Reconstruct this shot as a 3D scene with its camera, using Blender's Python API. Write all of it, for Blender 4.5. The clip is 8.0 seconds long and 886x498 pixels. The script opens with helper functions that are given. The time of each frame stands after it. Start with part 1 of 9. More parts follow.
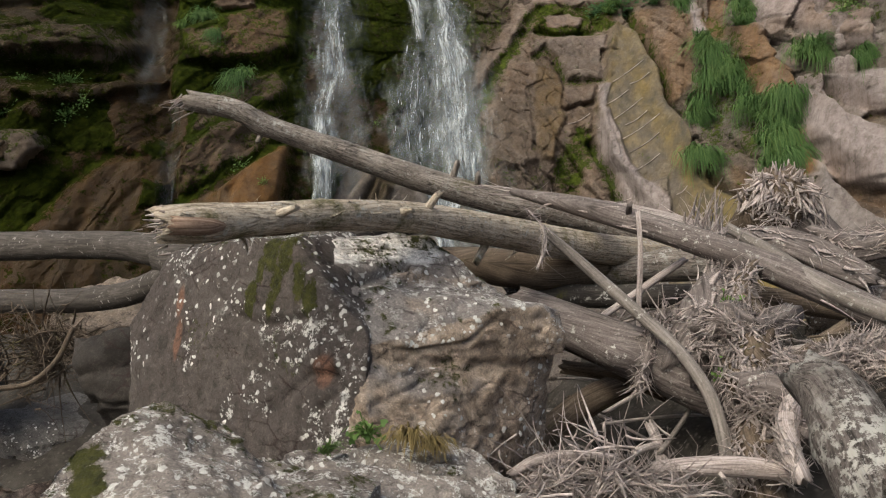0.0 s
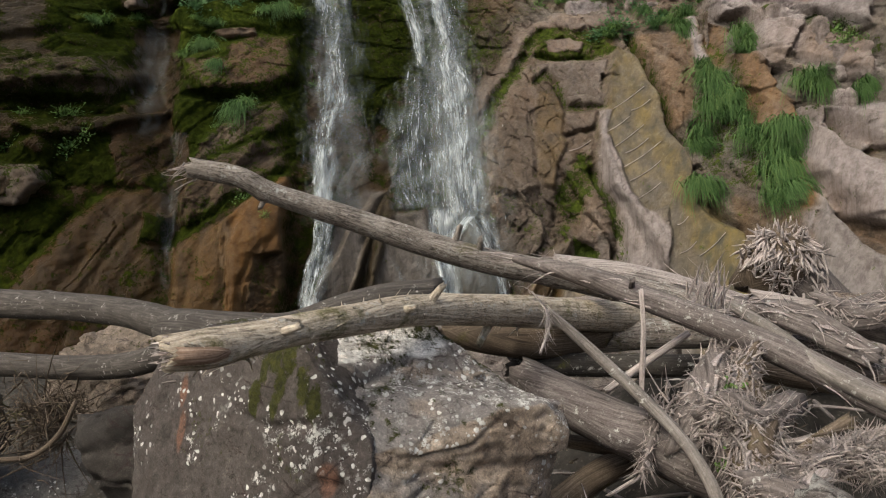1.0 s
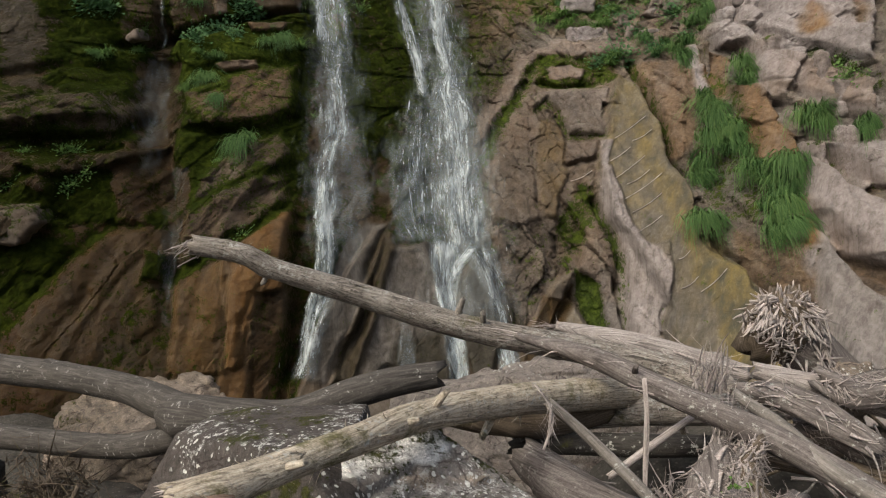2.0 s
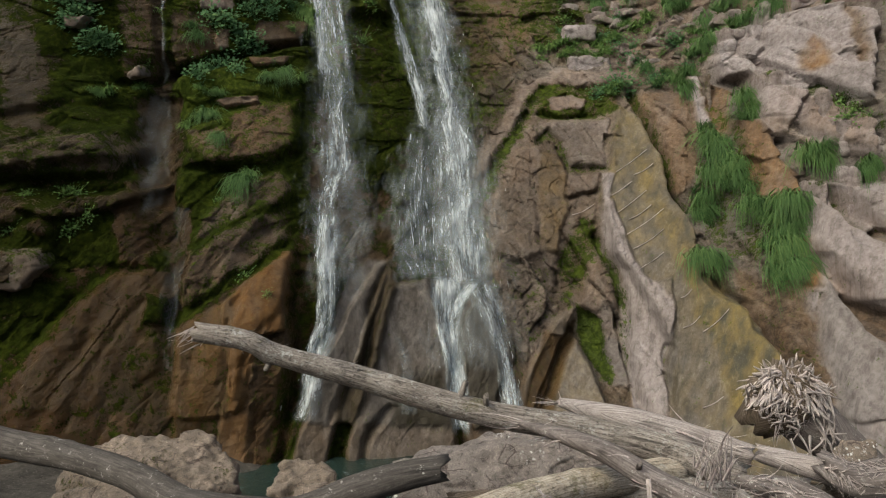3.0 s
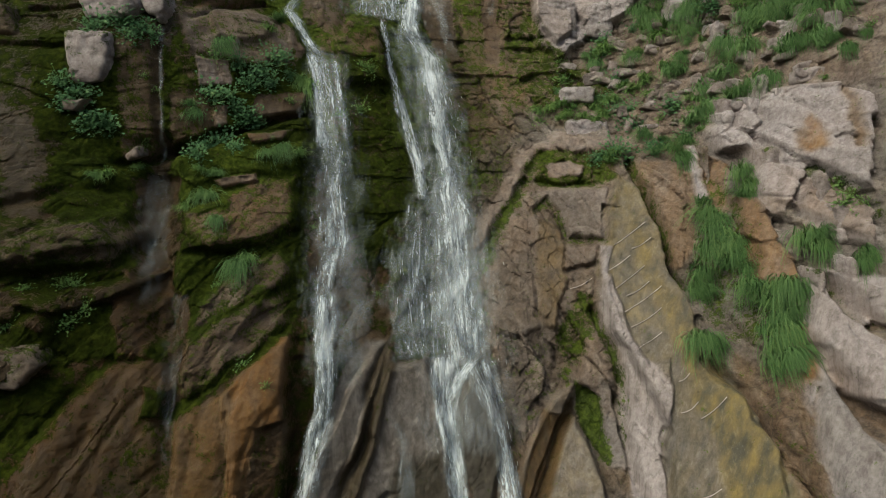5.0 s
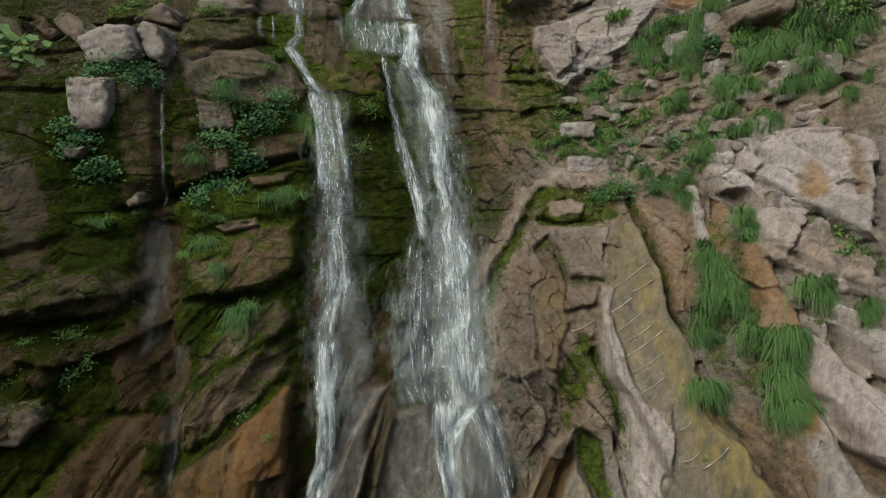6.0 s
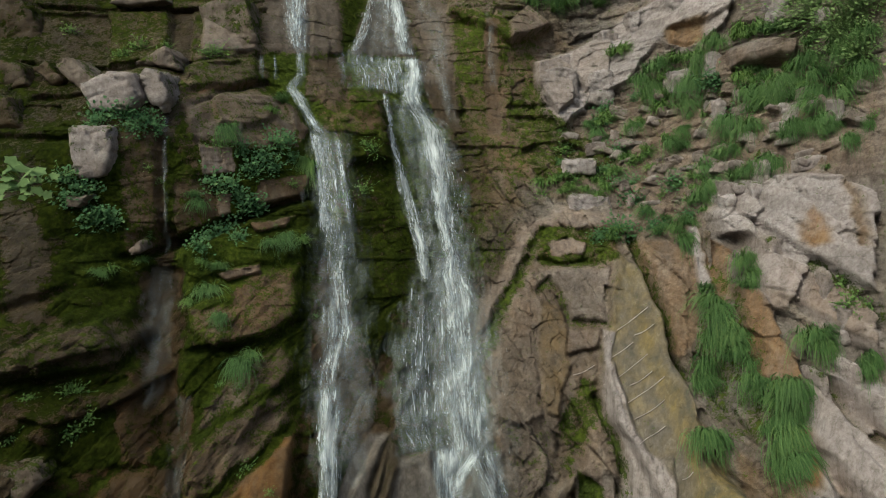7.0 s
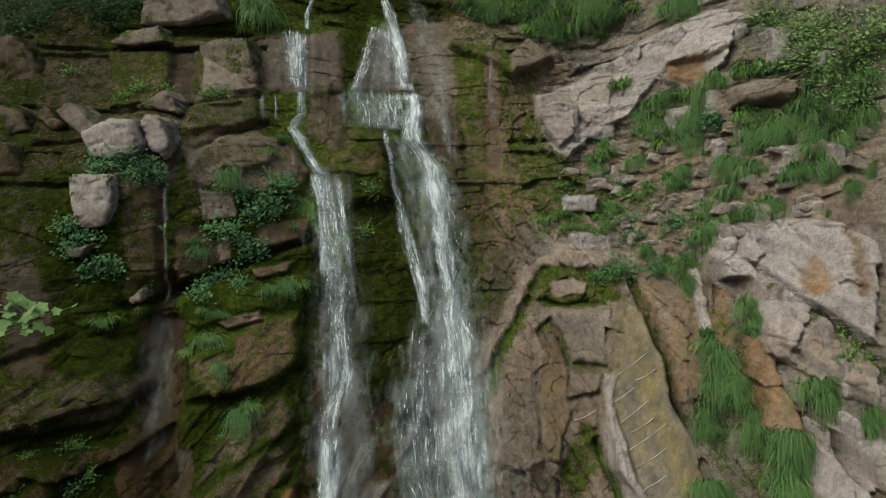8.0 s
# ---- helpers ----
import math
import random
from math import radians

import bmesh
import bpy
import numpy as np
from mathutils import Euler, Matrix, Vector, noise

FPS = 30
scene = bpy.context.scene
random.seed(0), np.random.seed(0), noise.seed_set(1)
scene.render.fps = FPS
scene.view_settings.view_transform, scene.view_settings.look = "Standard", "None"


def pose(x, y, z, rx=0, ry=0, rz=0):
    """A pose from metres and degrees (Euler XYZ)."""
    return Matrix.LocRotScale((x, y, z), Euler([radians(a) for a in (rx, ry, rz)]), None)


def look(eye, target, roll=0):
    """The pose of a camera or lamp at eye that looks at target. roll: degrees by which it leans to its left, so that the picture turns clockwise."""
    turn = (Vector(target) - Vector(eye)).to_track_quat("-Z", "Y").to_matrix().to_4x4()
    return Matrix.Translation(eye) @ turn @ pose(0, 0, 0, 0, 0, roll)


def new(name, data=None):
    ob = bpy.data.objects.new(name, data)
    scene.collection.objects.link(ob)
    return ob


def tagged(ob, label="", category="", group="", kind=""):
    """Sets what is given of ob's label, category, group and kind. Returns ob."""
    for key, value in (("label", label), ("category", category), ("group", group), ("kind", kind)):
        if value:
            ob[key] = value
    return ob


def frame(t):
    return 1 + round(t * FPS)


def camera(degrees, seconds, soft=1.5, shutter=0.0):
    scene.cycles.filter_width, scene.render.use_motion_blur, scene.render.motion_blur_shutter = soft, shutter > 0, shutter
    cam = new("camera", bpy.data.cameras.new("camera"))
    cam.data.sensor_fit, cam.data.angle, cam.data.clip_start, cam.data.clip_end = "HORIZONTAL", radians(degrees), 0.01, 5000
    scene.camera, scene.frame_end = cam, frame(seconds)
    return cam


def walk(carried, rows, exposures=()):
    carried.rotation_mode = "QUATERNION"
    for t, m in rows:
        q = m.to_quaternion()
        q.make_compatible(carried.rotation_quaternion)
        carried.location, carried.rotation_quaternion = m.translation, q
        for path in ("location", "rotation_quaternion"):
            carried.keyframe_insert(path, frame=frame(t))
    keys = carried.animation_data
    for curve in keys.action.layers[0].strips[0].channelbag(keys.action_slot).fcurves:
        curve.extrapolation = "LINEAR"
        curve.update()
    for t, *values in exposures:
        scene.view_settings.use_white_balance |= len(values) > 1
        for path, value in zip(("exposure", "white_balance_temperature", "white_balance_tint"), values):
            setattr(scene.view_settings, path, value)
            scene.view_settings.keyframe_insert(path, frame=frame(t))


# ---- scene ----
cam = camera(61.7, 8.0, soft=1.1)
METRES, EYE, TILT, LEAN, TURN = 7.0, 3.2, 0.0, 0.0, 0.0
ROWS = [
    (0.0, 0.0, 0.0, 0.0, 0.0, 0.0, 0.0),
    (0.5, -0.0013, 0.0005, 0.0412, 0.0, 0.05, -0.01),
    (1.0, -0.0035, -0.0002, 0.089, 0.0, 0.11, -0.01),
    (1.5, -0.0046, 0.0002, 0.1379, 0.01, 0.16, -0.01),
    (3.0, -0.0106, 0.0011, 0.3074, 0.05, 0.27, 0.01),
    (3.5, -0.0075, 0.0033, 0.3654, 0.06, 0.33, 0.03),
    (4.0, -0.0052, 0.0023, 0.4254, 0.07, 0.41, 0.06),
    (4.5, -0.0043, -0.0007, 0.4878, 0.05, 0.48, 0.05),
    (6.0, -0.0141, -0.0023, 0.6995, -0.07, 0.65, 0.06),
    (6.5, -0.0161, -0.0041, 0.772, -0.05, 0.73, 0.04),
    (7.0, -0.0208, -0.0074, 0.8468, -0.08, 0.82, 0.04),
    (7.5, -0.0244, -0.0086, 0.9194, -0.1, 0.9, 0.05),
    (8.0, -0.0251, -0.0069, 0.9983, -0.11, 0.96, 0.03),
]

walk(
    cam,
    [(t, pose(0, 0, EYE, TILT, LEAN, TURN) @ pose(METRES * x, METRES * y, METRES * z, 90 + pitch, roll, yaw)) for t, x, y, z, yaw, pitch, roll in ROWS],
    exposures=[(0.0, 0.47, 6600, 4), (8.0, 0.44, 6350, -7)],
)

# ---- sky and sun: a bright overcast day in a gorge ----
SUN_UP, SUN_TURN = 46.0, 222.0
world = bpy.data.worlds.new("overcast_sky")
scene.world = world
world.use_nodes = True
sky = world.node_tree.nodes.new("ShaderNodeTexSky")
sky.sky_type = "NISHITA"
sky.sun_disc = False
sky.sun_elevation, sky.sun_rotation = radians(SUN_UP), radians(SUN_TURN)
sky.dust_density, sky.ozone_density = 6.0, 1.0
world.node_tree.nodes["Background"].inputs[1].default_value = 0.15
world.node_tree.links.new(sky.outputs[0], world.node_tree.nodes["Background"].inputs[0])
sun_data = bpy.data.lights.new("sun", "SUN")
sun_data.energy, sun_data.angle, sun_data.color = 0.95, radians(20), (1.0, 0.96, 0.9)
sun = new("sun", sun_data)
up, turn = radians(SUN_UP), radians(SUN_TURN)
sun.matrix_world = look((0, 0, 0), (-math.sin(turn) * math.cos(up), -math.cos(turn) * math.cos(up), -math.sin(up)))
sun.location = (0, 0, 60)


# ---- noise on arrays ----
def lattice(ix, iy, iz, seed):
    """A random number from 0 to 1 for each cell."""
    h = (ix.astype(np.int64) * 374761393 + iy.astype(np.int64) * 668265263 + iz.astype(np.int64) * 2147483647 + seed * 974634777) & 0xFFFFFFFF
    h = ((h ^ (h >> 13)) * 1274126177) & 0xFFFFFFFF
    h = ((h ^ (h >> 16)) * 2246822519) & 0xFFFFFFFF
    return (h ^ (h >> 13)) / 4294967296.0


def smooth(t):
    return t * t * (3 - 2 * t)


def ramp(a, b, x):
    return smooth(np.clip((x - a) / (b - a), 0, 1))


def noise2(x, y, seed):
    """Gradient noise over a plane, about -1 to 1."""
    ix, iy = np.floor(x), np.floor(y)
    fx, fy = x - ix, y - iy
    total = []
    for dx in (0, 1):
        for dy in (0, 1):
            a = lattice(ix + dx, iy + dy, np.zeros_like(ix), seed) * 2 * math.pi
            total.append(np.cos(a) * (fx - dx) + np.sin(a) * (fy - dy))
    u, v = smooth(fx), smooth(fy)
    low, high = total[0] + (total[1] - total[0]) * v, total[2] + (total[3] - total[2]) * v
    return (low + (high - low) * u) * 1.5


def fbm2(x, y, size, octaves, seed, gain=0.5):
    out, amp = 0, 1.0
    for k in range(octaves):
        s = 2.03**k / size
        out = out + amp * noise2(x * s + 17.3 * k, y * s - 9.1 * k, seed + k)
        amp *= gain
    return out


def noise3(p, seed):
    """Value noise in space, about -1 to 1."""
    i = np.floor(p)
    f = smooth(p - i)
    out = 0
    for dx in (0, 1):
        for dy in (0, 1):
            for dz in (0, 1):
                w = np.abs(1 - dx - f[:, 0]) * np.abs(1 - dy - f[:, 1]) * np.abs(1 - dz - f[:, 2])
                out = out + w * lattice(i[:, 0] + dx, i[:, 1] + dy, i[:, 2] + dz, seed)
    return out * 2 - 1


def fbm3(p, size, octaves, seed, gain=0.5):
    out, amp = 0, 1.0
    for k in range(octaves):
        out = out + amp * noise3(p * (2.03**k / size) + 11.7 * k, seed + k)
        amp *= gain
    return out


def facets(p, size, seed):
    """Flat chips broken off a stone: for each point the tilt of the chip that it lies on, about -0.5 to 0.5."""
    q = p / size
    i = np.floor(q)
    near, out = np.full(len(p), 9.0), np.zeros(len(p))
    for dx in (-1, 0, 1):
        for dy in (-1, 0, 1):
            for dz in (-1, 0, 1):
                a, b, c = i[:, 0] + dx, i[:, 1] + dy, i[:, 2] + dz
                v = np.stack([a + lattice(a, b, c, seed), b + lattice(a, b, c, seed + 1), c + lattice(a, b, c, seed + 2)], -1) - q
                d = np.sum(v * v, axis=1)
                tip = 0.7 * (lattice(a, b, c, seed + 3) - 0.5) + sum((lattice(a, b, c, seed + 4 + k) - 0.5) * v[:, k] for k in range(3))
                out = np.where(d < near, tip, out)
                near = np.minimum(near, d)
    return out


def cells(x, y, seed, jitter=0.85):
    """Fractured pieces: the distance to the nearest joint, a random number for each piece, and its tilt."""
    ix, iy = np.floor(x), np.floor(y)
    f1, f2, who, slope = np.full(x.shape, 9.0), np.full(x.shape, 9.0), np.zeros(x.shape), np.zeros(x.shape)
    for dx in (-1, 0, 1):
        for dy in (-1, 0, 1):
            cx, cy = ix + dx, iy + dy
            zero = np.zeros_like(cx)
            px = cx + 0.5 + jitter * (lattice(cx, cy, zero, seed) - 0.5)
            py = cy + 0.5 + jitter * (lattice(cx, cy, zero, seed + 50) - 0.5)
            d = np.maximum(np.abs(px - x), np.abs(py - y)) * 0.6 + np.hypot(px - x, py - y) * 0.4
            near = d < f1
            f2 = np.where(near, f1, np.minimum(f2, d))
            who = np.where(near, lattice(cx, cy, zero, seed + 99), who)
            tip = (lattice(cx, cy, zero, seed + 11) - 0.5) * (px - x) + (lattice(cx, cy, zero, seed + 12) - 0.5) * (py - y)
            slope = np.where(near, tip, slope)
            f1 = np.where(near, d, f1)
    return f2 - f1, who, slope


# ---- building ----
def mesh_of(name, verts, faces, material, shade=True):
    me = bpy.data.meshes.new(name)
    me.from_pydata([tuple(v) for v in verts] if not isinstance(verts, np.ndarray) else verts.tolist(), [], faces if isinstance(faces, list) else faces.tolist())
    if material:
        me.materials.append(material)
    if shade:
        me.polygons.foreach_set("use_smooth", [True] * len(me.polygons))
    me.update()
    return me


def part(name, me, parent, label=""):
    """One mesh object under a thing or a part."""
    ob = new(name, me)
    ob.parent = parent
    if label:
        tagged(ob, label)
    return ob


def floats(me, name, values):
    me.attributes.new(name, "FLOAT", "POINT").data.foreach_set("value", np.asarray(values, np.float32))


class Nodes:
    """A short way to write node materials."""

    def __init__(self, name):
        self.mat = bpy.data.materials.new(name)
        self.mat.use_nodes = True
        self.tree = self.mat.node_tree
        self.bsdf = self.tree.nodes["Principled BSDF"]
        self.coord = self.tree.nodes.new("ShaderNodeTexCoord").outputs["Object"]

    def add(self, kind, **values):
        n = self.tree.nodes.new(kind)
        for socket, value in values.items():
            socket = socket.replace("_", " ")
            self.set(n.inputs[socket], value)
        return n

    def set(self, socket, value):
        if isinstance(value, bpy.types.NodeSocket):
            self.tree.links.new(value, socket)
        elif isinstance(value, tuple) and len(value) == 3 and socket.type == "RGBA":
            socket.default_value = (*value, 1)
        else:
            socket.default_value = value

    def at(self, scale=(1, 1, 1), turned=(0, 0, 0)):
        return self.add("ShaderNodeMapping", Vector=self.coord, Scale=scale, Rotation=turned).outputs[0]

    def noise(self, scale, detail=4.0, rough=0.55, vector=None, warp=0.0):
        return self.add("ShaderNodeTexNoise", Vector=vector or self.coord, Scale=scale, Detail=detail, Roughness=rough, Distortion=warp).outputs[0]

    def cell(self, scale, vector=None, feature="F1"):
        n = self.tree.nodes.new("ShaderNodeTexVoronoi")
        n.feature = feature
        self.set(n.inputs["Vector"], vector or self.coord)
        self.set(n.inputs["Scale"], scale)
        return n.outputs[0]

    def ramp(self, value, *stops):
        n = self.tree.nodes.new("ShaderNodeValToRGB")
        self.set(n.inputs[0], value)
        while len(n.color_ramp.elements) < len(stops):
            n.color_ramp.elements.new(0.5)
        for e, (at, colour) in zip(n.color_ramp.elements, stops):
            e.position = at
            e.color = (*colour, 1) if isinstance(colour, tuple) else (colour, colour, colour, 1)
        return n.outputs[0]

    def mix(self, factor, a, b, how="MIX"):
        n = self.tree.nodes.new("ShaderNodeMix")
        n.data_type, n.blend_type = "RGBA", how
        self.set(n.inputs[0], factor)
        self.set(n.inputs[6], a)
        self.set(n.inputs[7], b)
        return n.outputs[2]

    def sum(self, a, b, how="ADD", clamp=False):
        n = self.tree.nodes.new("ShaderNodeMath")
        n.operation, n.use_clamp = how, clamp
        self.set(n.inputs[0], a)
        self.set(n.inputs[1], b)
        return n.outputs[0]

    def attr(self, name):
        n = self.tree.nodes.new("ShaderNodeAttribute")
        n.attribute_name = name
        return n.outputs["Fac"]

    def normal(self, height, strength, distance, under=None):
        n = self.add("ShaderNodeBump", Height=height, Strength=strength, Distance=distance)
        if under:
            self.set(n.inputs["Normal"], under)
        return n.outputs[0]

    def done(self, colour, rough, bump=None, spec=0.4):
        self.set(self.bsdf.inputs["Base Color"], colour)
        self.set(self.bsdf.inputs["Roughness"], rough)
        self.set(self.bsdf.inputs["Specular IOR Level"], spec)
        if bump:
            self.set(self.bsdf.inputs["Normal"], bump)
        return self.mat


def cliff_material():
    """Bedded pinkish-brown rock; the mesh says where it is pale, rusty, ochre, mossy, or darkened for wet and shade."""
    n = Nodes("cliff_rock")
    big, mid = n.noise(0.6, 6, 0.6, warp=0.4), n.noise(3.2, 9, 0.7, warp=0.5)
    fine, grit = n.noise(9.0, 9, 0.72, warp=0.4), n.noise(26, 6, 0.7)
    streak = n.noise(1.0, 6, 0.6, n.at((3.2, 3.2, 0.5)))
    band = n.attr("band")
    tint = n.sum(n.sum(n.sum(mid, 0.5, "MULTIPLY"), n.sum(fine, 0.5, "MULTIPLY")), n.sum(band, 0.08, "MULTIPLY"))
    even = n.attr("smooth")
    tint = n.sum(n.sum(tint, n.sum(1.0, n.sum(even, 0.3, "MULTIPLY"), "SUBTRACT"), "MULTIPLY"), n.sum(even, 0.157, "MULTIPLY"))
    rock = n.ramp(tint, (0.34, (0.045, 0.034, 0.024)), (0.45, (0.145, 0.112, 0.090)), (0.55, (0.255, 0.205, 0.172)), (0.68, (0.43, 0.365, 0.32)))
    warm = n.ramp(tint, (0.36, (0.07, 0.043, 0.022)), (0.52, (0.21, 0.145, 0.085)), (0.66, (0.33, 0.25, 0.165)))
    rock = n.mix(n.ramp(big, (0.44, 0.0), (0.60, 0.8)), rock, warm)
    rock = n.mix(n.ramp(n.attr("piece"), (0.2, 0.55), (0.6, 0.0)), rock, n.mix(0.7, rock, (0.035, 0.03, 0.022)))
    rock = n.mix(n.ramp(n.noise(1.0, 7, 0.7, n.at((1.1, 1.1, 6.0)), 0.5), (0.56, 0.0), (0.66, 0.7)), rock, (0.07, 0.058, 0.045))
    pale = n.ramp(tint, (0.22, (0.20, 0.155, 0.142)), (0.47, (0.455, 0.378, 0.378)), (0.64, (0.63, 0.55, 0.56)))
    rock = n.mix(n.sum(n.attr("pale"), n.ramp(fine, (0.25, 0.55), (0.55, 1.0)), "MULTIPLY"), rock, pale)
    grey = n.ramp(tint, (0.36, (0.075, 0.064, 0.055)), (0.64, (0.25, 0.224, 0.22)))
    rock = n.mix(n.attr("grey"), rock, grey)
    rock = n.mix(n.sum(n.ramp(n.noise(5.0, 8, 0.75, warp=0.8), (0.54, 0.0), (0.64, 1.0)), n.sum(0.5, n.sum(even, 0.35, "MULTIPLY"), "SUBTRACT"), "MULTIPLY"), rock, n.mix(0.75, rock, (0.03, 0.026, 0.02)))
    side = n.ramp(n.add("ShaderNodeSeparateXYZ", Vector=n.coord).outputs[0], (0.0, 0.0), (1.0, 1.0))
    down = n.mix(side, n.noise(1.0, 8, 0.7, n.at((5.0, 5.0, 0.45), (0, -0.62, 0)), 0.35), n.noise(1.0, 8, 0.7, n.at((6.5, 6.5, 0.40), (0, 0.55, 0)), 0.35))
    rock = n.mix(n.sum(n.ramp(down, (0.38, 0.75), (0.50, 0.0)), even, "MULTIPLY"), rock, n.mix(0.6, rock, (0.05, 0.04, 0.03)))
    rock = n.mix(n.sum(n.ramp(down, (0.54, 0.0), (0.66, 0.6)), even, "MULTIPLY"), rock, n.mix(0.45, rock, (0.55, 0.48, 0.44)))
    rust = n.ramp(tint, (0.34, (0.085, 0.038, 0.012)), (0.5, (0.27, 0.128, 0.038)), (0.66, (0.40, 0.225, 0.09)))
    rock = n.mix(n.sum(n.attr("rust"), n.ramp(streak, (0.3, 0.45), (0.6, 1.0)), "MULTIPLY"), rock, rust)
    ochre = n.ramp(streak, (0.35, (0.095, 0.085, 0.062)), (0.5, (0.175, 0.135, 0.066)), (0.68, (0.30, 0.215, 0.075)))
    ochre = n.mix(n.ramp(down, (0.36, 0.5), (0.50, 0.0)), ochre, n.mix(0.6, ochre, (0.05, 0.045, 0.03)))
    ochre = n.mix(n.ramp(down, (0.55, 0.0), (0.68, 0.4)), ochre, (0.40, 0.32, 0.19))
    rock = n.mix(n.attr("ochre"), rock, ochre)
    for scale, turn, some in ((2.1, 0.45, 0.50), (5.2, -0.5, 0.52)):
        shaken = n.mix(0.13, n.at((1.0, 1.0, 1.9), (0, turn, 0)), n.add("ShaderNodeTexNoise", Vector=n.coord, Scale=1.7 * scale, Detail=7.0, Roughness=0.65).outputs[1])
        line = n.sum(n.ramp(n.cell(scale, shaken, "DISTANCE_TO_EDGE"), (0.0, 1.0), (0.045, 0.0)), n.ramp(n.noise(0.9 * scale, 4), (some - 0.04, 0.0), (some + 0.06, 0.85)), "MULTIPLY")
        rock = n.mix(n.sum(line, n.sum(0.6, n.sum(even, 0.6, "MULTIPLY"), "SUBTRACT"), "MULTIPLY"), rock, (0.05, 0.04, 0.03))
    specks = n.ramp(n.noise(30, 3, 0.6), (0.62, 0.0), (0.72, 1.0))
    rock = n.mix(n.sum(specks, 0.25, "MULTIPLY"), rock, (0.40, 0.37, 0.33))
    rock = n.mix(1.0, rock, (0.64, 0.66, 0.655), "MULTIPLY")
    # this darkening is both wet rock and painted shade of the left wall
    wet_shade = n.attr("wet_shade")
    rock = n.mix(wet_shade, rock, n.mix(1.0, rock, (0.24, 0.212, 0.135), "MULTIPLY"))
    moss = n.sum(n.attr("moss"), n.sum(n.sum(n.noise(3.4, 8, 0.7), 0.5, "SUBTRACT"), 1.9, "MULTIPLY"))
    moss = n.sum(moss, n.sum(n.sum(fine, 0.5, "SUBTRACT"), 1.8, "MULTIPLY"))
    moss = n.sum(moss, n.sum(n.sum(n.noise(24, 5, 0.7), 0.5, "SUBTRACT"), 1.5, "MULTIPLY"))
    cover = n.ramp(moss, (0.36, 0.0), (0.60, 1.0))
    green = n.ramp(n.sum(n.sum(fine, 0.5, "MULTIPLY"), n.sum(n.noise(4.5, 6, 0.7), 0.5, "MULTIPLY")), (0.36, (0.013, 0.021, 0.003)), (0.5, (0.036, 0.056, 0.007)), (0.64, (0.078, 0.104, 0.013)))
    # moss is painted darker where wet and on the shaded side
    green = n.mix(n.ramp(wet_shade, (0.4, 0.0), (1.0, 1.0)), green, n.mix(1.0, green, (0.38, 0.37, 0.33), "MULTIPLY"))
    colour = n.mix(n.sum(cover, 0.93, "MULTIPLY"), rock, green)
    rough = n.mix(cover, n.mix(wet_shade, n.ramp(fine, (0.3, 0.62), (0.7, 0.88)), (0.40, 0.40, 0.40)), (0.95, 0.95, 0.95))
    sharp = n.add("ShaderNodeTexNoise", Vector=n.coord, Scale=5.0, Detail=12.0, Roughness=0.8, Distortion=0.3)
    proud = n.sum(1.0, n.sum(even, 0.62, "MULTIPLY"), "SUBTRACT")
    bump = n.normal(sharp.outputs[0], n.sum(proud, 0.8, "MULTIPLY"), 0.11)
    crack = n.cell(4.5, n.mix(0.10, n.at((1.0, 1.0, 2.2), (0, 0.3, 0)), n.add("ShaderNodeTexNoise", Vector=n.coord, Scale=3.0, Detail=6.0).outputs[1]), "DISTANCE_TO_EDGE")
    for scale, high in ((2.0, 0.16), (5.5, 0.07)):
        plate = n.tree.nodes.new("ShaderNodeTexVoronoi")
        n.set(plate.inputs["Vector"], n.mix(0.09, n.at((1.0, 1.0, 1.6), (0, 0.5, 0)), n.add("ShaderNodeTexNoise", Vector=n.coord, Scale=2.2, Detail=7.0, Roughness=0.65).outputs[1]))
        n.set(plate.inputs["Scale"], scale)
        bump = n.normal(plate.outputs["Color"], n.sum(proud, n.sum(1.0, n.sum(cover, 0.8, "MULTIPLY"), "SUBTRACT"), "MULTIPLY"), high, bump)
    bump = n.normal(n.ramp(crack, (0.0, 0.0), (0.05, 1.0)), n.ramp(n.noise(0.9, 3), (0.45, 0.0), (0.6, 0.2)), 0.04, bump)
    bump = n.normal(n.noise(46, 6, 0.7), 0.5, 0.02, bump)
    bump = n.normal(n.sum(cover, n.noise(60, 3), "MULTIPLY"), 0.7, 0.03, bump)
    return n.done(colour, rough, bump, n.ramp(cover, (0.0, 0.15), (0.8, 0.03)))


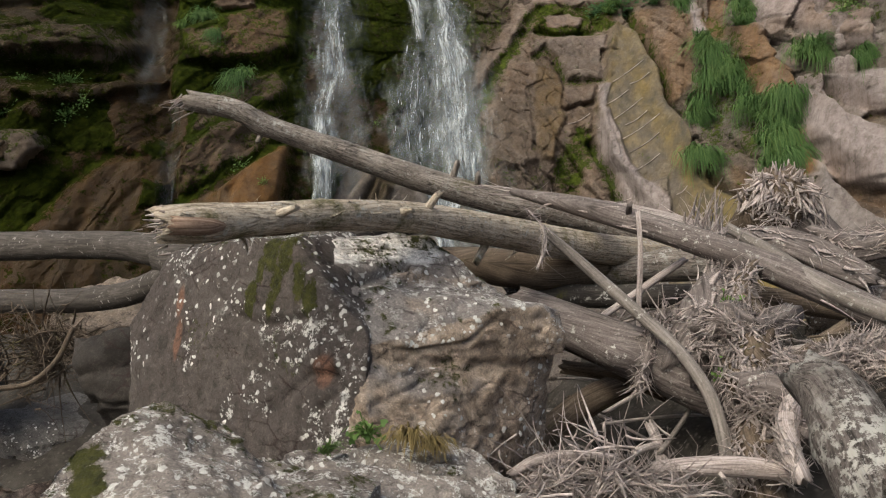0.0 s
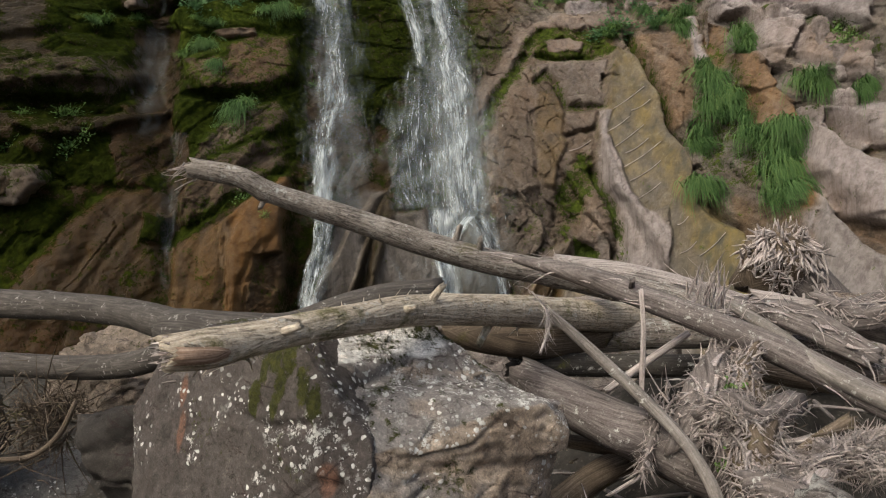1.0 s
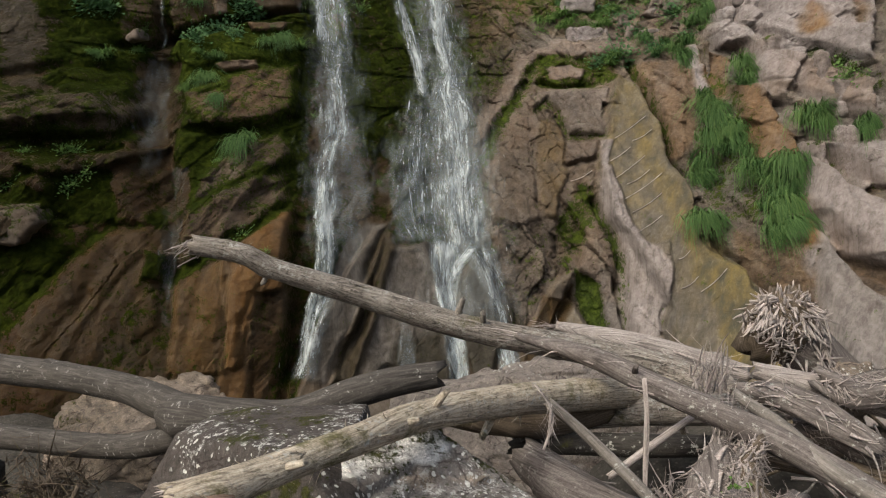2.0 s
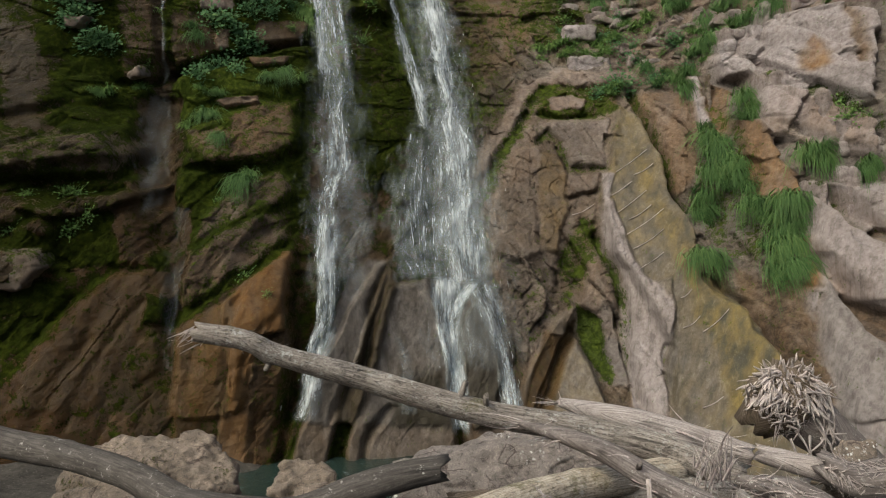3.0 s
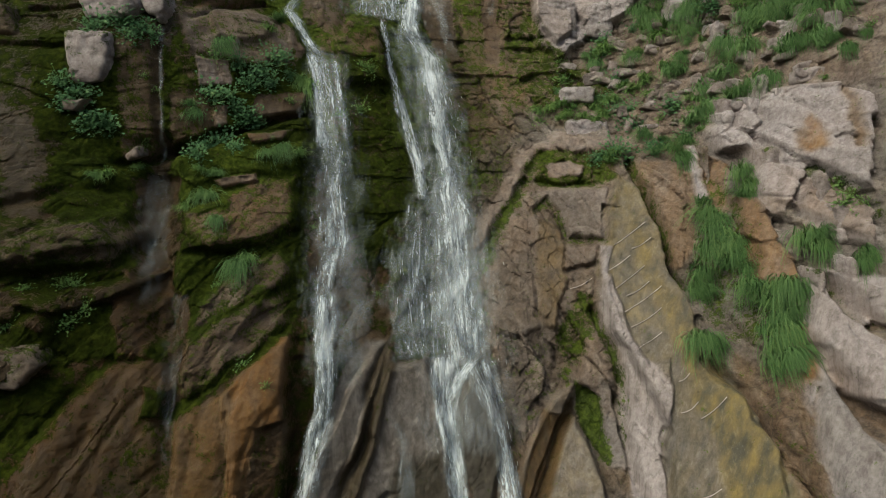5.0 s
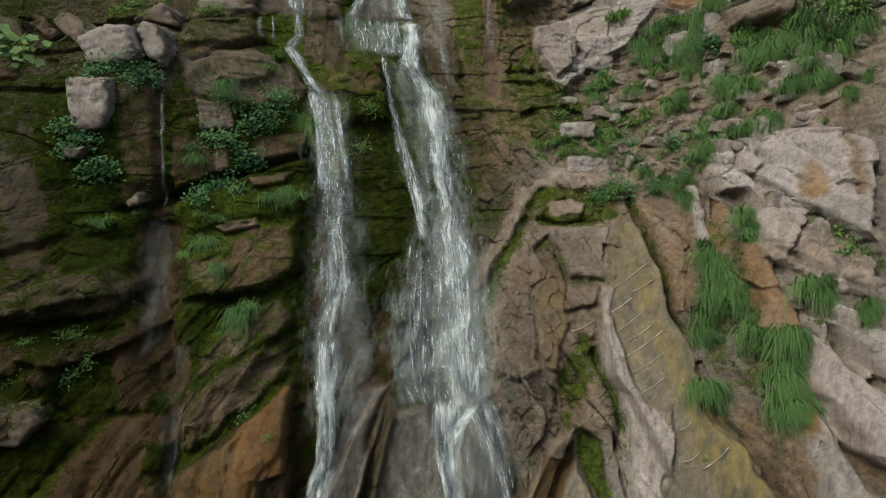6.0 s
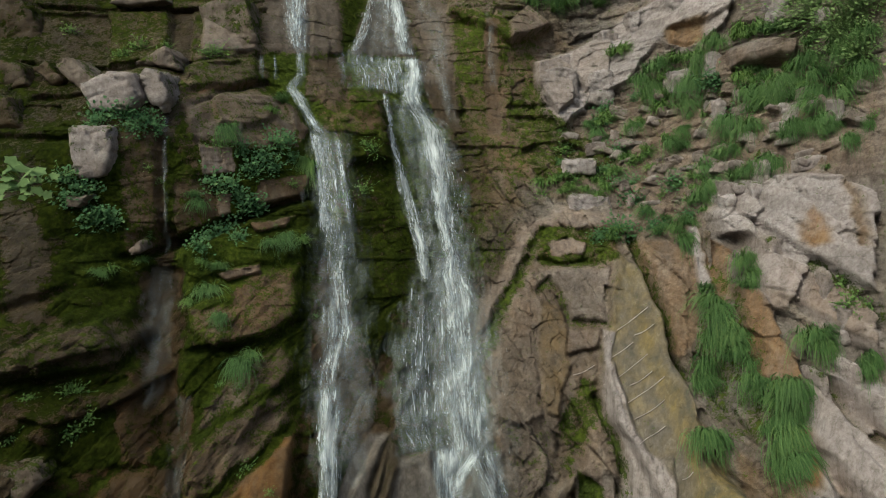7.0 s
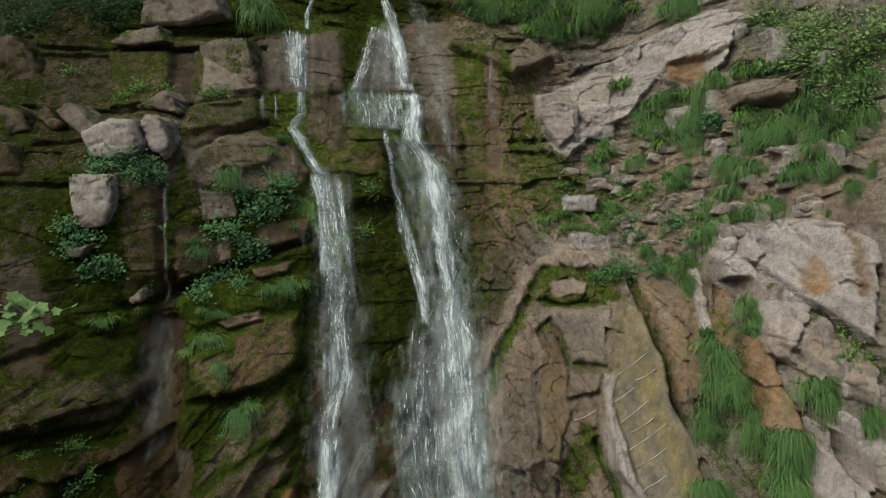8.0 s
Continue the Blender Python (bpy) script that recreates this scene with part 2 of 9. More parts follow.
def boulder_material(name, dark, light, lichen=0.5, moss=0.35, size=1.0, rust=0.0):
    """Weathered boulder rock with crusts of pale lichen in rings and spots."""
    n = Nodes(name)
    mid, fine = n.noise(2.2 * size, 8, 0.65, warp=0.5), n.noise(22 * size, 8, 0.7)
    rock = n.ramp(mid, (0.34, dark), (0.64, light))
    rock = n.mix(n.ramp(fine, (0.35, 0.0), (0.75, 0.5)), rock, n.ramp(mid, (0.3, light), (0.7, dark)))
    rock = n.mix(n.sum(n.ramp(n.noise(1.3 * size, 4), (0.5, 0.0), (0.66, 1.0)), rust, "MULTIPLY"), rock, (0.24, 0.115, 0.06))
    tan = n.ramp(n.noise(4.0, 9, 0.72, warp=0.6), (0.34, (0.085, 0.060, 0.043)), (0.48, (0.275, 0.214, 0.165)), (0.66, (0.50, 0.41, 0.335)))
    rock = n.mix(n.attr("brown"), rock, tan)
    rock = n.mix(n.sum(n.attr("stain"), 0.75, "MULTIPLY"), rock, (0.22, 0.11, 0.07))
    sheets = n.ramp(n.noise(1.0, 7, 0.7, n.at((2.5, 2.5, 26)), 0.6), (0.34, (0.20, 0.17, 0.15)), (0.42, (0.58, 0.55, 0.52)), (0.60, (0.86, 0.84, 0.82)))
    rock = n.mix(n.attr("white"), rock, sheets)
    for scale, turn in ((3.0, 0.5), (8.0, -0.6)):
        shaken = n.mix(0.10, n.at((1.0, 1.0, 2.0), (0, turn, 0)), n.add("ShaderNodeTexNoise", Vector=n.coord, Scale=2.5 * scale, Detail=7.0, Roughness=0.7).outputs[1])
        line = n.sum(n.ramp(n.cell(scale, shaken, "DISTANCE_TO_EDGE"), (0.0, 1.0), (0.04, 0.0)), n.ramp(n.noise(0.8 * scale, 4), (0.50, 0.0), (0.58, 0.8)), "MULTIPLY")
        rock = n.mix(line, rock, (0.03, 0.015, 0.015))
    blotch = n.noise(13, 9, 0.78, warp=0.5)
    rock = n.mix(n.ramp(blotch, (0.36, 0.8), (0.47, 0.0)), rock, n.mix(0.75, rock, (0.02, 0.017, 0.014)))
    rock = n.mix(n.ramp(blotch, (0.53, 0.0), (0.64, 0.8)), rock, n.mix(1.0, rock, (1.75, 1.72, 1.68), "MULTIPLY"))
    grit = n.noise(75, 5, 0.8)
    rock = n.mix(n.ramp(grit, (0.36, 0.55), (0.48, 0.0)), rock, n.mix(0.7, rock, (0.02, 0.017, 0.014)))
    rock = n.mix(n.ramp(grit, (0.54, 0.0), (0.66, 0.7)), rock, n.mix(1.0, rock, (1.9, 1.85, 1.8), "MULTIPLY"))
    where = n.ramp(n.noise(1.7, 5, 0.6, warp=0.6), (0.52 - 0.3 * lichen, 0.0), (0.62 - 0.3 * lichen, 1.0))
    jig = n.mix(0.06, n.coord, n.add("ShaderNodeTexNoise", Vector=n.coord, Scale=14.0, Detail=4.0).outputs[1])
    ring = n.tree.nodes.new("ShaderNodeTexVoronoi")
    n.set(ring.inputs["Vector"], jig)
    n.set(ring.inputs["Scale"], 17.0)
    some = n.ramp(ring.outputs["Color"], (0.40, 0.0), (0.44, 1.0))
    spots = n.sum(n.ramp(ring.outputs["Distance"], (0.24, 1.0), (0.30, 0.0)), some, "MULTIPLY")
    dots = n.ramp(n.cell(26, jig), (0.16, 1.0), (0.22, 0.0))
    spots = n.sum(spots, n.sum(dots, n.ramp(n.noise(4.0, 3), (0.5, 0.0), (0.56, 1.0)), "MULTIPLY"), "MAXIMUM")
    blots = n.ramp(n.noise(11.0, 9, 0.76, warp=0.08), (0.53, 0.0), (0.56, 1.0))
    crust = n.sum(n.sum(spots, n.ramp(n.attr("lichen"), (0.30, 0.0), (0.45, 1.0)), "MULTIPLY"), n.sum(n.sum(n.sum(blots, n.ramp(n.noise(48, 4, 0.6), (0.40, 0.0), (0.50, 1.0)), "MULTIPLY"), n.ramp(n.attr("lichen"), (0.5, 0.0), (0.8, 1.0)), "MULTIPLY"), where, "MULTIPLY"), "MAXIMUM")
    white = n.ramp(n.noise(40, 5, 0.7), (0.3, (0.52, 0.51, 0.48)), (0.65, (0.84, 0.83, 0.80)))
    colour = n.mix(crust, rock, white)
    green = n.ramp(n.noise(20, 5, 0.7), (0.3, (0.02, 0.022, 0.006)), (0.7, (0.09, 0.09, 0.018)))
    cover = n.ramp(n.sum(n.attr("moss"), n.sum(n.sum(n.sum(fine, n.noise(7, 6, 0.7)), 1.0, "SUBTRACT"), 1.7, "MULTIPLY")), (1.0 - moss, 0.0), (1.2 - moss, 1.0))
    colour = n.mix(cover, colour, green)
    bump = n.normal(n.noise(8, 10, 0.75), 0.7, 0.022)
    for scale, turn, high in ((3.5, 0.5, 0.018), (9.0, -0.4, 0.012), (21.0, 0.9, 0.009)):
        plate = n.tree.nodes.new("ShaderNodeTexVoronoi")
        n.set(plate.inputs["Vector"], n.mix(0.06, n.at((1.0, 1.0, 1.7), (0, turn, 0.3)), n.add("ShaderNodeTexNoise", Vector=n.coord, Scale=scale, Detail=8.0, Roughness=0.7).outputs[1]))
        n.set(plate.inputs["Scale"], scale)
        bump = n.normal(plate.outputs["Color"], 0.8, high, bump)
    bump = n.normal(n.noise(28, 8, 0.75), 0.7, 0.03, bump)
    bump = n.normal(grit, 0.8, 0.014, bump)
    bump = n.normal(crust, 0.35, 0.006, bump)
    bump = n.normal(n.sum(cover, n.noise(90, 3), "MULTIPLY"), 0.8, 0.02, bump)
    return n.done(colour, n.ramp(fine, (0.3, 0.75), (0.7, 0.95)), bump, 0.3)


def wood_material(name, dark, mid, light, grain=1.0, bark=0.0, moss=0.0, lichen=0.0):
    """Weathered driftwood: grain runs along the piece (the mesh's 'along' and 'round')."""
    n = Nodes(name)
    u = n.add("ShaderNodeCombineXYZ", X=n.attr("along"), Y=n.attr("round"), Z=0.0).outputs[0]
    long = n.add("ShaderNodeMapping", Vector=u, Scale=(3.0, 75 * grain, 1)).outputs[0]
    fibre = n.noise(1.0, 8, 0.68, long, 0.25)
    patch, fine = n.noise(3.0, 6, 0.65), n.noise(60, 5, 0.7)
    colour = n.ramp(n.sum(n.sum(fibre, 0.7, "MULTIPLY"), n.sum(fine, 0.3, "MULTIPLY")), (0.37, dark), (0.5, mid), (0.64, light))
    colour = n.mix(n.ramp(patch, (0.4, 0.0), (0.68, 0.65)), colour, n.mix(0.5, colour, dark))
    colour = n.mix(n.ramp(n.attr("tone"), (0.0, 0.7), (0.5, 0.0)), colour, n.mix(0.7, colour, dark))
    colour = n.mix(n.ramp(n.noise(1.0, 4, 0.6, n.add("ShaderNodeMapping", Vector=u, Scale=(1.1, 26 * grain, 1)).outputs[0], 0.4), (0.30, 0.8), (0.42, 0.0)), colour, tuple(0.4 * c for c in dark))
    if bark:
        plates = n.add("ShaderNodeMapping", Vector=u, Scale=(11, 42, 1)).outputs[0]
        scale = n.noise(1.0, 6, 0.6, plates, 1.2)
        colour = n.mix(n.sum(n.ramp(scale, (0.36, 1.0), (0.50, 0.0)), bark, "MULTIPLY"), colour, tuple(0.4 * c for c in dark))
    if lichen:
        flecks = n.ramp(n.noise(17, 7, 0.75), (0.60 - 0.1 * lichen, 0.0), (0.66 - 0.1 * lichen, 1.0))
        flecks = n.sum(flecks, n.ramp(n.noise(2.4, 3), (0.4, 0.0), (0.6, 1.0)), "MULTIPLY")
        colour = n.mix(flecks, colour, (0.42, 0.41, 0.38))
    if moss:
        cover = n.ramp(n.noise(3.2, 8, 0.72), (0.62 - 0.2 * moss, 0.0), (0.72 - 0.2 * moss, 1.0))
        colour = n.mix(n.sum(cover, 0.8, "MULTIPLY"), colour, n.ramp(fine, (0.3, (0.04, 0.04, 0.012)), (0.7, (0.115, 0.105, 0.025))))
    bump = n.normal(fibre, 0.85, 0.010)
    if bark:
        bump = n.normal(n.ramp(scale, (0.34, 0.0), (0.62, 1.0)), 0.8 * bark, 0.014, bump)
    bump = n.normal(fine, 0.4, 0.004, bump)
    return n.done(colour, n.ramp(fine, (0.3, 0.75), (0.7, 0.95)), bump, 0.25)


def leaf_material(name, dark, light, through_it=0.35):
    """Leaves and blades; each one differs a little."""
    n = Nodes(name)
    info = n.tree.nodes.new("ShaderNodeObjectInfo")
    vary = n.sum(n.sum(n.attr("vary"), 0.7, "MULTIPLY"), n.sum(info.outputs["Random"], 0.3, "MULTIPLY"))
    colour = n.ramp(vary, (0.0, dark), (0.75, light), (1.0, tuple(0.8 * a + 0.2 * b for a, b in zip(light, (0.3, 0.26, 0.06)))))
    colour = n.mix(n.ramp(n.noise(25, 4), (0.35, 0.4), (0.65, 0.0)), colour, dark)
    mat = n.done(colour, 0.6, None, 0.15)
    thin = n.add("ShaderNodeBsdfTranslucent", Color=colour)
    both = n.add("ShaderNodeMixShader", Fac=through_it)
    n.tree.links.new(n.bsdf.outputs[0], both.inputs[1])
    n.tree.links.new(thin.outputs[0], both.inputs[2])
    n.tree.links.new(both.outputs[0], n.tree.nodes["Material Output"].inputs[0])
    return mat


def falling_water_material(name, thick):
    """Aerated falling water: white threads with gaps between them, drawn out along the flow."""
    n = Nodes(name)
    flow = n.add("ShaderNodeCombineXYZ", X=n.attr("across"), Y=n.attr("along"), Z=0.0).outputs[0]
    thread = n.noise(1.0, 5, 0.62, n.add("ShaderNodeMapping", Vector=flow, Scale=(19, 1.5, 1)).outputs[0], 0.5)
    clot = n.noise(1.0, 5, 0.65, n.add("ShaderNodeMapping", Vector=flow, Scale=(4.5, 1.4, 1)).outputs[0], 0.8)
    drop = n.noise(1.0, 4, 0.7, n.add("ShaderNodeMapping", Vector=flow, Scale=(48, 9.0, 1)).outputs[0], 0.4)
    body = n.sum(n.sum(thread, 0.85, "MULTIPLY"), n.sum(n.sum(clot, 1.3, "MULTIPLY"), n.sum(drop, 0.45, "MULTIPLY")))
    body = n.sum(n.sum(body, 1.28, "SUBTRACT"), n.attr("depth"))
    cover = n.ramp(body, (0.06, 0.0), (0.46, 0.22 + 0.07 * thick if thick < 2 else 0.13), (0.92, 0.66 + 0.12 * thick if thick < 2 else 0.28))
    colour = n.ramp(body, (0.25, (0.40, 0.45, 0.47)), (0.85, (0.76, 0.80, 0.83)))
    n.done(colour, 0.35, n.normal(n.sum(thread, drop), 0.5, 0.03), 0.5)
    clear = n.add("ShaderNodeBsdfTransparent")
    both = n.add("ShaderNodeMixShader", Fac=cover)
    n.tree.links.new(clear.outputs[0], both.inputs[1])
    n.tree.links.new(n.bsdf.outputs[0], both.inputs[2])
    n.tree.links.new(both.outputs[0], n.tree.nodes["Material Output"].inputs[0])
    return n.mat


def pool_material():
    n = Nodes("pool_water")
    bump = n.normal(n.noise(7, 4, 0.6), 0.5, 0.05)
    foam = n.ramp(n.noise(3, 7, 0.7), (0.6, 0.0), (0.72, 1.0))
    return n.done(n.mix(foam, (0.02, 0.035, 0.03), (0.25, 0.29, 0.29)), 0.12, bump, 0.5)


def soil_material(name, dark, light):
    n = Nodes(name)
    colour = n.ramp(n.noise(5, 9, 0.7), (0.3, dark), (0.7, light))
    colour = n.mix(n.ramp(n.cell(16), (0.1, 0.5), (0.3, 0.0)), colour, (0.20, 0.18, 0.155))
    bump = n.normal(n.noise(11, 9, 0.75), 0.9, 0.08)
    return n.done(colour, 0.92, bump, 0.2)


CLIFF = cliff_material()
SLATE_ROCK = boulder_material("dark_slate_boulder", (0.056, 0.046, 0.042), (0.128, 0.110, 0.101), 0.75, 0.45)
CREST_ROCK = boulder_material("grey_crest_rock", (0.145, 0.128, 0.120), (0.31, 0.282, 0.268), 0.75, 0.45)
GREY_ROCK = boulder_material("grey_lichen_boulder", (0.155, 0.134, 0.12), (0.36, 0.318, 0.288), 0.9, 0.45)
BROWN_ROCK = boulder_material("brown_boulder", (0.065, 0.053, 0.044), (0.17, 0.142, 0.12), 0.25, 0.3, 1.0, 0.6)
BROAD_ROCK = boulder_material("smooth_pinkish_rock", (0.15, 0.127, 0.115), (0.27, 0.235, 0.215), 0.0, 0.1)
PALE_ROCK = boulder_material("pale_boulder", (0.11, 0.086, 0.066), (0.27, 0.218, 0.176), 0.0, 0.3)
SMOOTH_ROCK = boulder_material("smooth_grey_boulder", (0.095, 0.089, 0.084), (0.17, 0.160, 0.152), 0.0, 0.15)
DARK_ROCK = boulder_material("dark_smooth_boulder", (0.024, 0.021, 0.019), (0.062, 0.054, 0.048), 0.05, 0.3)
GREY_WOOD = wood_material("grey_driftwood", (0.115, 0.096, 0.089), (0.31, 0.268, 0.252), (0.51, 0.46, 0.44), 1.0, 0.0, 0.0, 0.2)
PALE_WOOD = wood_material("bleached_fibrous_wood", (0.16, 0.131, 0.122), (0.41, 0.352, 0.332), (0.66, 0.592, 0.570), 1.3)
BARK_WOOD = wood_material("barked_log", (0.09, 0.075, 0.064), (0.26, 0.225, 0.197), (0.46, 0.415, 0.375), 0.6, 0.75, 0.1, 0.6)
MOSSY_BARK = wood_material("mossy_bark", (0.14, 0.112, 0.08), (0.46, 0.39, 0.31), (0.72, 0.64, 0.53), 0.6, 0.6, 0.42, 0.5)
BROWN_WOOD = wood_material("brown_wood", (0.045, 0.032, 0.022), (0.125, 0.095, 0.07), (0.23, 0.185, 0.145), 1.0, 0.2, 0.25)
SMOOTH_WOOD = wood_material("smooth_grey_wood", (0.09, 0.078, 0.069), (0.185, 0.163, 0.148), (0.30, 0.272, 0.25), 0.5, 0.0, 0.0, 0.25)
TRUNK_WOOD = wood_material("brown_grey_trunk", (0.06, 0.049, 0.045), (0.150, 0.127, 0.119), (0.27, 0.236, 0.224), 0.5, 0.25, 0.0, 0.3)
FLAKY_BARK = wood_material("flaky_lichened_bark", (0.055, 0.046, 0.042), (0.135, 0.117, 0.107), (0.24, 0.215, 0.20), 0.5, 0.9, 0.0, 1.15)
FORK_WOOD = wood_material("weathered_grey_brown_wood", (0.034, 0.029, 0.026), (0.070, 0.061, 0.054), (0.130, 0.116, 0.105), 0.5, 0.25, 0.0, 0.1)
# grey wood with shade worked into a darker base colour
SHADE_WOOD = wood_material("shaded_grey_wood", (0.026, 0.022, 0.019), (0.050, 0.044, 0.039), (0.095, 0.085, 0.077), 0.5, 0.3, 0.1, 0.3)
RED_WOOD = wood_material("reddish_split_wood", (0.11, 0.066, 0.045), (0.23, 0.155, 0.115), (0.36, 0.27, 0.21), 1.2)
GRASS = leaf_material("cliff_grass", (0.04, 0.085, 0.028), (0.13, 0.225, 0.075))
FRESH = leaf_material("fresh_green_leaves", (0.05, 0.10, 0.026), (0.17, 0.275, 0.08))
LIGHT_LEAF = leaf_material("light_green_leaves", (0.08, 0.135, 0.045), (0.24, 0.34, 0.13))
# leaf greens dimmed to hold the shade of the cliff top
DIM_LEAF = leaf_material("shaded_green_leaves", (0.012, 0.028, 0.010), (0.045, 0.085, 0.03))
BROAD = leaf_material("broad_green_leaves", (0.036, 0.085, 0.036), (0.12, 0.23, 0.095))
DRY = leaf_material("dry_grass", (0.12, 0.09, 0.035), (0.30, 0.23, 0.10), 0.2)
WATER_THICK = falling_water_material("white_falling_water", 1.0)
WATER_THIN = falling_water_material("thin_falling_water", 0.0)
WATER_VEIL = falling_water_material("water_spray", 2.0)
POOL = pool_material()
GRAVEL = soil_material("river_gravel", (0.03, 0.026, 0.022), (0.10, 0.09, 0.078))


# ---- the cliff ----
def rock_wall(x, z):
    """The wall without its relief: a hollow in plan, leaning back as it rises."""
    u, v = np.clip(x / 10, -1.35, 1.35), np.clip((z - 8) / 8, -1.1, 1.6)
    y = 19.22 + 3.61 * u + 4.81 * v - 5.52 * u * u + 1.69 * u * v + 0.48 * v * v - 4.47 * u**3 + 0.75 * u * u * v - 1.17 * u * v * v - 0.2 * v**3
    for a, b, h in BULGES:
        y = y + h * np.exp(-((x - a) ** 2 + (z - b) ** 2) / 2.88)
    return y


BULGES = [(-7.1, 8.8, 0.6), (-3.5, 4.1, -0.9), (3.3, 2.9, 0.9), (-7.2, 12.8, -0.9), (7.9, 16.1, -0.8), (10.3, 13.6, 0.6), (5.4, 12.8, 0.7), (5.3, 17.4, 0.9), (1.5, 16.6, -0.7), (-9.0, 15.2, 0.6)]
XS = np.concatenate([np.linspace(-24, -13, 50, endpoint=False), np.arange(-13, 13, 0.038), np.linspace(13, 24, 50)])
ZS = np.concatenate([np.arange(-0.6, 20.6, 0.038), np.linspace(20.65, 27, 60)])
GX, GZ = np.meshgrid(XS, ZS)
WX = GX + 0.16 * fbm2(GX, GZ, 0.9, 4, 11)
WZ = GZ + 0.16 * fbm2(GX, GZ, 0.9, 4, 31)
DEPTH = rock_wall(GX, GZ)
FLAT = np.zeros_like(GX)
PIG = {k: np.zeros_like(GX) for k in ("pale", "grey", "rust", "ochre", "moss", "wet_shade")}


def inside(poly, x, z):
    """Signed distance to a polygon, positive inside."""
    d, odd = np.full(x.shape, 1e9), np.zeros(x.shape, bool)
    for (ax, az), (bx, bz) in zip(poly, poly[1:] + poly[:1]):
        ex, ez = bx - ax, bz - az
        k = np.clip(((x - ax) * ex + (z - az) * ez) / (ex * ex + ez * ez + 1e-9), 0, 1)
        d = np.minimum(d, np.hypot(x - ax - k * ex, z - az - k * ez))
        odd ^= ((az > z) != (bz > z)) & (x < ex * (z - az) / (ez + 1e-12) + ax)
    return np.where(odd, d, -d)


def region(poly, out=0.0, edge=0.12, flat=None, wave=0.5, **pigment):
    """A slab, bulge or stain of the wall: metres that it stands out, how soft its rim is, and what it is made of."""
    xs, zs = [p[0] for p in poly], [p[1] for p in poly]
    i0, i1 = np.searchsorted(XS, (min(xs) - 1.2, max(xs) + 1.2))
    j0, j1 = np.searchsorted(ZS, (min(zs) - 1.2, max(zs) + 1.2))
    cut = (slice(j0, j1), slice(i0, i1))
    m = ramp(-edge, edge, inside(poly, GX[cut] + wave * (WX[cut] - GX[cut]), GZ[cut] + wave * (WZ[cut] - GZ[cut])))
    DEPTH[cut] -= out * m
    if flat is not None:
        FLAT[cut] = FLAT[cut] * (1 - m) + flat * m
    for k, v in pigment.items():
        PIG[k][cut] = PIG[k][cut] * (1 - m) + v * m


def groove(line, wide, deep, **pigment):
    """A joint in the rock."""
    xs, zs = [p[0] for p in line], [p[1] for p in line]
    i0, i1 = np.searchsorted(XS, (min(xs) - 1, max(xs) + 1))
    j0, j1 = np.searchsorted(ZS, (min(zs) - 1, max(zs) + 1))
    cut = (slice(j0, j1), slice(i0, i1))
    x, z = GX[cut] * 0.5 + WX[cut] * 0.5, GZ[cut] * 0.5 + WZ[cut] * 0.5
    d = np.full(x.shape, 1e9)
    for (ax, az), (bx, bz) in zip(line, line[1:]):
        ex, ez = bx - ax, bz - az
        k = np.clip(((x - ax) * ex + (z - az) * ez) / (ex * ex + ez * ez + 1e-9), 0, 1)
        d = np.minimum(d, np.hypot(x - ax - k * ex, z - az - k * ez))
    m = np.exp(-((d / max(wide, 0.08)) ** 2))
    DEPTH[cut] += 0.7 * deep * m
    for k, v in pigment.items():
        PIG[k][cut] = PIG[k][cut] * (1 - m) + v * m


# general growth, wetness, and the left side's shade put into the same darkening mask
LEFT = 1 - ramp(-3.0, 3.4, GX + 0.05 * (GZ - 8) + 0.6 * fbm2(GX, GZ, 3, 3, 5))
HIGH = ramp(6.2, 8.2, GZ + 0.12 * GX + 0.8 * fbm2(GX, GZ, 2.5, 3, 6))
PIG["moss"] += LEFT * (0.83 + 0.28 * HIGH) + 0.18 * fbm2(GX, GZ, 2.2, 4, 7)
PIG["moss"] += (1 - LEFT) * 0.06
PIG["wet_shade"] += 0.85 * LEFT + 0.45 * np.exp(-(((GX + 0.6) / 2.6) ** 2))
PIG["rust"] += LEFT * (0.55 - 0.2 * HIGH) + 0.18 * ramp(0.0, 0.6, fbm2(GX, GZ, 1.6, 4, 8))
PIG["pale"] += 0.30 * ramp(1.5, 6.5, GX) * (0.5 + 0.5 * ramp(6, 10, GZ))
PIG["grey"] += 0.3 * ramp(0.0, 0.7, fbm2(GX, GZ, 2.4, 3, 9))

# smooth golden-brown beds low on the shaded side
region([(-8.79, 5.08), (-7.26, 5.44), (-5.91, 6.29), (-4.18, 5.35), (-3.18, 5.78), (-2.84, 3.78), (-3.17, 0.58), (-8.27, 1.27)], 0.0, 0.5, 0.9, rust=0.75, moss=0.38, wet_shade=0.8, grey=0.0)
for line in ([(-5.25, 5.38), (-4.42, 6.04), (-3.38, 6.39)], [(-5.18, 4.42), (-4.50, 5.36), (-3.84, 5.79)], [(-6.87, 3.40), (-6.40, 4.57), (-5.95, 5.40)], [(-5.20, 2.03), (-4.81, 3.48), (-4.52, 4.31)], [(-7.35, 2.27), (-7.03, 3.22), (-6.65, 3.77)], [(-8.19, 4.66), (-7.73, 5.04), (-7.14, 5.23)]):
    groove(line, 0.13, 0.08, moss=0.75)

# brown earthy slope high on the sunny side
region([(3.01, 13.27), (5.41, 14.22), (7.74, 15.36), (10.39, 13.85), (9.60, 10.97), (9.07, 11.15), (7.53, 11.12), (6.03, 9.34), (4.72, 10.08), (5.02, 10.89), (2.68, 11.59)], 0.0, 0.5, 0.1, pale=0.28, rust=0.3, moss=0.1, wet_shade=0.0)
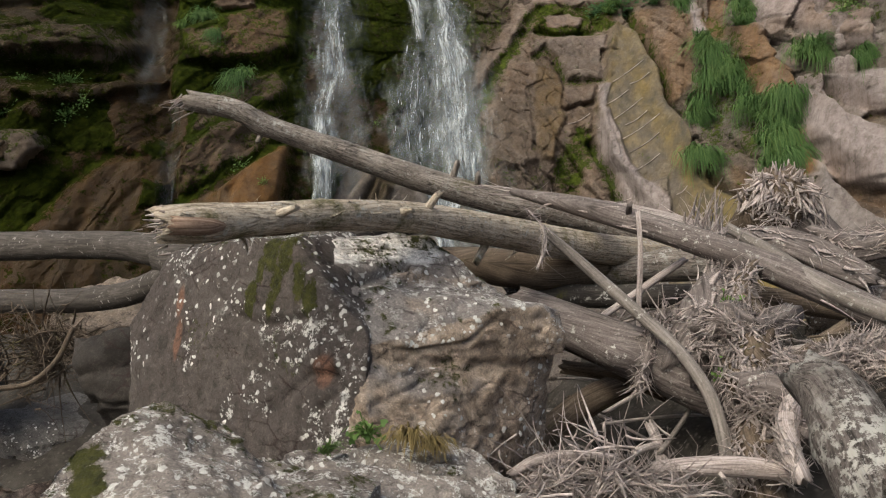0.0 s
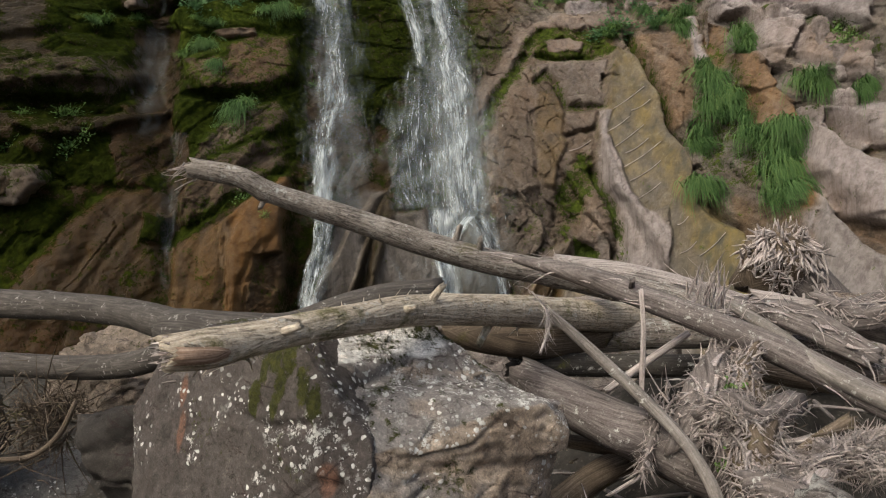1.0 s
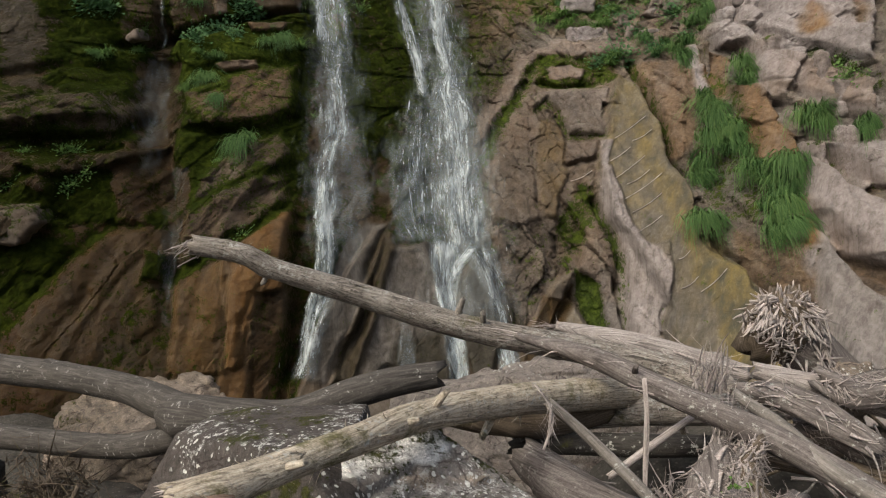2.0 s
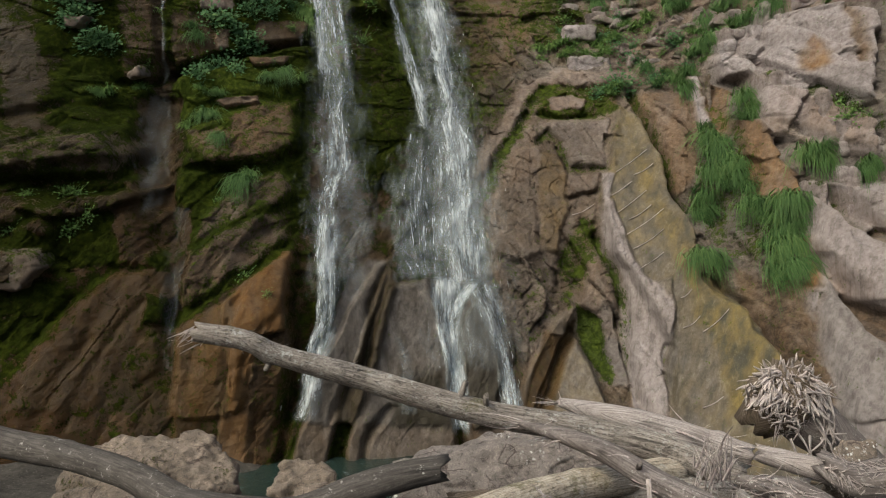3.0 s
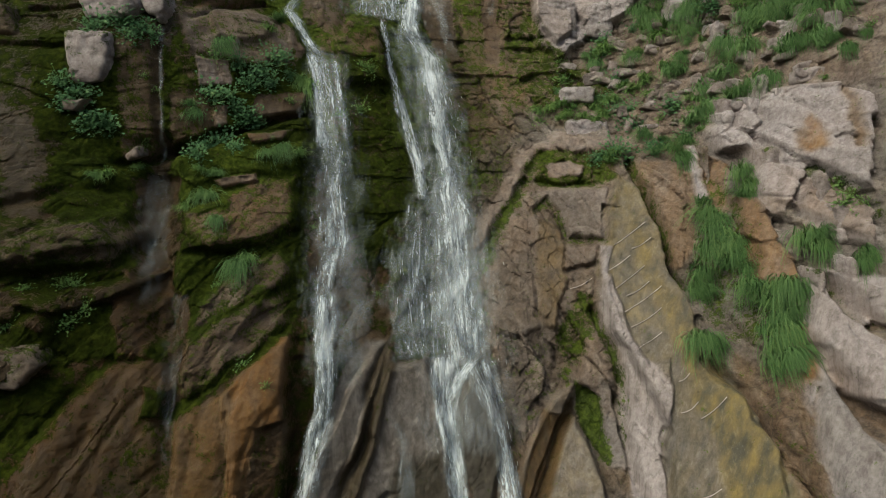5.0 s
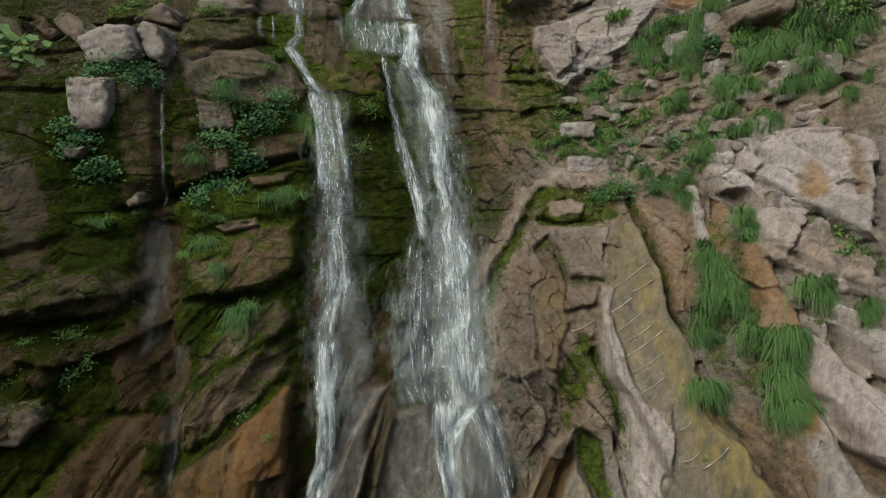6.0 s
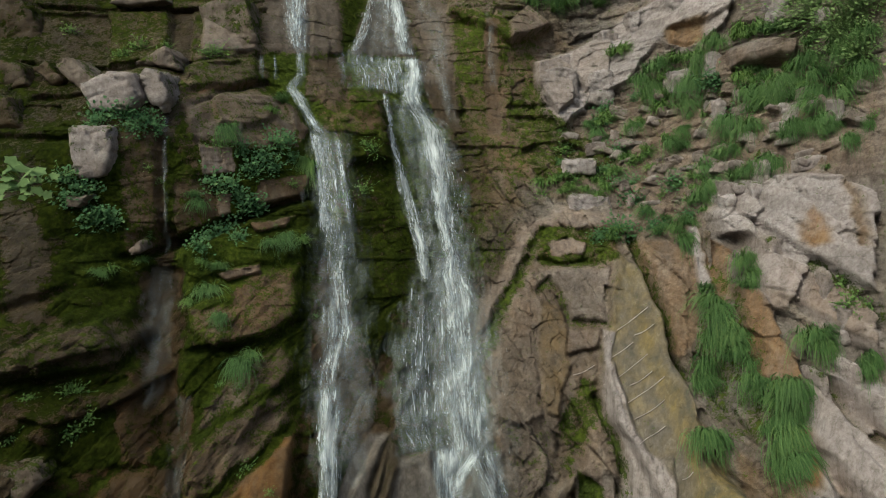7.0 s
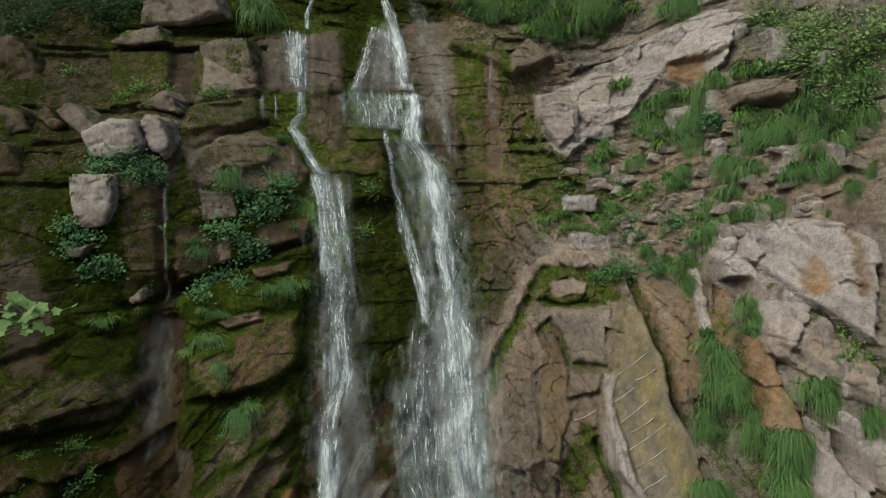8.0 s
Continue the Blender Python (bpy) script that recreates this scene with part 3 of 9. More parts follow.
# mossy strip beside the upper fall
region([(-0.01, 18.59), (2.22, 18.54), (3.35, 17.16), (2.70, 14.06), (2.87, 11.77), (1.78, 10.90), (1.02, 13.02), (0.16, 14.93)], 0.0, 0.4, 0.62, moss=0.45, wet_shade=0.22, pale=0.2, rust=0.5, grey=0.1)
# pale ridge under the top meadow
region([(2.95, 15.53), (4.20, 16.18), (5.25, 16.78), (6.16, 17.48), (7.16, 17.79), (8.20, 18.03), (8.98, 17.30), (8.56, 16.73), (7.66, 16.17), (6.88, 16.35), (5.78, 14.80), (4.86, 14.31), (3.69, 13.25), (2.97, 13.77)], 0.35, 0.1, 0.25, pale=1.0, rust=0.0, moss=0.05, wet_shade=0.0)
region([(6.78, 16.81), (7.70, 17.36), (8.34, 16.94), (8.07, 15.88), (7.51, 15.49), (6.87, 15.84)], 0.35, 0.08, 0.5, pale=0.95, rust=0.05)
region([(7.05, 16.36), (7.32, 16.40), (7.72, 16.28), (7.57, 15.70), (7.27, 15.55), (7.05, 15.83)], -0.18, 0.14, wave=1.0, rust=0.55, pale=0.2)
region([(8.45, 16.97), (9.38, 16.64), (9.78, 15.62), (9.37, 15.50), (8.21, 15.89)], 0.3, 0.08, 0.5, grey=0.8, pale=0.2)
region([(0.19, 18.83), (1.76, 18.32), (2.85, 17.93), (3.67, 17.20), (3.04, 16.73), (2.11, 16.25), (1.46, 16.73), (0.17, 17.41)], 0.45, 0.12, 0.2, pale=0.35, moss=0.4, rust=0.3)
# long ledge with a hollow under it
region([(7.89, 15.03), (8.50, 15.25), (9.27, 14.93), (9.17, 14.55), (8.65, 14.50), (7.97, 14.54)], 0.55, 0.07, 0.5, pale=0.45, grey=0.4)
groove([(8.24, 14.44), (8.77, 14.41), (9.31, 14.43)], 0.16, 0.7)
# the great pale outcrop
region([(6.92, 10.35), (7.52, 11.02), (8.31, 11.27), (9.02, 11.10), (9.36, 10.71), (8.65, 7.98), (8.38, 8.56), (8.03, 8.83), (7.64, 9.43), (7.50, 9.71), (6.96, 9.78)], 0.55, 0.12, 0.35, pale=0.88, moss=0.0, wet_shade=0.0, rust=0.0)
groove([(7.74, 10.94), (7.80, 10.37), (7.65, 10.09), (7.70, 9.56), (8.02, 8.96), (8.37, 8.66), (8.56, 8.15)], 0.07, 0.4)
groove([(9.05, 11.10), (8.93, 10.10), (8.85, 9.50)], 0.06, 0.2, rust=0.4, pale=0.2)
# small round orange spot
region([(8.20, 9.97), (8.38, 10.10), (8.47, 9.85), (8.40, 9.57), (8.23, 9.49), (8.12, 9.65)], 0.04, 0.12, rust=1.0, pale=0.25)
region([(7.53, 9.75), (8.11, 8.90), (8.76, 8.18), (8.51, 7.24), (8.15, 7.44), (7.76, 8.11), (7.31, 8.52)], 0.25, 0.1, 0.2, pale=0.8, rust=0.15)
groove([(8.14, 8.90), (8.47, 8.54), (8.76, 8.06)], 0.1, 0.35, moss=0.6)
# orange plate
region([(6.91, 8.61), (7.20, 8.51), (7.35, 7.71), (7.49, 6.89), (7.47, 6.60), (7.18, 6.39), (6.77, 6.53), (6.74, 6.95), (6.77, 7.86)], 0.4, 0.08, 0.7, rust=0.62, pale=0.1, grey=0.3, moss=0.05)
# gully with grass
region([(6.33, 9.35), (7.01, 8.84), (6.99, 7.15), (6.82, 6.25), (7.44, 6.20), (7.23, 5.37), (6.15, 5.07), (5.77, 5.95), (5.88, 7.72)], -0.25, 0.2, 0.0, grey=0.4, moss=0.42)
# slabs of pink-grey rock low on the sunny side
region([(6.47, 4.88), (7.04, 4.74), (7.02, 3.61), (6.89, 2.40), (6.56, 2.29), (6.27, 3.83)], 0.0, 0.12, 0.1, rust=0.35, grey=0.35, pale=0.1, moss=0.1)
region([(7.49, 6.50), (7.74, 6.58), (7.75, 5.66), (8.01, 5.20), (8.16, 5.13), (7.93, 4.29), (7.62, 4.44), (7.46, 4.59), (7.38, 4.99), (7.30, 5.41), (7.41, 6.06)], 0.35, 0.06, 0.8, wave=0.3, pale=0.8, grey=0.1, moss=0.0, rust=0.05)
region([(7.18, 5.54), (7.35, 5.70), (7.28, 4.98), (6.99, 4.54)], 0.1, 0.06, 0.5, rust=0.8, pale=0.0)
region([(7.83, 6.87), (8.38, 6.66), (8.53, 6.58), (8.29, 5.72), (8.00, 5.73), (7.90, 6.39)], 0.35, 0.07, 0.6, pale=0.85, moss=0.0)
groove([(7.62, 6.76), (7.86, 6.64), (7.94, 6.19), (8.11, 5.70)], 0.09, 0.45, moss=0.3)
region([(6.96, 4.60), (7.13, 4.68), (7.24, 4.97), (7.29, 4.60), (7.42, 4.17), (7.62, 3.70), (7.75, 3.58), (7.23, 1.73), (6.60, 1.46), (6.87, 3.09), (6.94, 3.62)], 0.35, 0.05, 0.88, wave=0.3, pale=0.75, grey=0.35, moss=0.0, rust=0.0)
groove([(7.34, 5.24), (7.51, 4.55), (7.64, 4.18), (7.90, 3.96)], 0.10, 0.55, rust=0.5)
groove([(7.02, 4.54), (6.97, 3.69), (6.92, 3.06), (6.78, 2.22)], 0.07, 0.3)
region([(4.96, 9.62), (5.96, 9.60), (6.43, 9.21), (6.09, 7.38), (5.68, 6.77), (5.44, 6.91), (5.21, 8.22)], 0.1, 0.08, 0.3, rust=0.45, pale=0.2, moss=0.02)
region([(6.42, 9.98), (6.59, 9.95), (6.52, 8.86), (6.43, 8.20), (6.25, 8.41), (6.32, 9.17)], 0.22, 0.05, 0.6, wave=0.3, pale=1.0, grey=0.3, rust=0.0, moss=0.0)
region([(6.58, 9.83), (7.04, 9.42), (6.83, 8.24), (6.45, 8.06)], 0.1, 0.08, 0.4, rust=0.6, pale=0.1)
region([(7.55, 9.65), (7.70, 9.28), (8.11, 8.98), (7.73, 8.38), (7.29, 8.52)], 0.3, 0.05, 0.6, wave=0.3, pale=0.85, moss=0.0)
region([(7.17, 8.51), (7.71, 8.37), (7.47, 7.95), (7.20, 8.11)], 0.3, 0.05, 0.5, pale=0.6, rust=0.2, moss=0.0)
region([(8.08, 8.88), (8.49, 8.55), (8.74, 8.09), (8.47, 7.40), (8.26, 7.66), (7.82, 8.12)], 0.25, 0.06, 0.45, pale=0.6, rust=0.3, moss=0.0)
groove([(8.25, 9.02), (8.54, 8.50), (8.82, 7.97)], 0.1, 0.4, moss=0.7)
# broad ochre slab, smooth
region([(4.60, 9.38), (5.12, 8.85), (5.45, 7.33), (5.54, 6.12), (5.74, 4.82), (6.27, 4.05), (6.55, 3.35), (6.67, 2.78), (6.34, 1.36), (4.41, 0.76), (4.80, 3.38), (4.37, 4.47), (3.92, 5.44), (3.82, 6.64), (4.20, 8.10)], 0.45, 0.07, 0.93, ochre=0.55, grey=0.3, moss=0.0, wet_shade=0.05, rust=0.0)
region([(5.01, 5.24), (5.74, 4.82), (6.27, 4.05), (6.55, 3.35), (6.59, 2.59), (5.55, 2.30), (5.48, 3.51)], 0.0, 0.3, ochre=0.95)
region([(4.96, 4.30), (5.10, 3.66), (4.98, 1.90), (4.75, 0.86), (4.26, 0.74), (4.68, 2.94)], 0.0, 0.2, grey=0.8, ochre=0.1)
groove([(5.01, 9.65), (5.22, 8.71), (5.36, 7.78), (5.46, 6.78), (5.58, 6.38)], 0.10, 0.6, moss=0.7)
groove([(5.60, 4.81), (6.06, 4.39), (6.32, 3.92), (6.58, 3.32), (6.70, 2.73), (6.80, 2.28)], 0.10, 0.5)
# pink strip beside it
region([(3.75, 6.50), (4.05, 6.64), (4.31, 5.22), (4.57, 4.62), (4.92, 4.77), (4.92, 4.08), (4.67, 3.17), (4.54, 1.98), (4.16, 1.81), (4.06, 2.83), (4.05, 4.22), (3.67, 5.19)], 0.2, 0.06, 0.75, wave=0.4, pale=0.72, ochre=0.0, grey=0.0, moss=0.0)
groove([(3.60, 5.69), (4.07, 4.43), (4.13, 3.46), (4.06, 2.37), (4.22, 1.75)], 0.09, 0.4, moss=0.4)
# brown faces beside the fall
region([(0.90, 7.36), (1.73, 8.94), (2.53, 10.25), (3.47, 10.72), (4.83, 10.37), (4.56, 8.90), (4.03, 7.36), (3.73, 5.69), (4.05, 4.18), (2.95, 3.86), (1.80, 2.71), (1.45, 3.43), (1.11, 5.16)], 0.2, 0.25, 0.35, rust=0.28, grey=0.25, pale=0.28, moss=0.16, wet_shade=0.05)
region([(0.75, 7.28), (0.89, 8.10), (1.40, 8.83), (1.82, 9.55), (2.35, 10.27), (3.42, 10.63), (4.75, 10.35), (4.64, 10.03), (3.36, 10.09), (2.71, 10.16), (2.22, 9.56), (1.77, 8.67), (1.35, 7.88), (1.16, 7.43)], 0.10, 0.12, 0.7, wave=0.8, pale=0.38, rust=0.25, grey=0.1, moss=0.0)
groove([(2.69, 9.93), (2.14, 8.97), (1.63, 8.23), (1.24, 7.37), (1.07, 6.79)], 0.19, 0.3, moss=0.7, wet_shade=0.3)
region([(2.57, 10.00), (3.41, 10.11), (4.76, 10.01), (4.57, 9.17), (3.43, 8.95), (2.52, 8.96)], -0.05, 0.1, 0.2, moss=0.68, pale=0.0, rust=0.4)
region([(2.82, 9.58), (3.49, 9.71), (3.80, 9.56), (3.71, 9.29), (2.90, 9.24)], 0.12, 0.06, 0.7, moss=0.05, pale=0.6)
groove([(2.54, 9.14), (3.30, 8.97), (3.91, 9.09)], 0.09, 0.35, moss=0.8)
region([(2.54, 8.73), (3.23, 8.89), (4.33, 8.96), (4.12, 8.18), (4.00, 7.53), (3.12, 7.57), (2.99, 8.25), (2.68, 8.57)], 0.10, 0.06, 0.6, wave=0.8, pale=0.42, grey=0.2, rust=0.15, moss=0.0)
groove([(2.35, 8.23), (2.72, 8.56), (2.99, 8.15), (3.14, 7.56), (4.05, 7.49)], 0.09, 0.3, moss=0.55)
region([(3.12, 7.37), (3.85, 7.39), (3.74, 6.93), (3.05, 6.76)], 0.10, 0.05, 0.55, wave=0.7, pale=0.5, moss=0.0)
region([(3.05, 6.67), (3.77, 6.78), (3.65, 6.07), (3.09, 5.95)], 0.08, 0.05, 0.5, wave=0.7, pale=0.25, grey=0.5, moss=0.05)
groove([(3.09, 6.71), (3.48, 6.82), (3.84, 6.87)], 0.08, 0.28)
region([(2.34, 8.05), (2.92, 7.94), (3.07, 7.37), (2.97, 6.36), (2.67, 5.36), (2.37, 5.42), (2.30, 6.64)], 0.16, 0.08, 0.55, rust=0.45, ochre=0.3, pale=0.1, moss=0.0)
region([(1.14, 6.76), (1.70, 7.15), (2.26, 6.96), (2.21, 5.35), (1.66, 5.16), (1.09, 5.36)], 0.12, 0.10, 0.6, grey=0.45, pale=0.2, rust=0.2, moss=0.05)
region([(1.66, 7.82), (2.36, 8.22), (2.31, 7.00), (1.70, 7.19)], 0.16, 0.08, 0.55, pale=0.35, rust=0.35, moss=0.0)
region([(3.27, 6.22), (3.74, 6.09), (3.58, 5.35), (3.21, 4.62), (2.86, 4.09), (2.58, 4.61), (2.78, 5.30)], -0.08, 0.12, 0.2, moss=0.62, rust=0.4)
groove([(3.55, 5.68), (3.86, 5.03), (4.07, 4.15)], 0.11, 0.3, moss=0.75)
# rough dark face right of the fall's foot
region([(1.39, 5.01), (2.38, 5.33), (2.88, 4.61), (2.72, 3.96), (1.85, 3.01), (1.49, 2.70), (1.33, 3.52)], -0.05, 0.15, 0.0, grey=0.5, wet_shade=0.35, moss=0.22, rust=0.2)
region([(3.40, 5.16), (3.88, 4.16), (3.95, 3.43), (4.06, 2.37), (3.65, 2.40), (3.67, 3.52), (3.21, 4.12)], 0.15, 0.07, 0.6, grey=0.4, pale=0.35, moss=0.0)
region([(2.93, 3.32), (3.29, 2.81), (3.50, 2.02), (3.40, 0.54), (1.84, 0.40), (2.11, 1.79), (2.52, 2.69)], 0.3, 0.06, 0.85, wave=0.3, grey=0.3, ochre=0.35, pale=0.3, rust=0.0, moss=0.0)
region([(2.70, 3.94), (2.96, 4.03), (2.55, 3.03), (2.08, 2.29), (1.62, 1.32), (1.28, 0.38), (1.05, 0.38), (1.43, 2.02), (1.94, 2.89)], 0.25, 0.05, 0.85, wave=0.3, grey=0.3, ochre=0.25, pale=0.3, moss=0.0)
region([(2.95, 3.80), (2.98, 3.26), (2.54, 2.52), (2.18, 1.72), (1.87, 0.30), (1.47, 0.28), (1.78, 1.34), (2.31, 2.42)], -0.22, 0.05, 0.7, wave=0.3, rust=0.7, ochre=0.3, wet_shade=0.75, pale=0.0, moss=0.1)
region([(3.05, 4.11), (3.59, 3.77), (3.76, 2.60), (3.61, 2.37), (3.34, 2.88), (3.01, 3.47)], -0.12, 0.07, 0.2, moss=0.95)
groove([(3.35, 2.81), (3.60, 1.96), (3.57, 1.07)], 0.08, 0.3, wet_shade=0.4)
# smooth dark slabs under the falls
region([(-2.21, 3.93), (-1.61, 5.06), (-1.25, 5.23), (-1.47, 4.07), (-1.96, 2.90), (-2.25, 1.85), (-2.52, 0.56), (-3.14, 0.65), (-2.74, 2.69)], 0.25, 0.08, 0.9, grey=0.5, moss=0.0, wet_shade=0.25, rust=0.2)
region([(-1.22, 4.64), (-0.42, 4.71), (-0.03, 3.63), (0.15, 1.78), (0.25, 0.38), (-2.08, 0.55), (-1.88, 2.26)], 0.35, 0.1, 0.85, grey=0.5, moss=0.0, wet_shade=0.3, rust=0.15)
region([(0.22, 3.74), (0.62, 4.49), (1.06, 3.94), (1.45, 2.33), (1.62, 0.39), (0.48, 0.38)], 0.3, 0.1, 0.8, grey=0.7, moss=0.0, wet_shade=0.45)
groove([(-1.17, 2.10), (-1.56, 1.71), (-1.70, 0.90)], 0.08, 0.3, wet_shade=0.8)
# wet dark strips along the falls
region([(-3.55, 9.12), (-2.93, 9.33), (-2.00, 7.05), (-1.16, 5.71), (-1.25, 4.84), (-2.29, 4.81), (-2.78, 5.30), (-3.22, 7.03)], -0.1, 0.2, 0.4, moss=0.3, wet_shade=0.9, grey=0.5)
region([(-3.29, 5.78), (-2.85, 6.01), (-2.68, 4.40), (-2.83, 3.33), (-3.22, 1.80), (-3.43, 1.83), (-3.13, 3.60)], -0.15, 0.12, 0.3, moss=0.55, wet_shade=0.9)
region([(-3.73, 14.67), (-1.77, 14.94), (-1.50, 12.35), (-1.11, 10.08), (-2.81, 9.94), (-3.41, 12.22)], 0.15, 0.2, 0.1, moss=0.58, wet_shade=0.5)
region([(-3.11, 13.10), (-2.44, 13.52), (-1.85, 13.35), (-1.60, 11.95), (-2.61, 11.74)], 0.5, 0.15, 0.6, moss=0.5, rust=0.35, wet_shade=0.5)
# smooth steep panels low on the shaded side
region([(-8.20, 3.17), (-7.43, 3.73), (-6.94, 4.53), (-6.37, 4.92), (-5.80, 5.00), (-5.88, 4.47), (-6.28, 3.94), (-6.59, 3.22), (-6.88, 2.28), (-7.16, 1.23), (-8.00, 1.32)], 0.08, 0.08, 0.93, wave=0.3, rust=0.95, moss=0.28, wet_shade=1.0, grey=0.15)
region([(-6.32, 3.97), (-5.87, 4.51), (-5.42, 3.73), (-5.65, 3.03), (-6.00, 2.66), (-6.43, 2.03), (-6.69, 1.13), (-7.20, 1.19), (-6.88, 2.25), (-6.63, 3.20)], 0.03, 0.08, 0.93, wave=0.4, rust=0.57, moss=0.28, wet_shade=1.0, grey=0.25)
region([(-6.10, 3.23), (-5.82, 3.68), (-5.52, 3.77), (-5.56, 3.15), (-5.91, 2.86)], 0.06, 0.06, 0.93, rust=0.84, moss=0.28, wet_shade=1.0, grey=0.15)
region([(-5.86, 4.46), (-5.65, 4.57), (-5.40, 4.51), (-5.38, 3.83), (-5.67, 3.80)], 0.05, 0.06, 0.93, rust=0.63, moss=0.28, wet_shade=1.0, grey=0.15)
region([(-5.83, 4.97), (-5.47, 5.07), (-5.11, 4.54), (-5.27, 3.72), (-5.19, 0.91), (-5.99, 1.03), (-5.67, 2.63), (-5.40, 3.52)], -0.05, 0.1, 0.8, rust=0.42, wet_shade=1.0, moss=0.28, grey=0.4)
region([(-5.38, 4.87), (-5.01, 5.61), (-4.53, 5.96), (-4.46, 5.38), (-4.96, 4.55), (-5.22, 4.41)], 0.06, 0.07, 0.93, wave=0.3, rust=0.84, moss=0.28, wet_shade=1.0, grey=0.15)
region([(-5.17, 3.96), (-4.31, 4.84), (-4.13, 4.05), (-4.30, 2.90), (-4.43, 0.87), (-5.12, 0.98), (-5.14, 2.95)], 0.07, 0.06, 0.93, wave=0.3, rust=0.78, ochre=0.25, moss=0.28, wet_shade=1.0, grey=0.0)
region([(-4.18, 3.76), (-3.95, 4.74), (-3.67, 5.37), (-3.37, 5.42), (-3.12, 5.00), (-3.15, 4.40), (-3.46, 4.00), (-3.73, 3.10), (-3.93, 0.84), (-4.50, 0.92), (-4.27, 2.61)], 0.09, 0.05, 0.93, wave=0.3, rust=1.0, moss=0.0, wet_shade=0.40, grey=0.0)
region([(-3.71, 3.28), (-3.49, 3.96), (-3.17, 4.33), (-3.06, 3.42), (-3.37, 2.80), (-3.68, 0.74), (-3.97, 0.79)], 0.03, 0.08, 0.30, rust=0.65, moss=0.15, wet_shade=0.75)
groove([(-3.22, 4.30), (-3.56, 3.88), (-3.74, 3.11), (-3.98, 2.25)], 0.08, 0.11)
groove([(-4.09, 4.66), (-4.24, 4.00), (-4.38, 2.83)], 0.08, 0.08)
groove([(-5.26, 4.22), (-4.72, 4.83), (-4.46, 5.25), (-4.12, 5.57), (-3.57, 6.14)], 0.2, 0.10, moss=0.95, wet_shade=0.80)
groove([(-7.97, 3.20), (-7.53, 3.79), (-7.05, 4.55), (-6.46, 4.99)], 0.14, 0.14, moss=0.75)
groove([(-5.87, 5.01), (-5.90, 4.44), (-6.30, 3.90), (-6.63, 3.18), (-6.95, 2.16)], 0.08, 0.07, wet_shade=1.00)
region([(-3.21, 4.99), (-2.72, 4.84), (-2.77, 3.10), (-3.11, 2.13), (-3.27, 0.59), (-3.48, 0.62), (-3.17, 3.38)], -0.2, 0.07, 0.5, moss=0.45, wet_shade=1.00, grey=0.3)
# mossy ledges above them
region([(-9.06, 7.40), (-7.90, 7.65), (-7.22, 7.85), (-6.83, 7.37), (-7.64, 7.07), (-8.92, 6.91)], 0.35, 0.1, 0.2, pale=0.3, rust=0.35, moss=0.38, wet_shade=0.65)
region([(-8.97, 6.87), (-7.67, 7.03), (-5.97, 7.21), (-6.79, 6.50), (-7.93, 6.29), (-8.80, 6.21)], 0.0, 0.12, 0.3, moss=1.05)
region([(-8.04, 6.18), (-7.38, 6.42), (-6.62, 6.55), (-5.89, 6.76), (-6.56, 6.24), (-7.38, 6.03)], 0.3, 0.08, 0.2, pale=0.25, rust=0.4, moss=0.4, wet_shade=0.70)
region([(-8.75, 5.98), (-6.60, 6.01), (-6.39, 5.10), (-7.46, 5.02), (-7.72, 5.34), (-8.64, 5.47)], 0.05, 0.1, 0.3, moss=1.0)
region([(-8.53, 5.44), (-7.65, 5.37), (-7.37, 5.06), (-7.78, 4.76), (-8.40, 4.76)], 0.35, 0.08, 0.4, pale=0.35, rust=0.4, moss=0.15, wet_shade=0.55)
region([(-8.54, 4.68), (-7.50, 4.81), (-7.04, 4.52), (-7.53, 3.74), (-8.33, 3.37)], -0.1, 0.12, 0.3, moss=0.95, wet_shade=1.00)
region([(-6.73, 6.85), (-6.15, 6.73), (-5.82, 5.06), (-6.38, 5.16)], 0.1, 0.1, 0.4, grey=0.5, wet_shade=1.00, moss=0.25)
region([(-6.18, 6.76), (-5.79, 6.81), (-5.47, 5.04), (-5.80, 4.96)], 0.0, 0.1, 0.4, moss=1.1, wet_shade=1.00)
region([(-5.79, 7.49), (-5.38, 7.19), (-4.67, 6.40), (-5.13, 5.77), (-5.41, 5.05), (-5.75, 6.76)], 0.05, 0.12, 0.3, moss=1.05)
region([(-4.66, 6.50), (-3.61, 6.92), (-3.57, 5.97), (-4.29, 5.99)], 0.15, 0.12, 0.2, pale=0.35, rust=0.4, moss=0.42, wet_shade=0.50)
# brown spotted bulge and the ledges of the shaded side
region([(-5.75, 8.03), (-4.99, 8.46), (-4.25, 8.92), (-3.61, 8.96), (-3.42, 7.89), (-4.06, 7.35), (-5.03, 7.32), (-5.50, 7.57)], 0.35, 0.16, 0.15, rust=0.55, moss=0.44, wet_shade=0.40, pale=0.06)
region([(-5.18, 5.75), (-4.58, 6.81), (-3.75, 7.18), (-3.47, 6.70), (-4.15, 5.56), (-4.55, 4.34), (-5.19, 4.36)], 0.21, 0.14, 0.1, rust=0.3, pale=0.12, moss=0.40, wet_shade=0.45)
region([(-6.29, 9.46), (-5.41, 9.84), (-4.41, 10.23), (-3.35, 10.80), (-3.27, 9.95), (-3.93, 9.16), (-5.06, 8.95), (-5.95, 8.72)], 0.17, 0.15, 0.0, moss=0.97)
groove([(-6.43, 9.51), (-5.54, 9.96), (-4.84, 10.12), (-3.41, 10.74)], 0.10, 0.36)
groove([(-5.53, 7.13), (-4.90, 7.19), (-4.14, 7.30), (-3.49, 7.72)], 0.12, 0.30, moss=0.82)
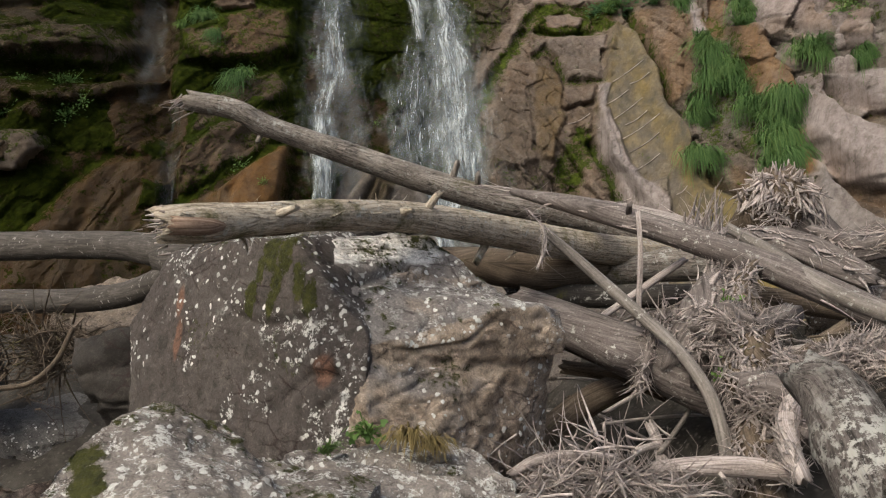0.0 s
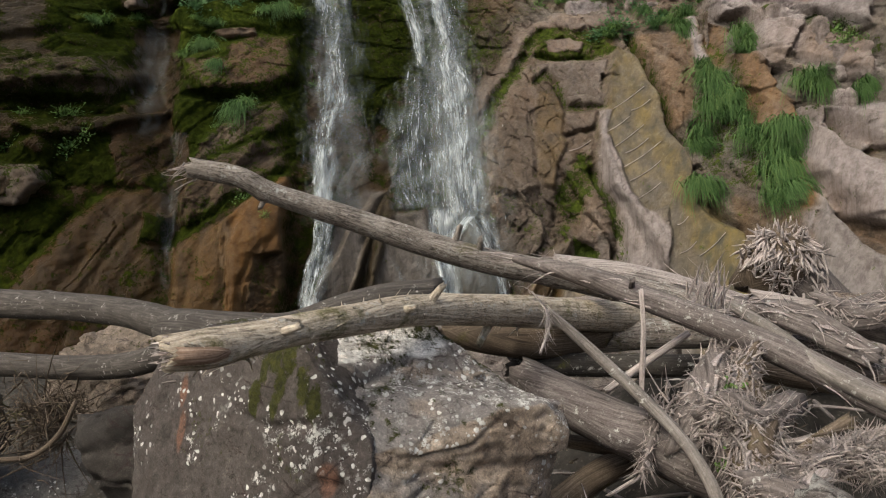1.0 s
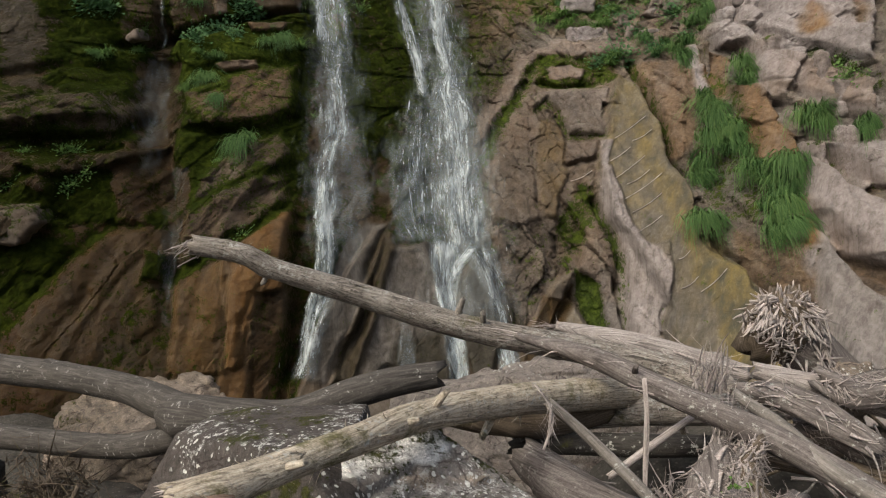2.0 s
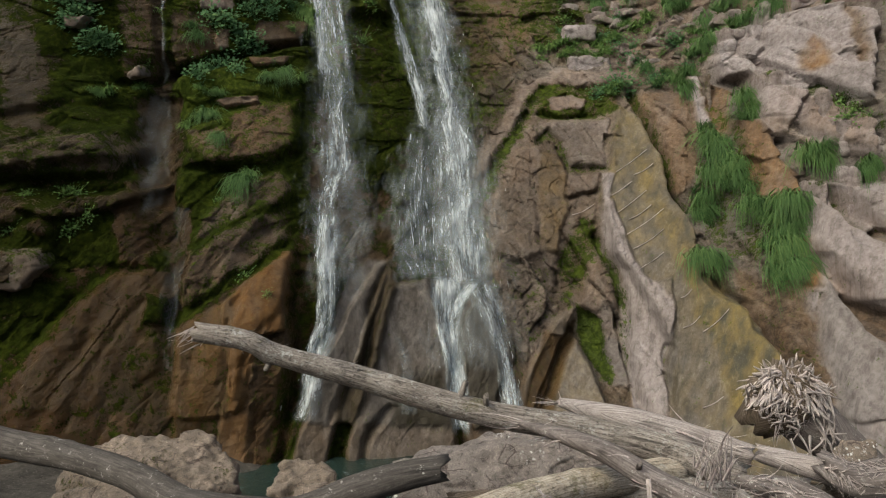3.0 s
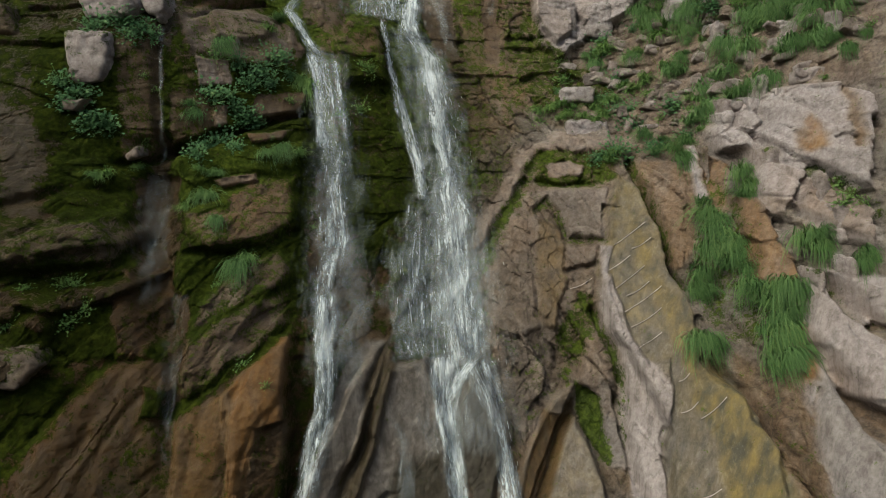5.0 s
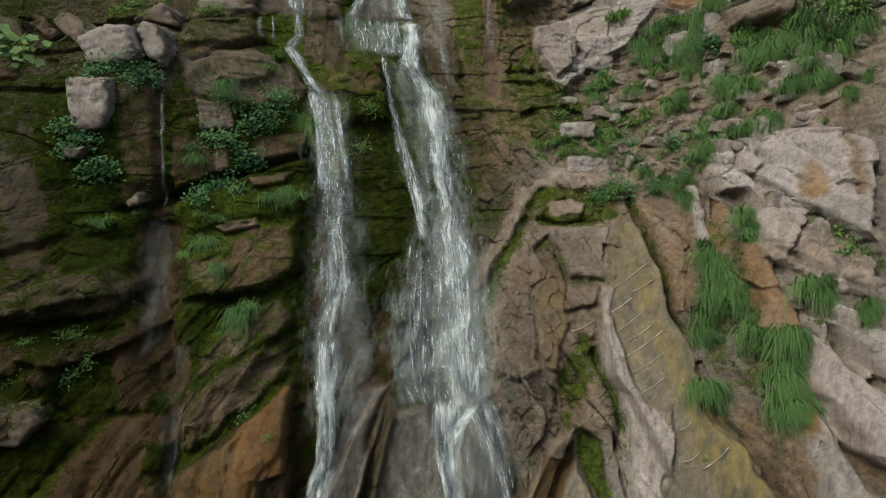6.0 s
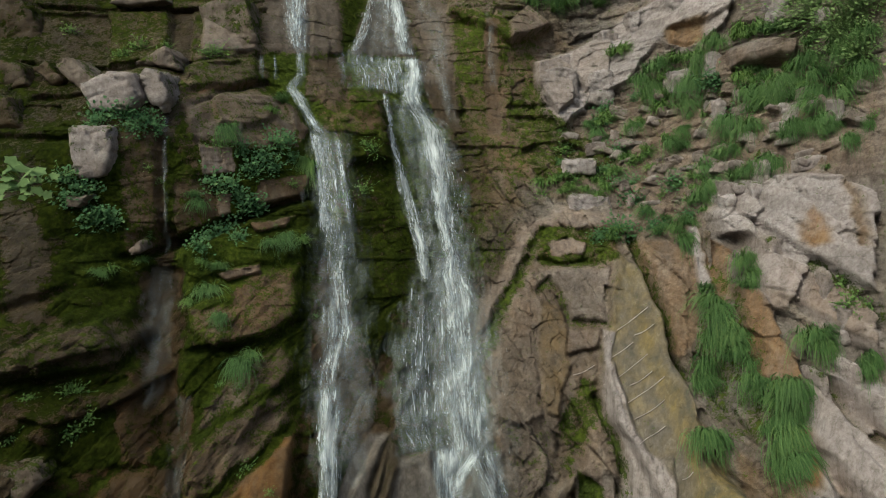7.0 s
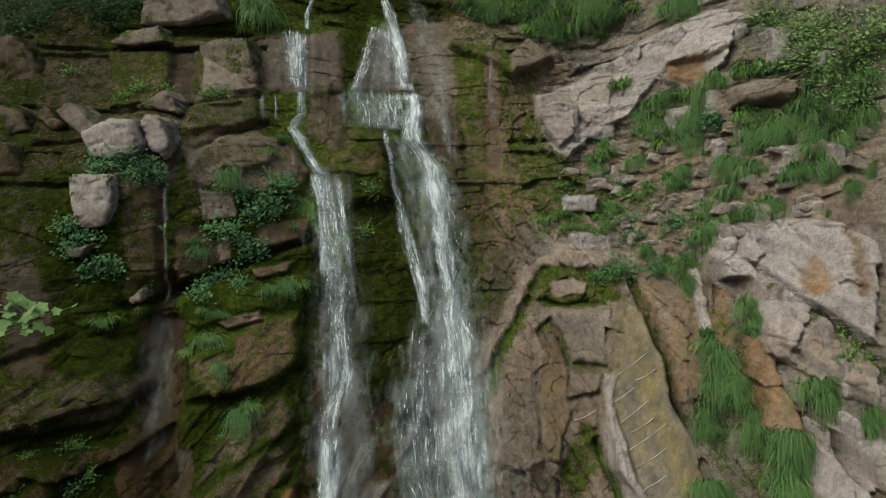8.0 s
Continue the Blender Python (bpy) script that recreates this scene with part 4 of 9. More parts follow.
region([(-8.85, 7.67), (-7.86, 7.90), (-6.96, 8.05), (-6.39, 7.48), (-6.83, 6.90), (-8.09, 6.82), (-8.60, 6.77)], 0.24, 0.16, 0.0, rust=0.2, pale=0.09, moss=0.42)
region([(-8.55, 6.58), (-7.58, 6.20), (-7.56, 5.71), (-8.37, 5.80)], 0.21, 0.15, 0.2, pale=0.18, moss=0.32)
groove([(-8.66, 6.64), (-7.77, 6.66), (-6.72, 6.96), (-6.42, 7.35)], 0.14, 0.30, moss=0.72)
groove([(-9.05, 8.07), (-8.17, 8.44), (-7.14, 8.49)], 0.14, 0.30, moss=0.72)
groove([(-8.19, 5.74), (-7.54, 6.44), (-6.65, 6.65)], 0.12, 0.24, moss=0.72)
region([(-7.03, 9.72), (-6.37, 9.84), (-5.84, 7.99), (-5.51, 5.45), (-6.01, 5.50), (-6.55, 7.37)], -0.3, 0.2, 0.2, wet_shade=1.00, moss=0.32, grey=0.4)
region([(-10.25, 12.03), (-9.49, 12.03), (-8.46, 10.73), (-8.12, 7.89), (-9.02, 7.96)], 0.07, 0.3, 0.4, wet_shade=1.00, moss=0.47, grey=0.3)
# upright faces between level joints high on the shaded side
region([(-14.00, 16.97), (-9.32, 16.21), (-5.46, 17.02), (-4.95, 14.67), (-4.78, 12.60), (-6.27, 11.98), (-9.11, 10.72), (-10.23, 10.71)], 0.0, 0.2, 0.55, wave=0.6, moss=0.46, wet_shade=0.62, rust=0.3, grey=0.25)
for line in ([(-13.48, 16.23), (-10.62, 15.99), (-9.24, 16.03), (-7.32, 16.16), (-5.42, 16.47)], [(-11.72, 13.97), (-9.81, 14.00), (-8.25, 13.96), (-6.74, 14.22)], [(-6.77, 14.29), (-5.21, 14.75)], [(-9.84, 13.01), (-8.35, 13.10), (-7.31, 13.15)], [(-6.27, 12.94), (-5.73, 13.49), (-4.95, 13.98)], [(-10.65, 11.91), (-9.37, 11.86), (-8.50, 11.95)], [(-9.37, 16.64), (-7.60, 16.73), (-5.87, 16.94)]):
    groove(line, 0.09, 0.32, moss=0.4, wet_shade=0.9)
# far-left wall: its shade painted in as extra darkening
region([(-15.83, 19.77), (-10.05, 18.80), (-9.23, 15.84), (-7.85, 12.30), (-8.56, 10.73), (-10.14, 10.47)], 0.0, 0.35, wave=0.8, wet_shade=0.98, moss=0.5)
region([(-5.38, 17.48), (-2.83, 18.31), (0.19, 18.08), (0.14, 12.98), (-1.11, 10.08), (-2.82, 10.09), (-4.34, 12.16)], 0.0, 0.3, wave=0.8, wet_shade=0.22, rust=0.35)
# faces and benches of the upper shaded wall
region([(-10.5, 12.66), (-9.59, 12.68), (-8.24, 7.92), (-8.83, 7.82)], 0.0, 0.25, 0.8, wave=0.8, wet_shade=1.0, grey=0.6, moss=0.18, rust=0.2, pale=0.0)
region([(-10.98, 15.75), (-9.35, 15.87), (-8.7, 14.13), (-10.4, 14.07)], -0.1, 0.07, 0.9, wave=0.3, wet_shade=1.0, moss=0.42, rust=0.3, pale=0.0)
region([(-9.38, 16.05), (-7.89, 16.17), (-7.18, 14.24), (-8.58, 14.12)], 0.18, 0.06, 0.9, wave=0.3, wet_shade=0.8, moss=0.56, rust=0.4, grey=0.1)
# recess: shade is in its colour as well as its depth
region([(-7.84, 16.17), (-7.21, 16.22), (-6.65, 14.28), (-7.17, 14.24)], -0.15, 0.06, 0.8, wave=0.3, wet_shade=1.0, moss=0.25, grey=0.5)
region([(-6.8, 14.95), (-5.86, 14.93), (-4.72, 15.0), (-4.92, 16.32), (-5.9, 16.17), (-5.86, 15.04)], 0.05, 0.1, 0.6, wet_shade=0.75, moss=0.5, rust=0.45, pale=0.1)
region([(-6.63, 14.45), (-5.31, 14.84), (-5.1, 14.02), (-5.8, 13.65), (-6.37, 13.43)], 0.12, 0.08, 0.7, wet_shade=0.7, moss=0.55, rust=0.4)
region([(-6.31, 13.39), (-5.8, 13.69), (-5.18, 13.99), (-5.22, 13.82), (-5.83, 13.5), (-6.27, 13.27)], 0.05, 0.05, 0.2, rust=0.9, moss=0.2, wet_shade=0.3, pale=0.1)
region([(-5.97, 13.27), (-5.03, 13.5), (-4.53, 13.41), (-4.61, 12.74), (-4.95, 12.54), (-5.59, 12.48)], 0.2, 0.08, 0.85, wave=0.4, pale=0.3, wet_shade=0.45, moss=0.12, rust=0.3)
region([(-4.54, 13.49), (-4.17, 13.26), (-3.76, 12.66), (-3.82, 12.2), (-4.12, 12.8)], 0.2, 0.05, 0.7, pale=0.25, rust=0.5, wet_shade=0.5, moss=0.1)
region([(-9.37, 12.28), (-8.57, 12.19), (-8.3, 9.7), (-8.68, 9.56)], 0.05, 0.12, 0.6, moss=0.95, wet_shade=1.0)
region([(-7.48, 12.05), (-6.74, 12.32), (-6.68, 9.41), (-7.28, 9.19), (-7.44, 10.74)], 0.05, 0.1, 0.7, rust=0.5, wet_shade=0.75, moss=0.42, pale=0.1)
region([(-6.82, 12.7), (-6.64, 12.78), (-6.51, 9.52), (-6.7, 9.49)], -0.06, 0.05, 0.6, wet_shade=1.0, grey=0.5, moss=0.15)
region([(-6.47, 12.48), (-6.08, 12.65), (-5.86, 11.23), (-6.09, 10.91), (-6.34, 11.02)], 0.1, 0.1, 0.5, moss=0.62, wet_shade=0.7, rust=0.5)
region([(-5.97, 11.92), (-5.28, 11.89), (-5.23, 11.25), (-5.87, 11.12)], 0.2, 0.05, 0.85, wave=0.3, pale=0.45, wet_shade=0.3, moss=0.05, rust=0.25)
region([(-6.43, 11.0), (-5.68, 11.07), (-5.26, 10.18), (-6.41, 9.67), (-6.39, 10.19)], 0.05, 0.1, 0.75, wet_shade=0.75, moss=0.36, rust=0.35)
region([(-5.52, 10.71), (-5.23, 10.72), (-5.21, 10.23), (-5.43, 10.12)], 0.08, 0.05, 0.7, pale=0.35, wet_shade=0.4, moss=0.05)
region([(-4.68, 11.12), (-3.56, 11.39), (-3.72, 10.69), (-4.57, 10.35), (-4.79, 10.64)], 0.12, 0.06, 0.9, wave=0.3, rust=0.35, wet_shade=0.65, moss=0.12, grey=0.2)
groove([(-7.35, 9.15), (-6.9, 9.29), (-6.51, 9.48), (-5.73, 9.64), (-5.12, 9.89), (-4.84, 10.22), (-4.33, 10.43), (-3.57, 10.75)], 0.1, 0.5, wet_shade=0.9)
region([(-4.7, 9.99), (-3.71, 10.23), (-3.93, 9.96), (-4.62, 9.8)], 0.2, 0.05, 0.6, rust=0.5, pale=0.15, wet_shade=0.4, moss=0.2)
region([(-6.46, 9.36), (-4.67, 9.71), (-3.25, 9.94), (-3.33, 8.94), (-4.58, 9.13), (-4.92, 8.15), (-5.49, 8.07), (-6.25, 8.61)], 0.08, 0.12, 0.1, moss=0.98, wet_shade=0.6)
region([(-5.24, 8.83), (-4.42, 9.04), (-4.34, 8.83), (-5.04, 8.65)], 0.25, 0.05, 0.6, wave=0.3, pale=0.35, rust=0.4, moss=0.05, wet_shade=0.3)
region([(-3.69, 9.62), (-3.2, 9.71), (-3.16, 8.73), (-3.27, 7.3), (-3.59, 7.4), (-3.52, 8.39)], 0.0, 0.12, 0.3, moss=0.88, wet_shade=1.0)
region([(-7.13, 8.9), (-6.04, 8.92), (-6.26, 7.93), (-5.81, 6.29), (-6.28, 6.3), (-6.77, 7.87)], -0.25, 0.15, 0.75, wave=0.8, wet_shade=1.0, grey=0.6, moss=0.16)
region([(-8.34, 8.38), (-7.11, 8.86), (-6.8, 7.87), (-7.88, 7.77)], 0.1, 0.12, 0.2, moss=0.85, wet_shade=0.95)
# broad smooth slabs low on the shaded side
region([(-6.93, 4.11), (-6.46, 4.98), (-5.8, 5.05), (-5.44, 4.52), (-5.78, 3.93), (-6.19, 3.3), (-6.49, 2.41), (-7.77, 2.55), (-7.47, 3.46)], 0.05, 0.1, 0.93, wave=0.4, rust=0.7, wet_shade=1.0, moss=0.2, grey=0.1, ochre=0.15)
region([(-6.53, 2.41), (-6.18, 3.25), (-5.78, 3.88), (-5.38, 4.0), (-5.23, 2.25)], 0.0, 0.1, 0.93, wave=0.4, rust=0.6, wet_shade=1.0, moss=0.34, grey=0.2, ochre=0.3)
region([(-5.23, 2.25), (-5.28, 3.58), (-4.87, 4.06), (-4.33, 4.36), (-4.2, 2.18)], 0.08, 0.07, 0.93, wave=0.4, rust=0.9, ochre=0.2, wet_shade=0.68, moss=0.2, grey=0.0)
region([(-4.2, 2.29), (-4.36, 4.36), (-3.9, 5.0), (-3.43, 5.27), (-3.19, 4.97), (-3.19, 4.43), (-3.22, 3.84), (-3.68, 3.71), (-3.89, 2.92), (-4.05, 2.24)], 0.14, 0.05, 0.93, wave=0.4, rust=1.0, wet_shade=0.52, moss=0.0, grey=0.0)
region([(-3.68, 3.68), (-3.19, 3.8), (-3.21, 3.15), (-3.44, 2.75), (-3.7, 2.2), (-4.0, 2.24), (-3.86, 2.91)], 0.0, 0.06, 0.15, rust=0.6, wet_shade=0.6, moss=0.2, grey=0.2)
region([(-3.29, 5.31), (-2.91, 5.28), (-2.7, 3.85), (-3.0, 2.02), (-3.29, 1.95), (-3.09, 3.51)], -0.2, 0.08, 0.6, moss=0.5, wet_shade=1.0, grey=0.4)
region([(-5.12, 5.27), (-4.62, 5.99), (-3.57, 6.64), (-3.44, 5.61), (-3.83, 5.18), (-4.36, 4.73), (-4.98, 4.42)], 0.15, 0.1, 0.15, rust=0.35, pale=0.15, wet_shade=0.5, moss=0.3)
groove([(-5.1, 5.43), (-4.54, 5.88), (-4.04, 6.16), (-3.53, 6.39)], 0.12, 0.12, moss=0.85, wet_shade=0.9)
groove([(-5.27, 4.0), (-4.74, 4.42), (-4.3, 4.82), (-3.87, 5.07), (-3.48, 5.49)], 0.14, 0.12, moss=0.95, wet_shade=0.9)
groove([(-3.74, 3.72), (-3.92, 3.25), (-4.03, 2.49)], 0.08, 0.14)
groove([(-4.36, 4.42), (-4.23, 3.57), (-4.18, 2.29)], 0.07, 0.08)
region([(-5.87, 4.55), (-5.42, 4.47), (-5.44, 3.99), (-5.83, 4.03)], 0.2, 0.08, 0.4, moss=0.8, wet_shade=1.0)
region([(-5.79, 6.29), (-5.36, 6.29), (-5.12, 4.54), (-5.36, 3.89), (-5.53, 4.53)], -0.1, 0.1, 0.7, wet_shade=1.0, grey=0.5, moss=0.35)
# rock behind and between the falls
region([(-2.88, 12.51), (-1.58, 12.84), (-1.23, 9.65), (-1.32, 8.3), (-2.12, 8.81), (-2.6, 10.32)], 0.0, 0.15, 0.25, moss=0.74, wet_shade=0.9, rust=0.4)
region([(-2.21, 4.71), (-1.76, 5.21), (-1.23, 5.2), (-1.63, 4.31), (-1.63, 3.69), (-2.18, 2.58), (-2.41, 1.91), (-2.78, 1.96), (-2.52, 3.49)], 0.05, 0.06, 0.95, wave=0.3, grey=0.6, wet_shade=0.24, moss=0.0, rust=0.0, pale=0.1)
groove([(-1.26, 5.16), (-1.63, 4.31), (-1.57, 3.69), (-1.81, 2.84), (-2.18, 2.11)], 0.1, 0.22, wet_shade=1.0)
region([(-1.11, 4.71), (-0.29, 4.69), (0.05, 3.47), (0.08, 1.72), (-1.7, 1.85), (-1.49, 3.03)], 0.05, 0.06, 0.95, wave=0.3, grey=0.6, wet_shade=0.24, moss=0.0, rust=0.0, pale=0.1)
region([(0.68, 4.45), (1.01, 3.94), (1.19, 2.57), (0.93, 1.68), (0.64, 1.69), (0.34, 2.81), (0.26, 3.71)], 0.25, 0.08, 0.9, wave=0.3, grey=0.9, wet_shade=0.85, moss=0.0, rust=0.0, pale=0.0)
region([(-1.05, 2.66), (-0.07, 2.87), (0.08, 1.7), (-1.14, 1.79)], 0.0, 0.1, 0.9, grey=0.9, wet_shade=0.95, moss=0.0, rust=0.0)
region([(-1.78, 6.91), (-1.33, 6.78), (-1.17, 5.98), (-1.26, 5.22), (-1.72, 5.48)], -0.05, 0.1, 0.6, wet_shade=1.0, moss=0.4, grey=0.5)
region([(-4.18, 17.22), (-3.4, 17.59), (-3.15, 15.31), (-3.93, 15.07)], 0.1, 0.08, 0.85, wave=0.4, wet_shade=0.6, moss=0.36, rust=0.35, grey=0.2)
region([(-3.41, 18.45), (-2.57, 18.3), (-2.54, 16.72), (-2.64, 15.47), (-3.15, 15.31)], 0.0, 0.12, 0.4, moss=0.9, wet_shade=0.9)
region([(-3.99, 15.01), (-3.09, 15.23), (-2.94, 13.74), (-3.98, 13.7)], 0.05, 0.1, 0.8, wet_shade=0.75, moss=0.25, grey=0.3, rust=0.3)
region([(-1.18, 18.55), (-0.1, 18.41), (0.17, 15.73), (-0.56, 15.59), (-1.04, 16.98)], 0.0, 0.1, 0.75, wave=0.4, wet_shade=0.75, moss=0.05, grey=0.5, rust=0.15)
region([(-0.74, 15.48), (0.16, 15.61), (0.41, 13.18), (-0.2, 13.19), (-0.69, 14.26)], 0.0, 0.1, 0.85, wet_shade=0.85, moss=0.1, grey=0.5)
# sharper slabs and stains of the sunny side
region([(1.14, 7.38), (1.65, 7.66), (3.26, 8.94), (4.05, 8.42), (3.75, 6.36), (3.4, 5.16), (2.86, 3.41), (2.0, 3.36), (1.39, 5.15)], 0.0, 0.3, wave=0.8, wet_shade=0.34, grey=0.35)
region([(3.93, 7.36), (4.19, 7.34), (3.91, 6.37), (4.02, 5.97), (4.09, 5.59), (4.12, 5.21), (4.35, 4.86), (4.68, 4.69), (4.71, 4.31), (4.88, 4.09), (4.83, 3.68), (4.77, 3.27), (4.63, 2.88), (4.51, 2.69), (4.62, 2.46), (4.46, 1.98), (3.96, 1.86), (4.19, 3.44), (4.19, 4.17), (4.1, 4.79), (3.85, 5.43), (3.76, 5.95)], 0.06, 0.035, 0.88, wave=0.25, pale=0.72, ochre=0.0, rust=0.0, grey=0.15, moss=0.0, wet_shade=0.0)
region([(4.11, 5.72), (4.98, 5.24), (5.3, 4.24), (5.41, 3.31), (5.52, 2.32), (4.54, 2.0), (4.98, 3.86), (4.92, 4.31), (4.52, 4.97)], 0.0, 0.1, 0.93, ochre=0.3, grey=0.55, pale=0.0)
region([(4.77, 8.86), (4.9, 7.33), (5.27, 6.24), (5.81, 5.25), (6.1, 4.49), (5.41, 4.36), (5.09, 5.24), (4.85, 6.37), (4.58, 7.34)], 0.0, 0.12, 0.93, ochre=0.75, grey=0.1, pale=0.0)
region([(5.29, 4.12), (6.01, 4.52), (6.12, 3.83), (6.28, 3.26), (6.25, 2.51), (5.52, 2.32), (5.43, 3.31)], 0.0, 0.12, 0.93, ochre=0.95, grey=0.0, pale=0.0)
groove([(5.06, 9.75), (5.25, 9.02), (5.39, 8.23), (5.52, 6.91), (5.62, 6.47)], 0.09, 0.5, moss=0.6)
groove([(5.87, 4.9), (6.2, 4.26), (6.17, 3.84), (6.51, 3.43), (6.45, 3.14), (6.38, 2.68)], 0.09, 0.4)
region([(6.16, 4.99), (6.44, 4.73), (6.96, 4.9), (7.1, 4.56), (6.95, 3.41), (6.82, 2.56), (6.46, 2.57), (6.45, 3.3), (6.23, 3.91)], -0.05, 0.06, 0.0, rust=0.4, grey=0.3, pale=0.05, moss=0.12, ochre=0.0)
region([(7.23, 4.94), (7.41, 4.94), (7.57, 4.34), (7.45, 3.97), (7.8, 3.71), (7.97, 3.62), (7.61, 2.74), (6.85, 2.41), (6.96, 3.43), (7.02, 3.98)], 0.15, 0.04, 0.88, wave=0.25, pale=0.7, grey=0.55, rust=0.0, moss=0.0)
region([(7.0, 4.58), (7.13, 4.64), (7.05, 4.34), (6.95, 4.01), (6.96, 4.3)], 0.25, 0.03, 0.8, wave=0.2, pale=0.85, grey=0.3, rust=0.0)
region([(7.54, 6.51), (7.59, 6.38), (7.91, 5.83), (8.21, 5.45), (8.38, 5.3), (8.17, 4.54), (7.62, 4.5), (7.45, 5.28), (7.33, 5.4), (7.46, 6.05)], 0.2, 0.04, 0.8, wave=0.25, pale=0.8, grey=0.2, rust=0.05, moss=0.0)
region([(8.01, 6.74), (8.36, 6.41), (8.61, 6.31), (8.54, 5.74), (8.05, 5.76), (8.0, 6.27)], 0.2, 0.04, 0.7, wave=0.25, pale=0.8, rust=0.05, moss=0.0)
groove([(7.29, 5.44), (7.45, 4.95), (7.59, 4.45), (7.78, 4.2), (7.95, 4.15)], 0.08, 0.4, rust=0.3)
groove([(7.87, 6.65), (8.0, 6.16), (8.16, 5.68), (8.29, 5.68)], 0.08, 0.4, rust=0.2)
region([(2.29, 3.48), (2.86, 3.38), (2.13, 1.73), (1.62, 1.81), (1.91, 2.61)], -0.08, 0.05, 0.8, wave=0.3, rust=0.6, wet_shade=0.7, pale=0.0, moss=0.15)
# a paler orange patch over the same spot
region([(8.36, 10.33), (8.48, 10.11), (8.38, 9.61), (8.27, 9.62), (8.21, 9.99)], 0.03, 0.05, 0.5, rust=0.8, pale=0.75)
region([(0.18, 17.61), (2.09, 17.35), (2.14, 16.19), (1.61, 14.5), (0.2, 14.82)], 0.05, 0.12, 0.65, moss=0.62, rust=0.5, wet_shade=0.35, pale=0.1)
region([(1.26, 17.08), (1.68, 17.09), (1.69, 13.04), (1.26, 13.03)], 0.0, 0.08, 0.8, wet_shade=0.6, moss=0.05, rust=0.45, grey=0.3)
region([(0.43, 14.54), (1.25, 14.77), (1.27, 12.48), (0.66, 12.63)], 0.0, 0.12, 0.8, wet_shade=0.5, moss=0.45, ochre=0.4)
region([(2.11, 17.05), (2.8, 17.92), (3.74, 17.29), (2.87, 16.69), (2.14, 16.19)], 0.35, 0.05, 0.6, wave=0.3, pale=0.4, moss=0.25, rust=0.3)
region([(2.91, 15.64), (3.64, 15.79), (4.12, 15.5), (4.03, 14.25), (3.52, 13.78), (2.94, 14.77)], 0.35, 0.06, 0.75, wave=0.3, pale=0.75, grey=0.2, rust=0.15, moss=0.0)
region([(4.27, 16.22), (5.55, 16.57), (5.19, 14.99), (4.55, 14.62), (4.09, 15.05)], 0.2, 0.06, 0.6, wave=0.3, pale=0.75, rust=0.1, moss=0.0)
region([(1.98, 14.32), (2.85, 14.96), (3.44, 13.61), (5.21, 12.51), (5.02, 11.37), (2.69, 11.56), (2.05, 13.05)], 0.0, 0.15, 0.1, moss=0.6, wet_shade=0.15, rust=0.4)
region([(6.83, 16.38), (7.54, 16.21), (7.63, 15.56), (7.18, 15.53), (6.81, 15.84)], -0.1, 0.06, 0.6, rust=0.6, pale=0.1)
# moss colour darkened for the deepest shade, and the step between the wet slabs
region([(-8.84, 6.86), (-6.55, 6.88), (-5.97, 5.39), (-6.48, 4.99), (-7.51, 3.6), (-8.22, 3.13)], 0.0, 0.35, wave=0.8, wet_shade=1.0)
# the far left is darkened once more as shade
region([(-15.98, 19.46), (-11.78, 17.0), (-9.34, 11.92), (-8.93, 10.35), (-10.33, 10.35)], 0.0, 0.3, wave=0.9, wet_shade=1.0, moss=0.62, rust=0.2, pale=0.0)
region([(-1.71, 3.76), (-1.27, 5.19), (-1.09, 4.7), (-1.46, 3.04), (-1.92, 1.84), (-2.28, 1.9)], 0.22, 0.06, 0.85, wave=0.3, wet_shade=0.9, grey=0.6, rust=0.1, moss=0.1)
# ledges behind the head of the falls
region([(-5.55, 16.98), (-4.12, 17.29), (-3.33, 17.54), (-3.25, 16.26), (-3.23, 15.3), (-4.07, 15.05), (-5.07, 14.94), (-5.39, 16.29)], 0.05, 0.22, 0.75, wave=0.35, grey=0.4, pale=0.25, wet_shade=0.5, moss=0.12, rust=0.15)
region([(-2.57, 17.74), (-1.3, 17.98), (-1.0, 15.59), (-2.93, 15.31)], 0.04, 0.20, 0.85, wave=0.35, grey=0.6, pale=0.15, wet_shade=0.5, moss=0.1, rust=0.1)
region([(-1.49, 18.38), (0.06, 18.63), (0.27, 15.68), (0.03, 14.7), (-0.7, 14.64), (-1.01, 16.33)], 0.03, 0.28, 0.75, wave=0.4, grey=0.35, pale=0.3, wet_shade=0.4, moss=0.15, rust=0.2)
region([(-3.98, 14.29), (-3.24, 14.5), (-2.92, 14.13), (-2.92, 13.54), (-3.91, 13.46)], 0.08, 0.2, 0.7, wave=0.35, grey=0.25, pale=0.15, wet_shade=0.5, moss=0.3, rust=0.3)
region([(-6.53, 12.93), (-6.1, 13.37), (-5.22, 13.62), (-4.47, 13.54), (-4.02, 13.06), (-3.9, 12.1), (-5.0, 11.89), (-5.94, 11.94)], 0.22, 0.16, 0.7, wave=0.35, pale=0.35, grey=0.1, wet_shade=0.4, moss=0.32, rust=0.3)
region([(-6.47, 14.56), (-5.35, 14.83), (-5.13, 14.0), (-5.89, 13.56), (-6.56, 13.38), (-6.58, 14.12)], 0.16, 0.14, 0.6, wave=0.35, pale=0.15, grey=0.1, wet_shade=0.55, moss=0.48, rust=0.3)
region([(-6.95, 16.27), (-5.59, 16.45), (-5.25, 14.95), (-6.48, 14.62)], 0.2, 0.08, 0.88, wave=0.3, pale=0.55, grey=0.1, wet_shade=0.35, moss=0.1, rust=0.25)
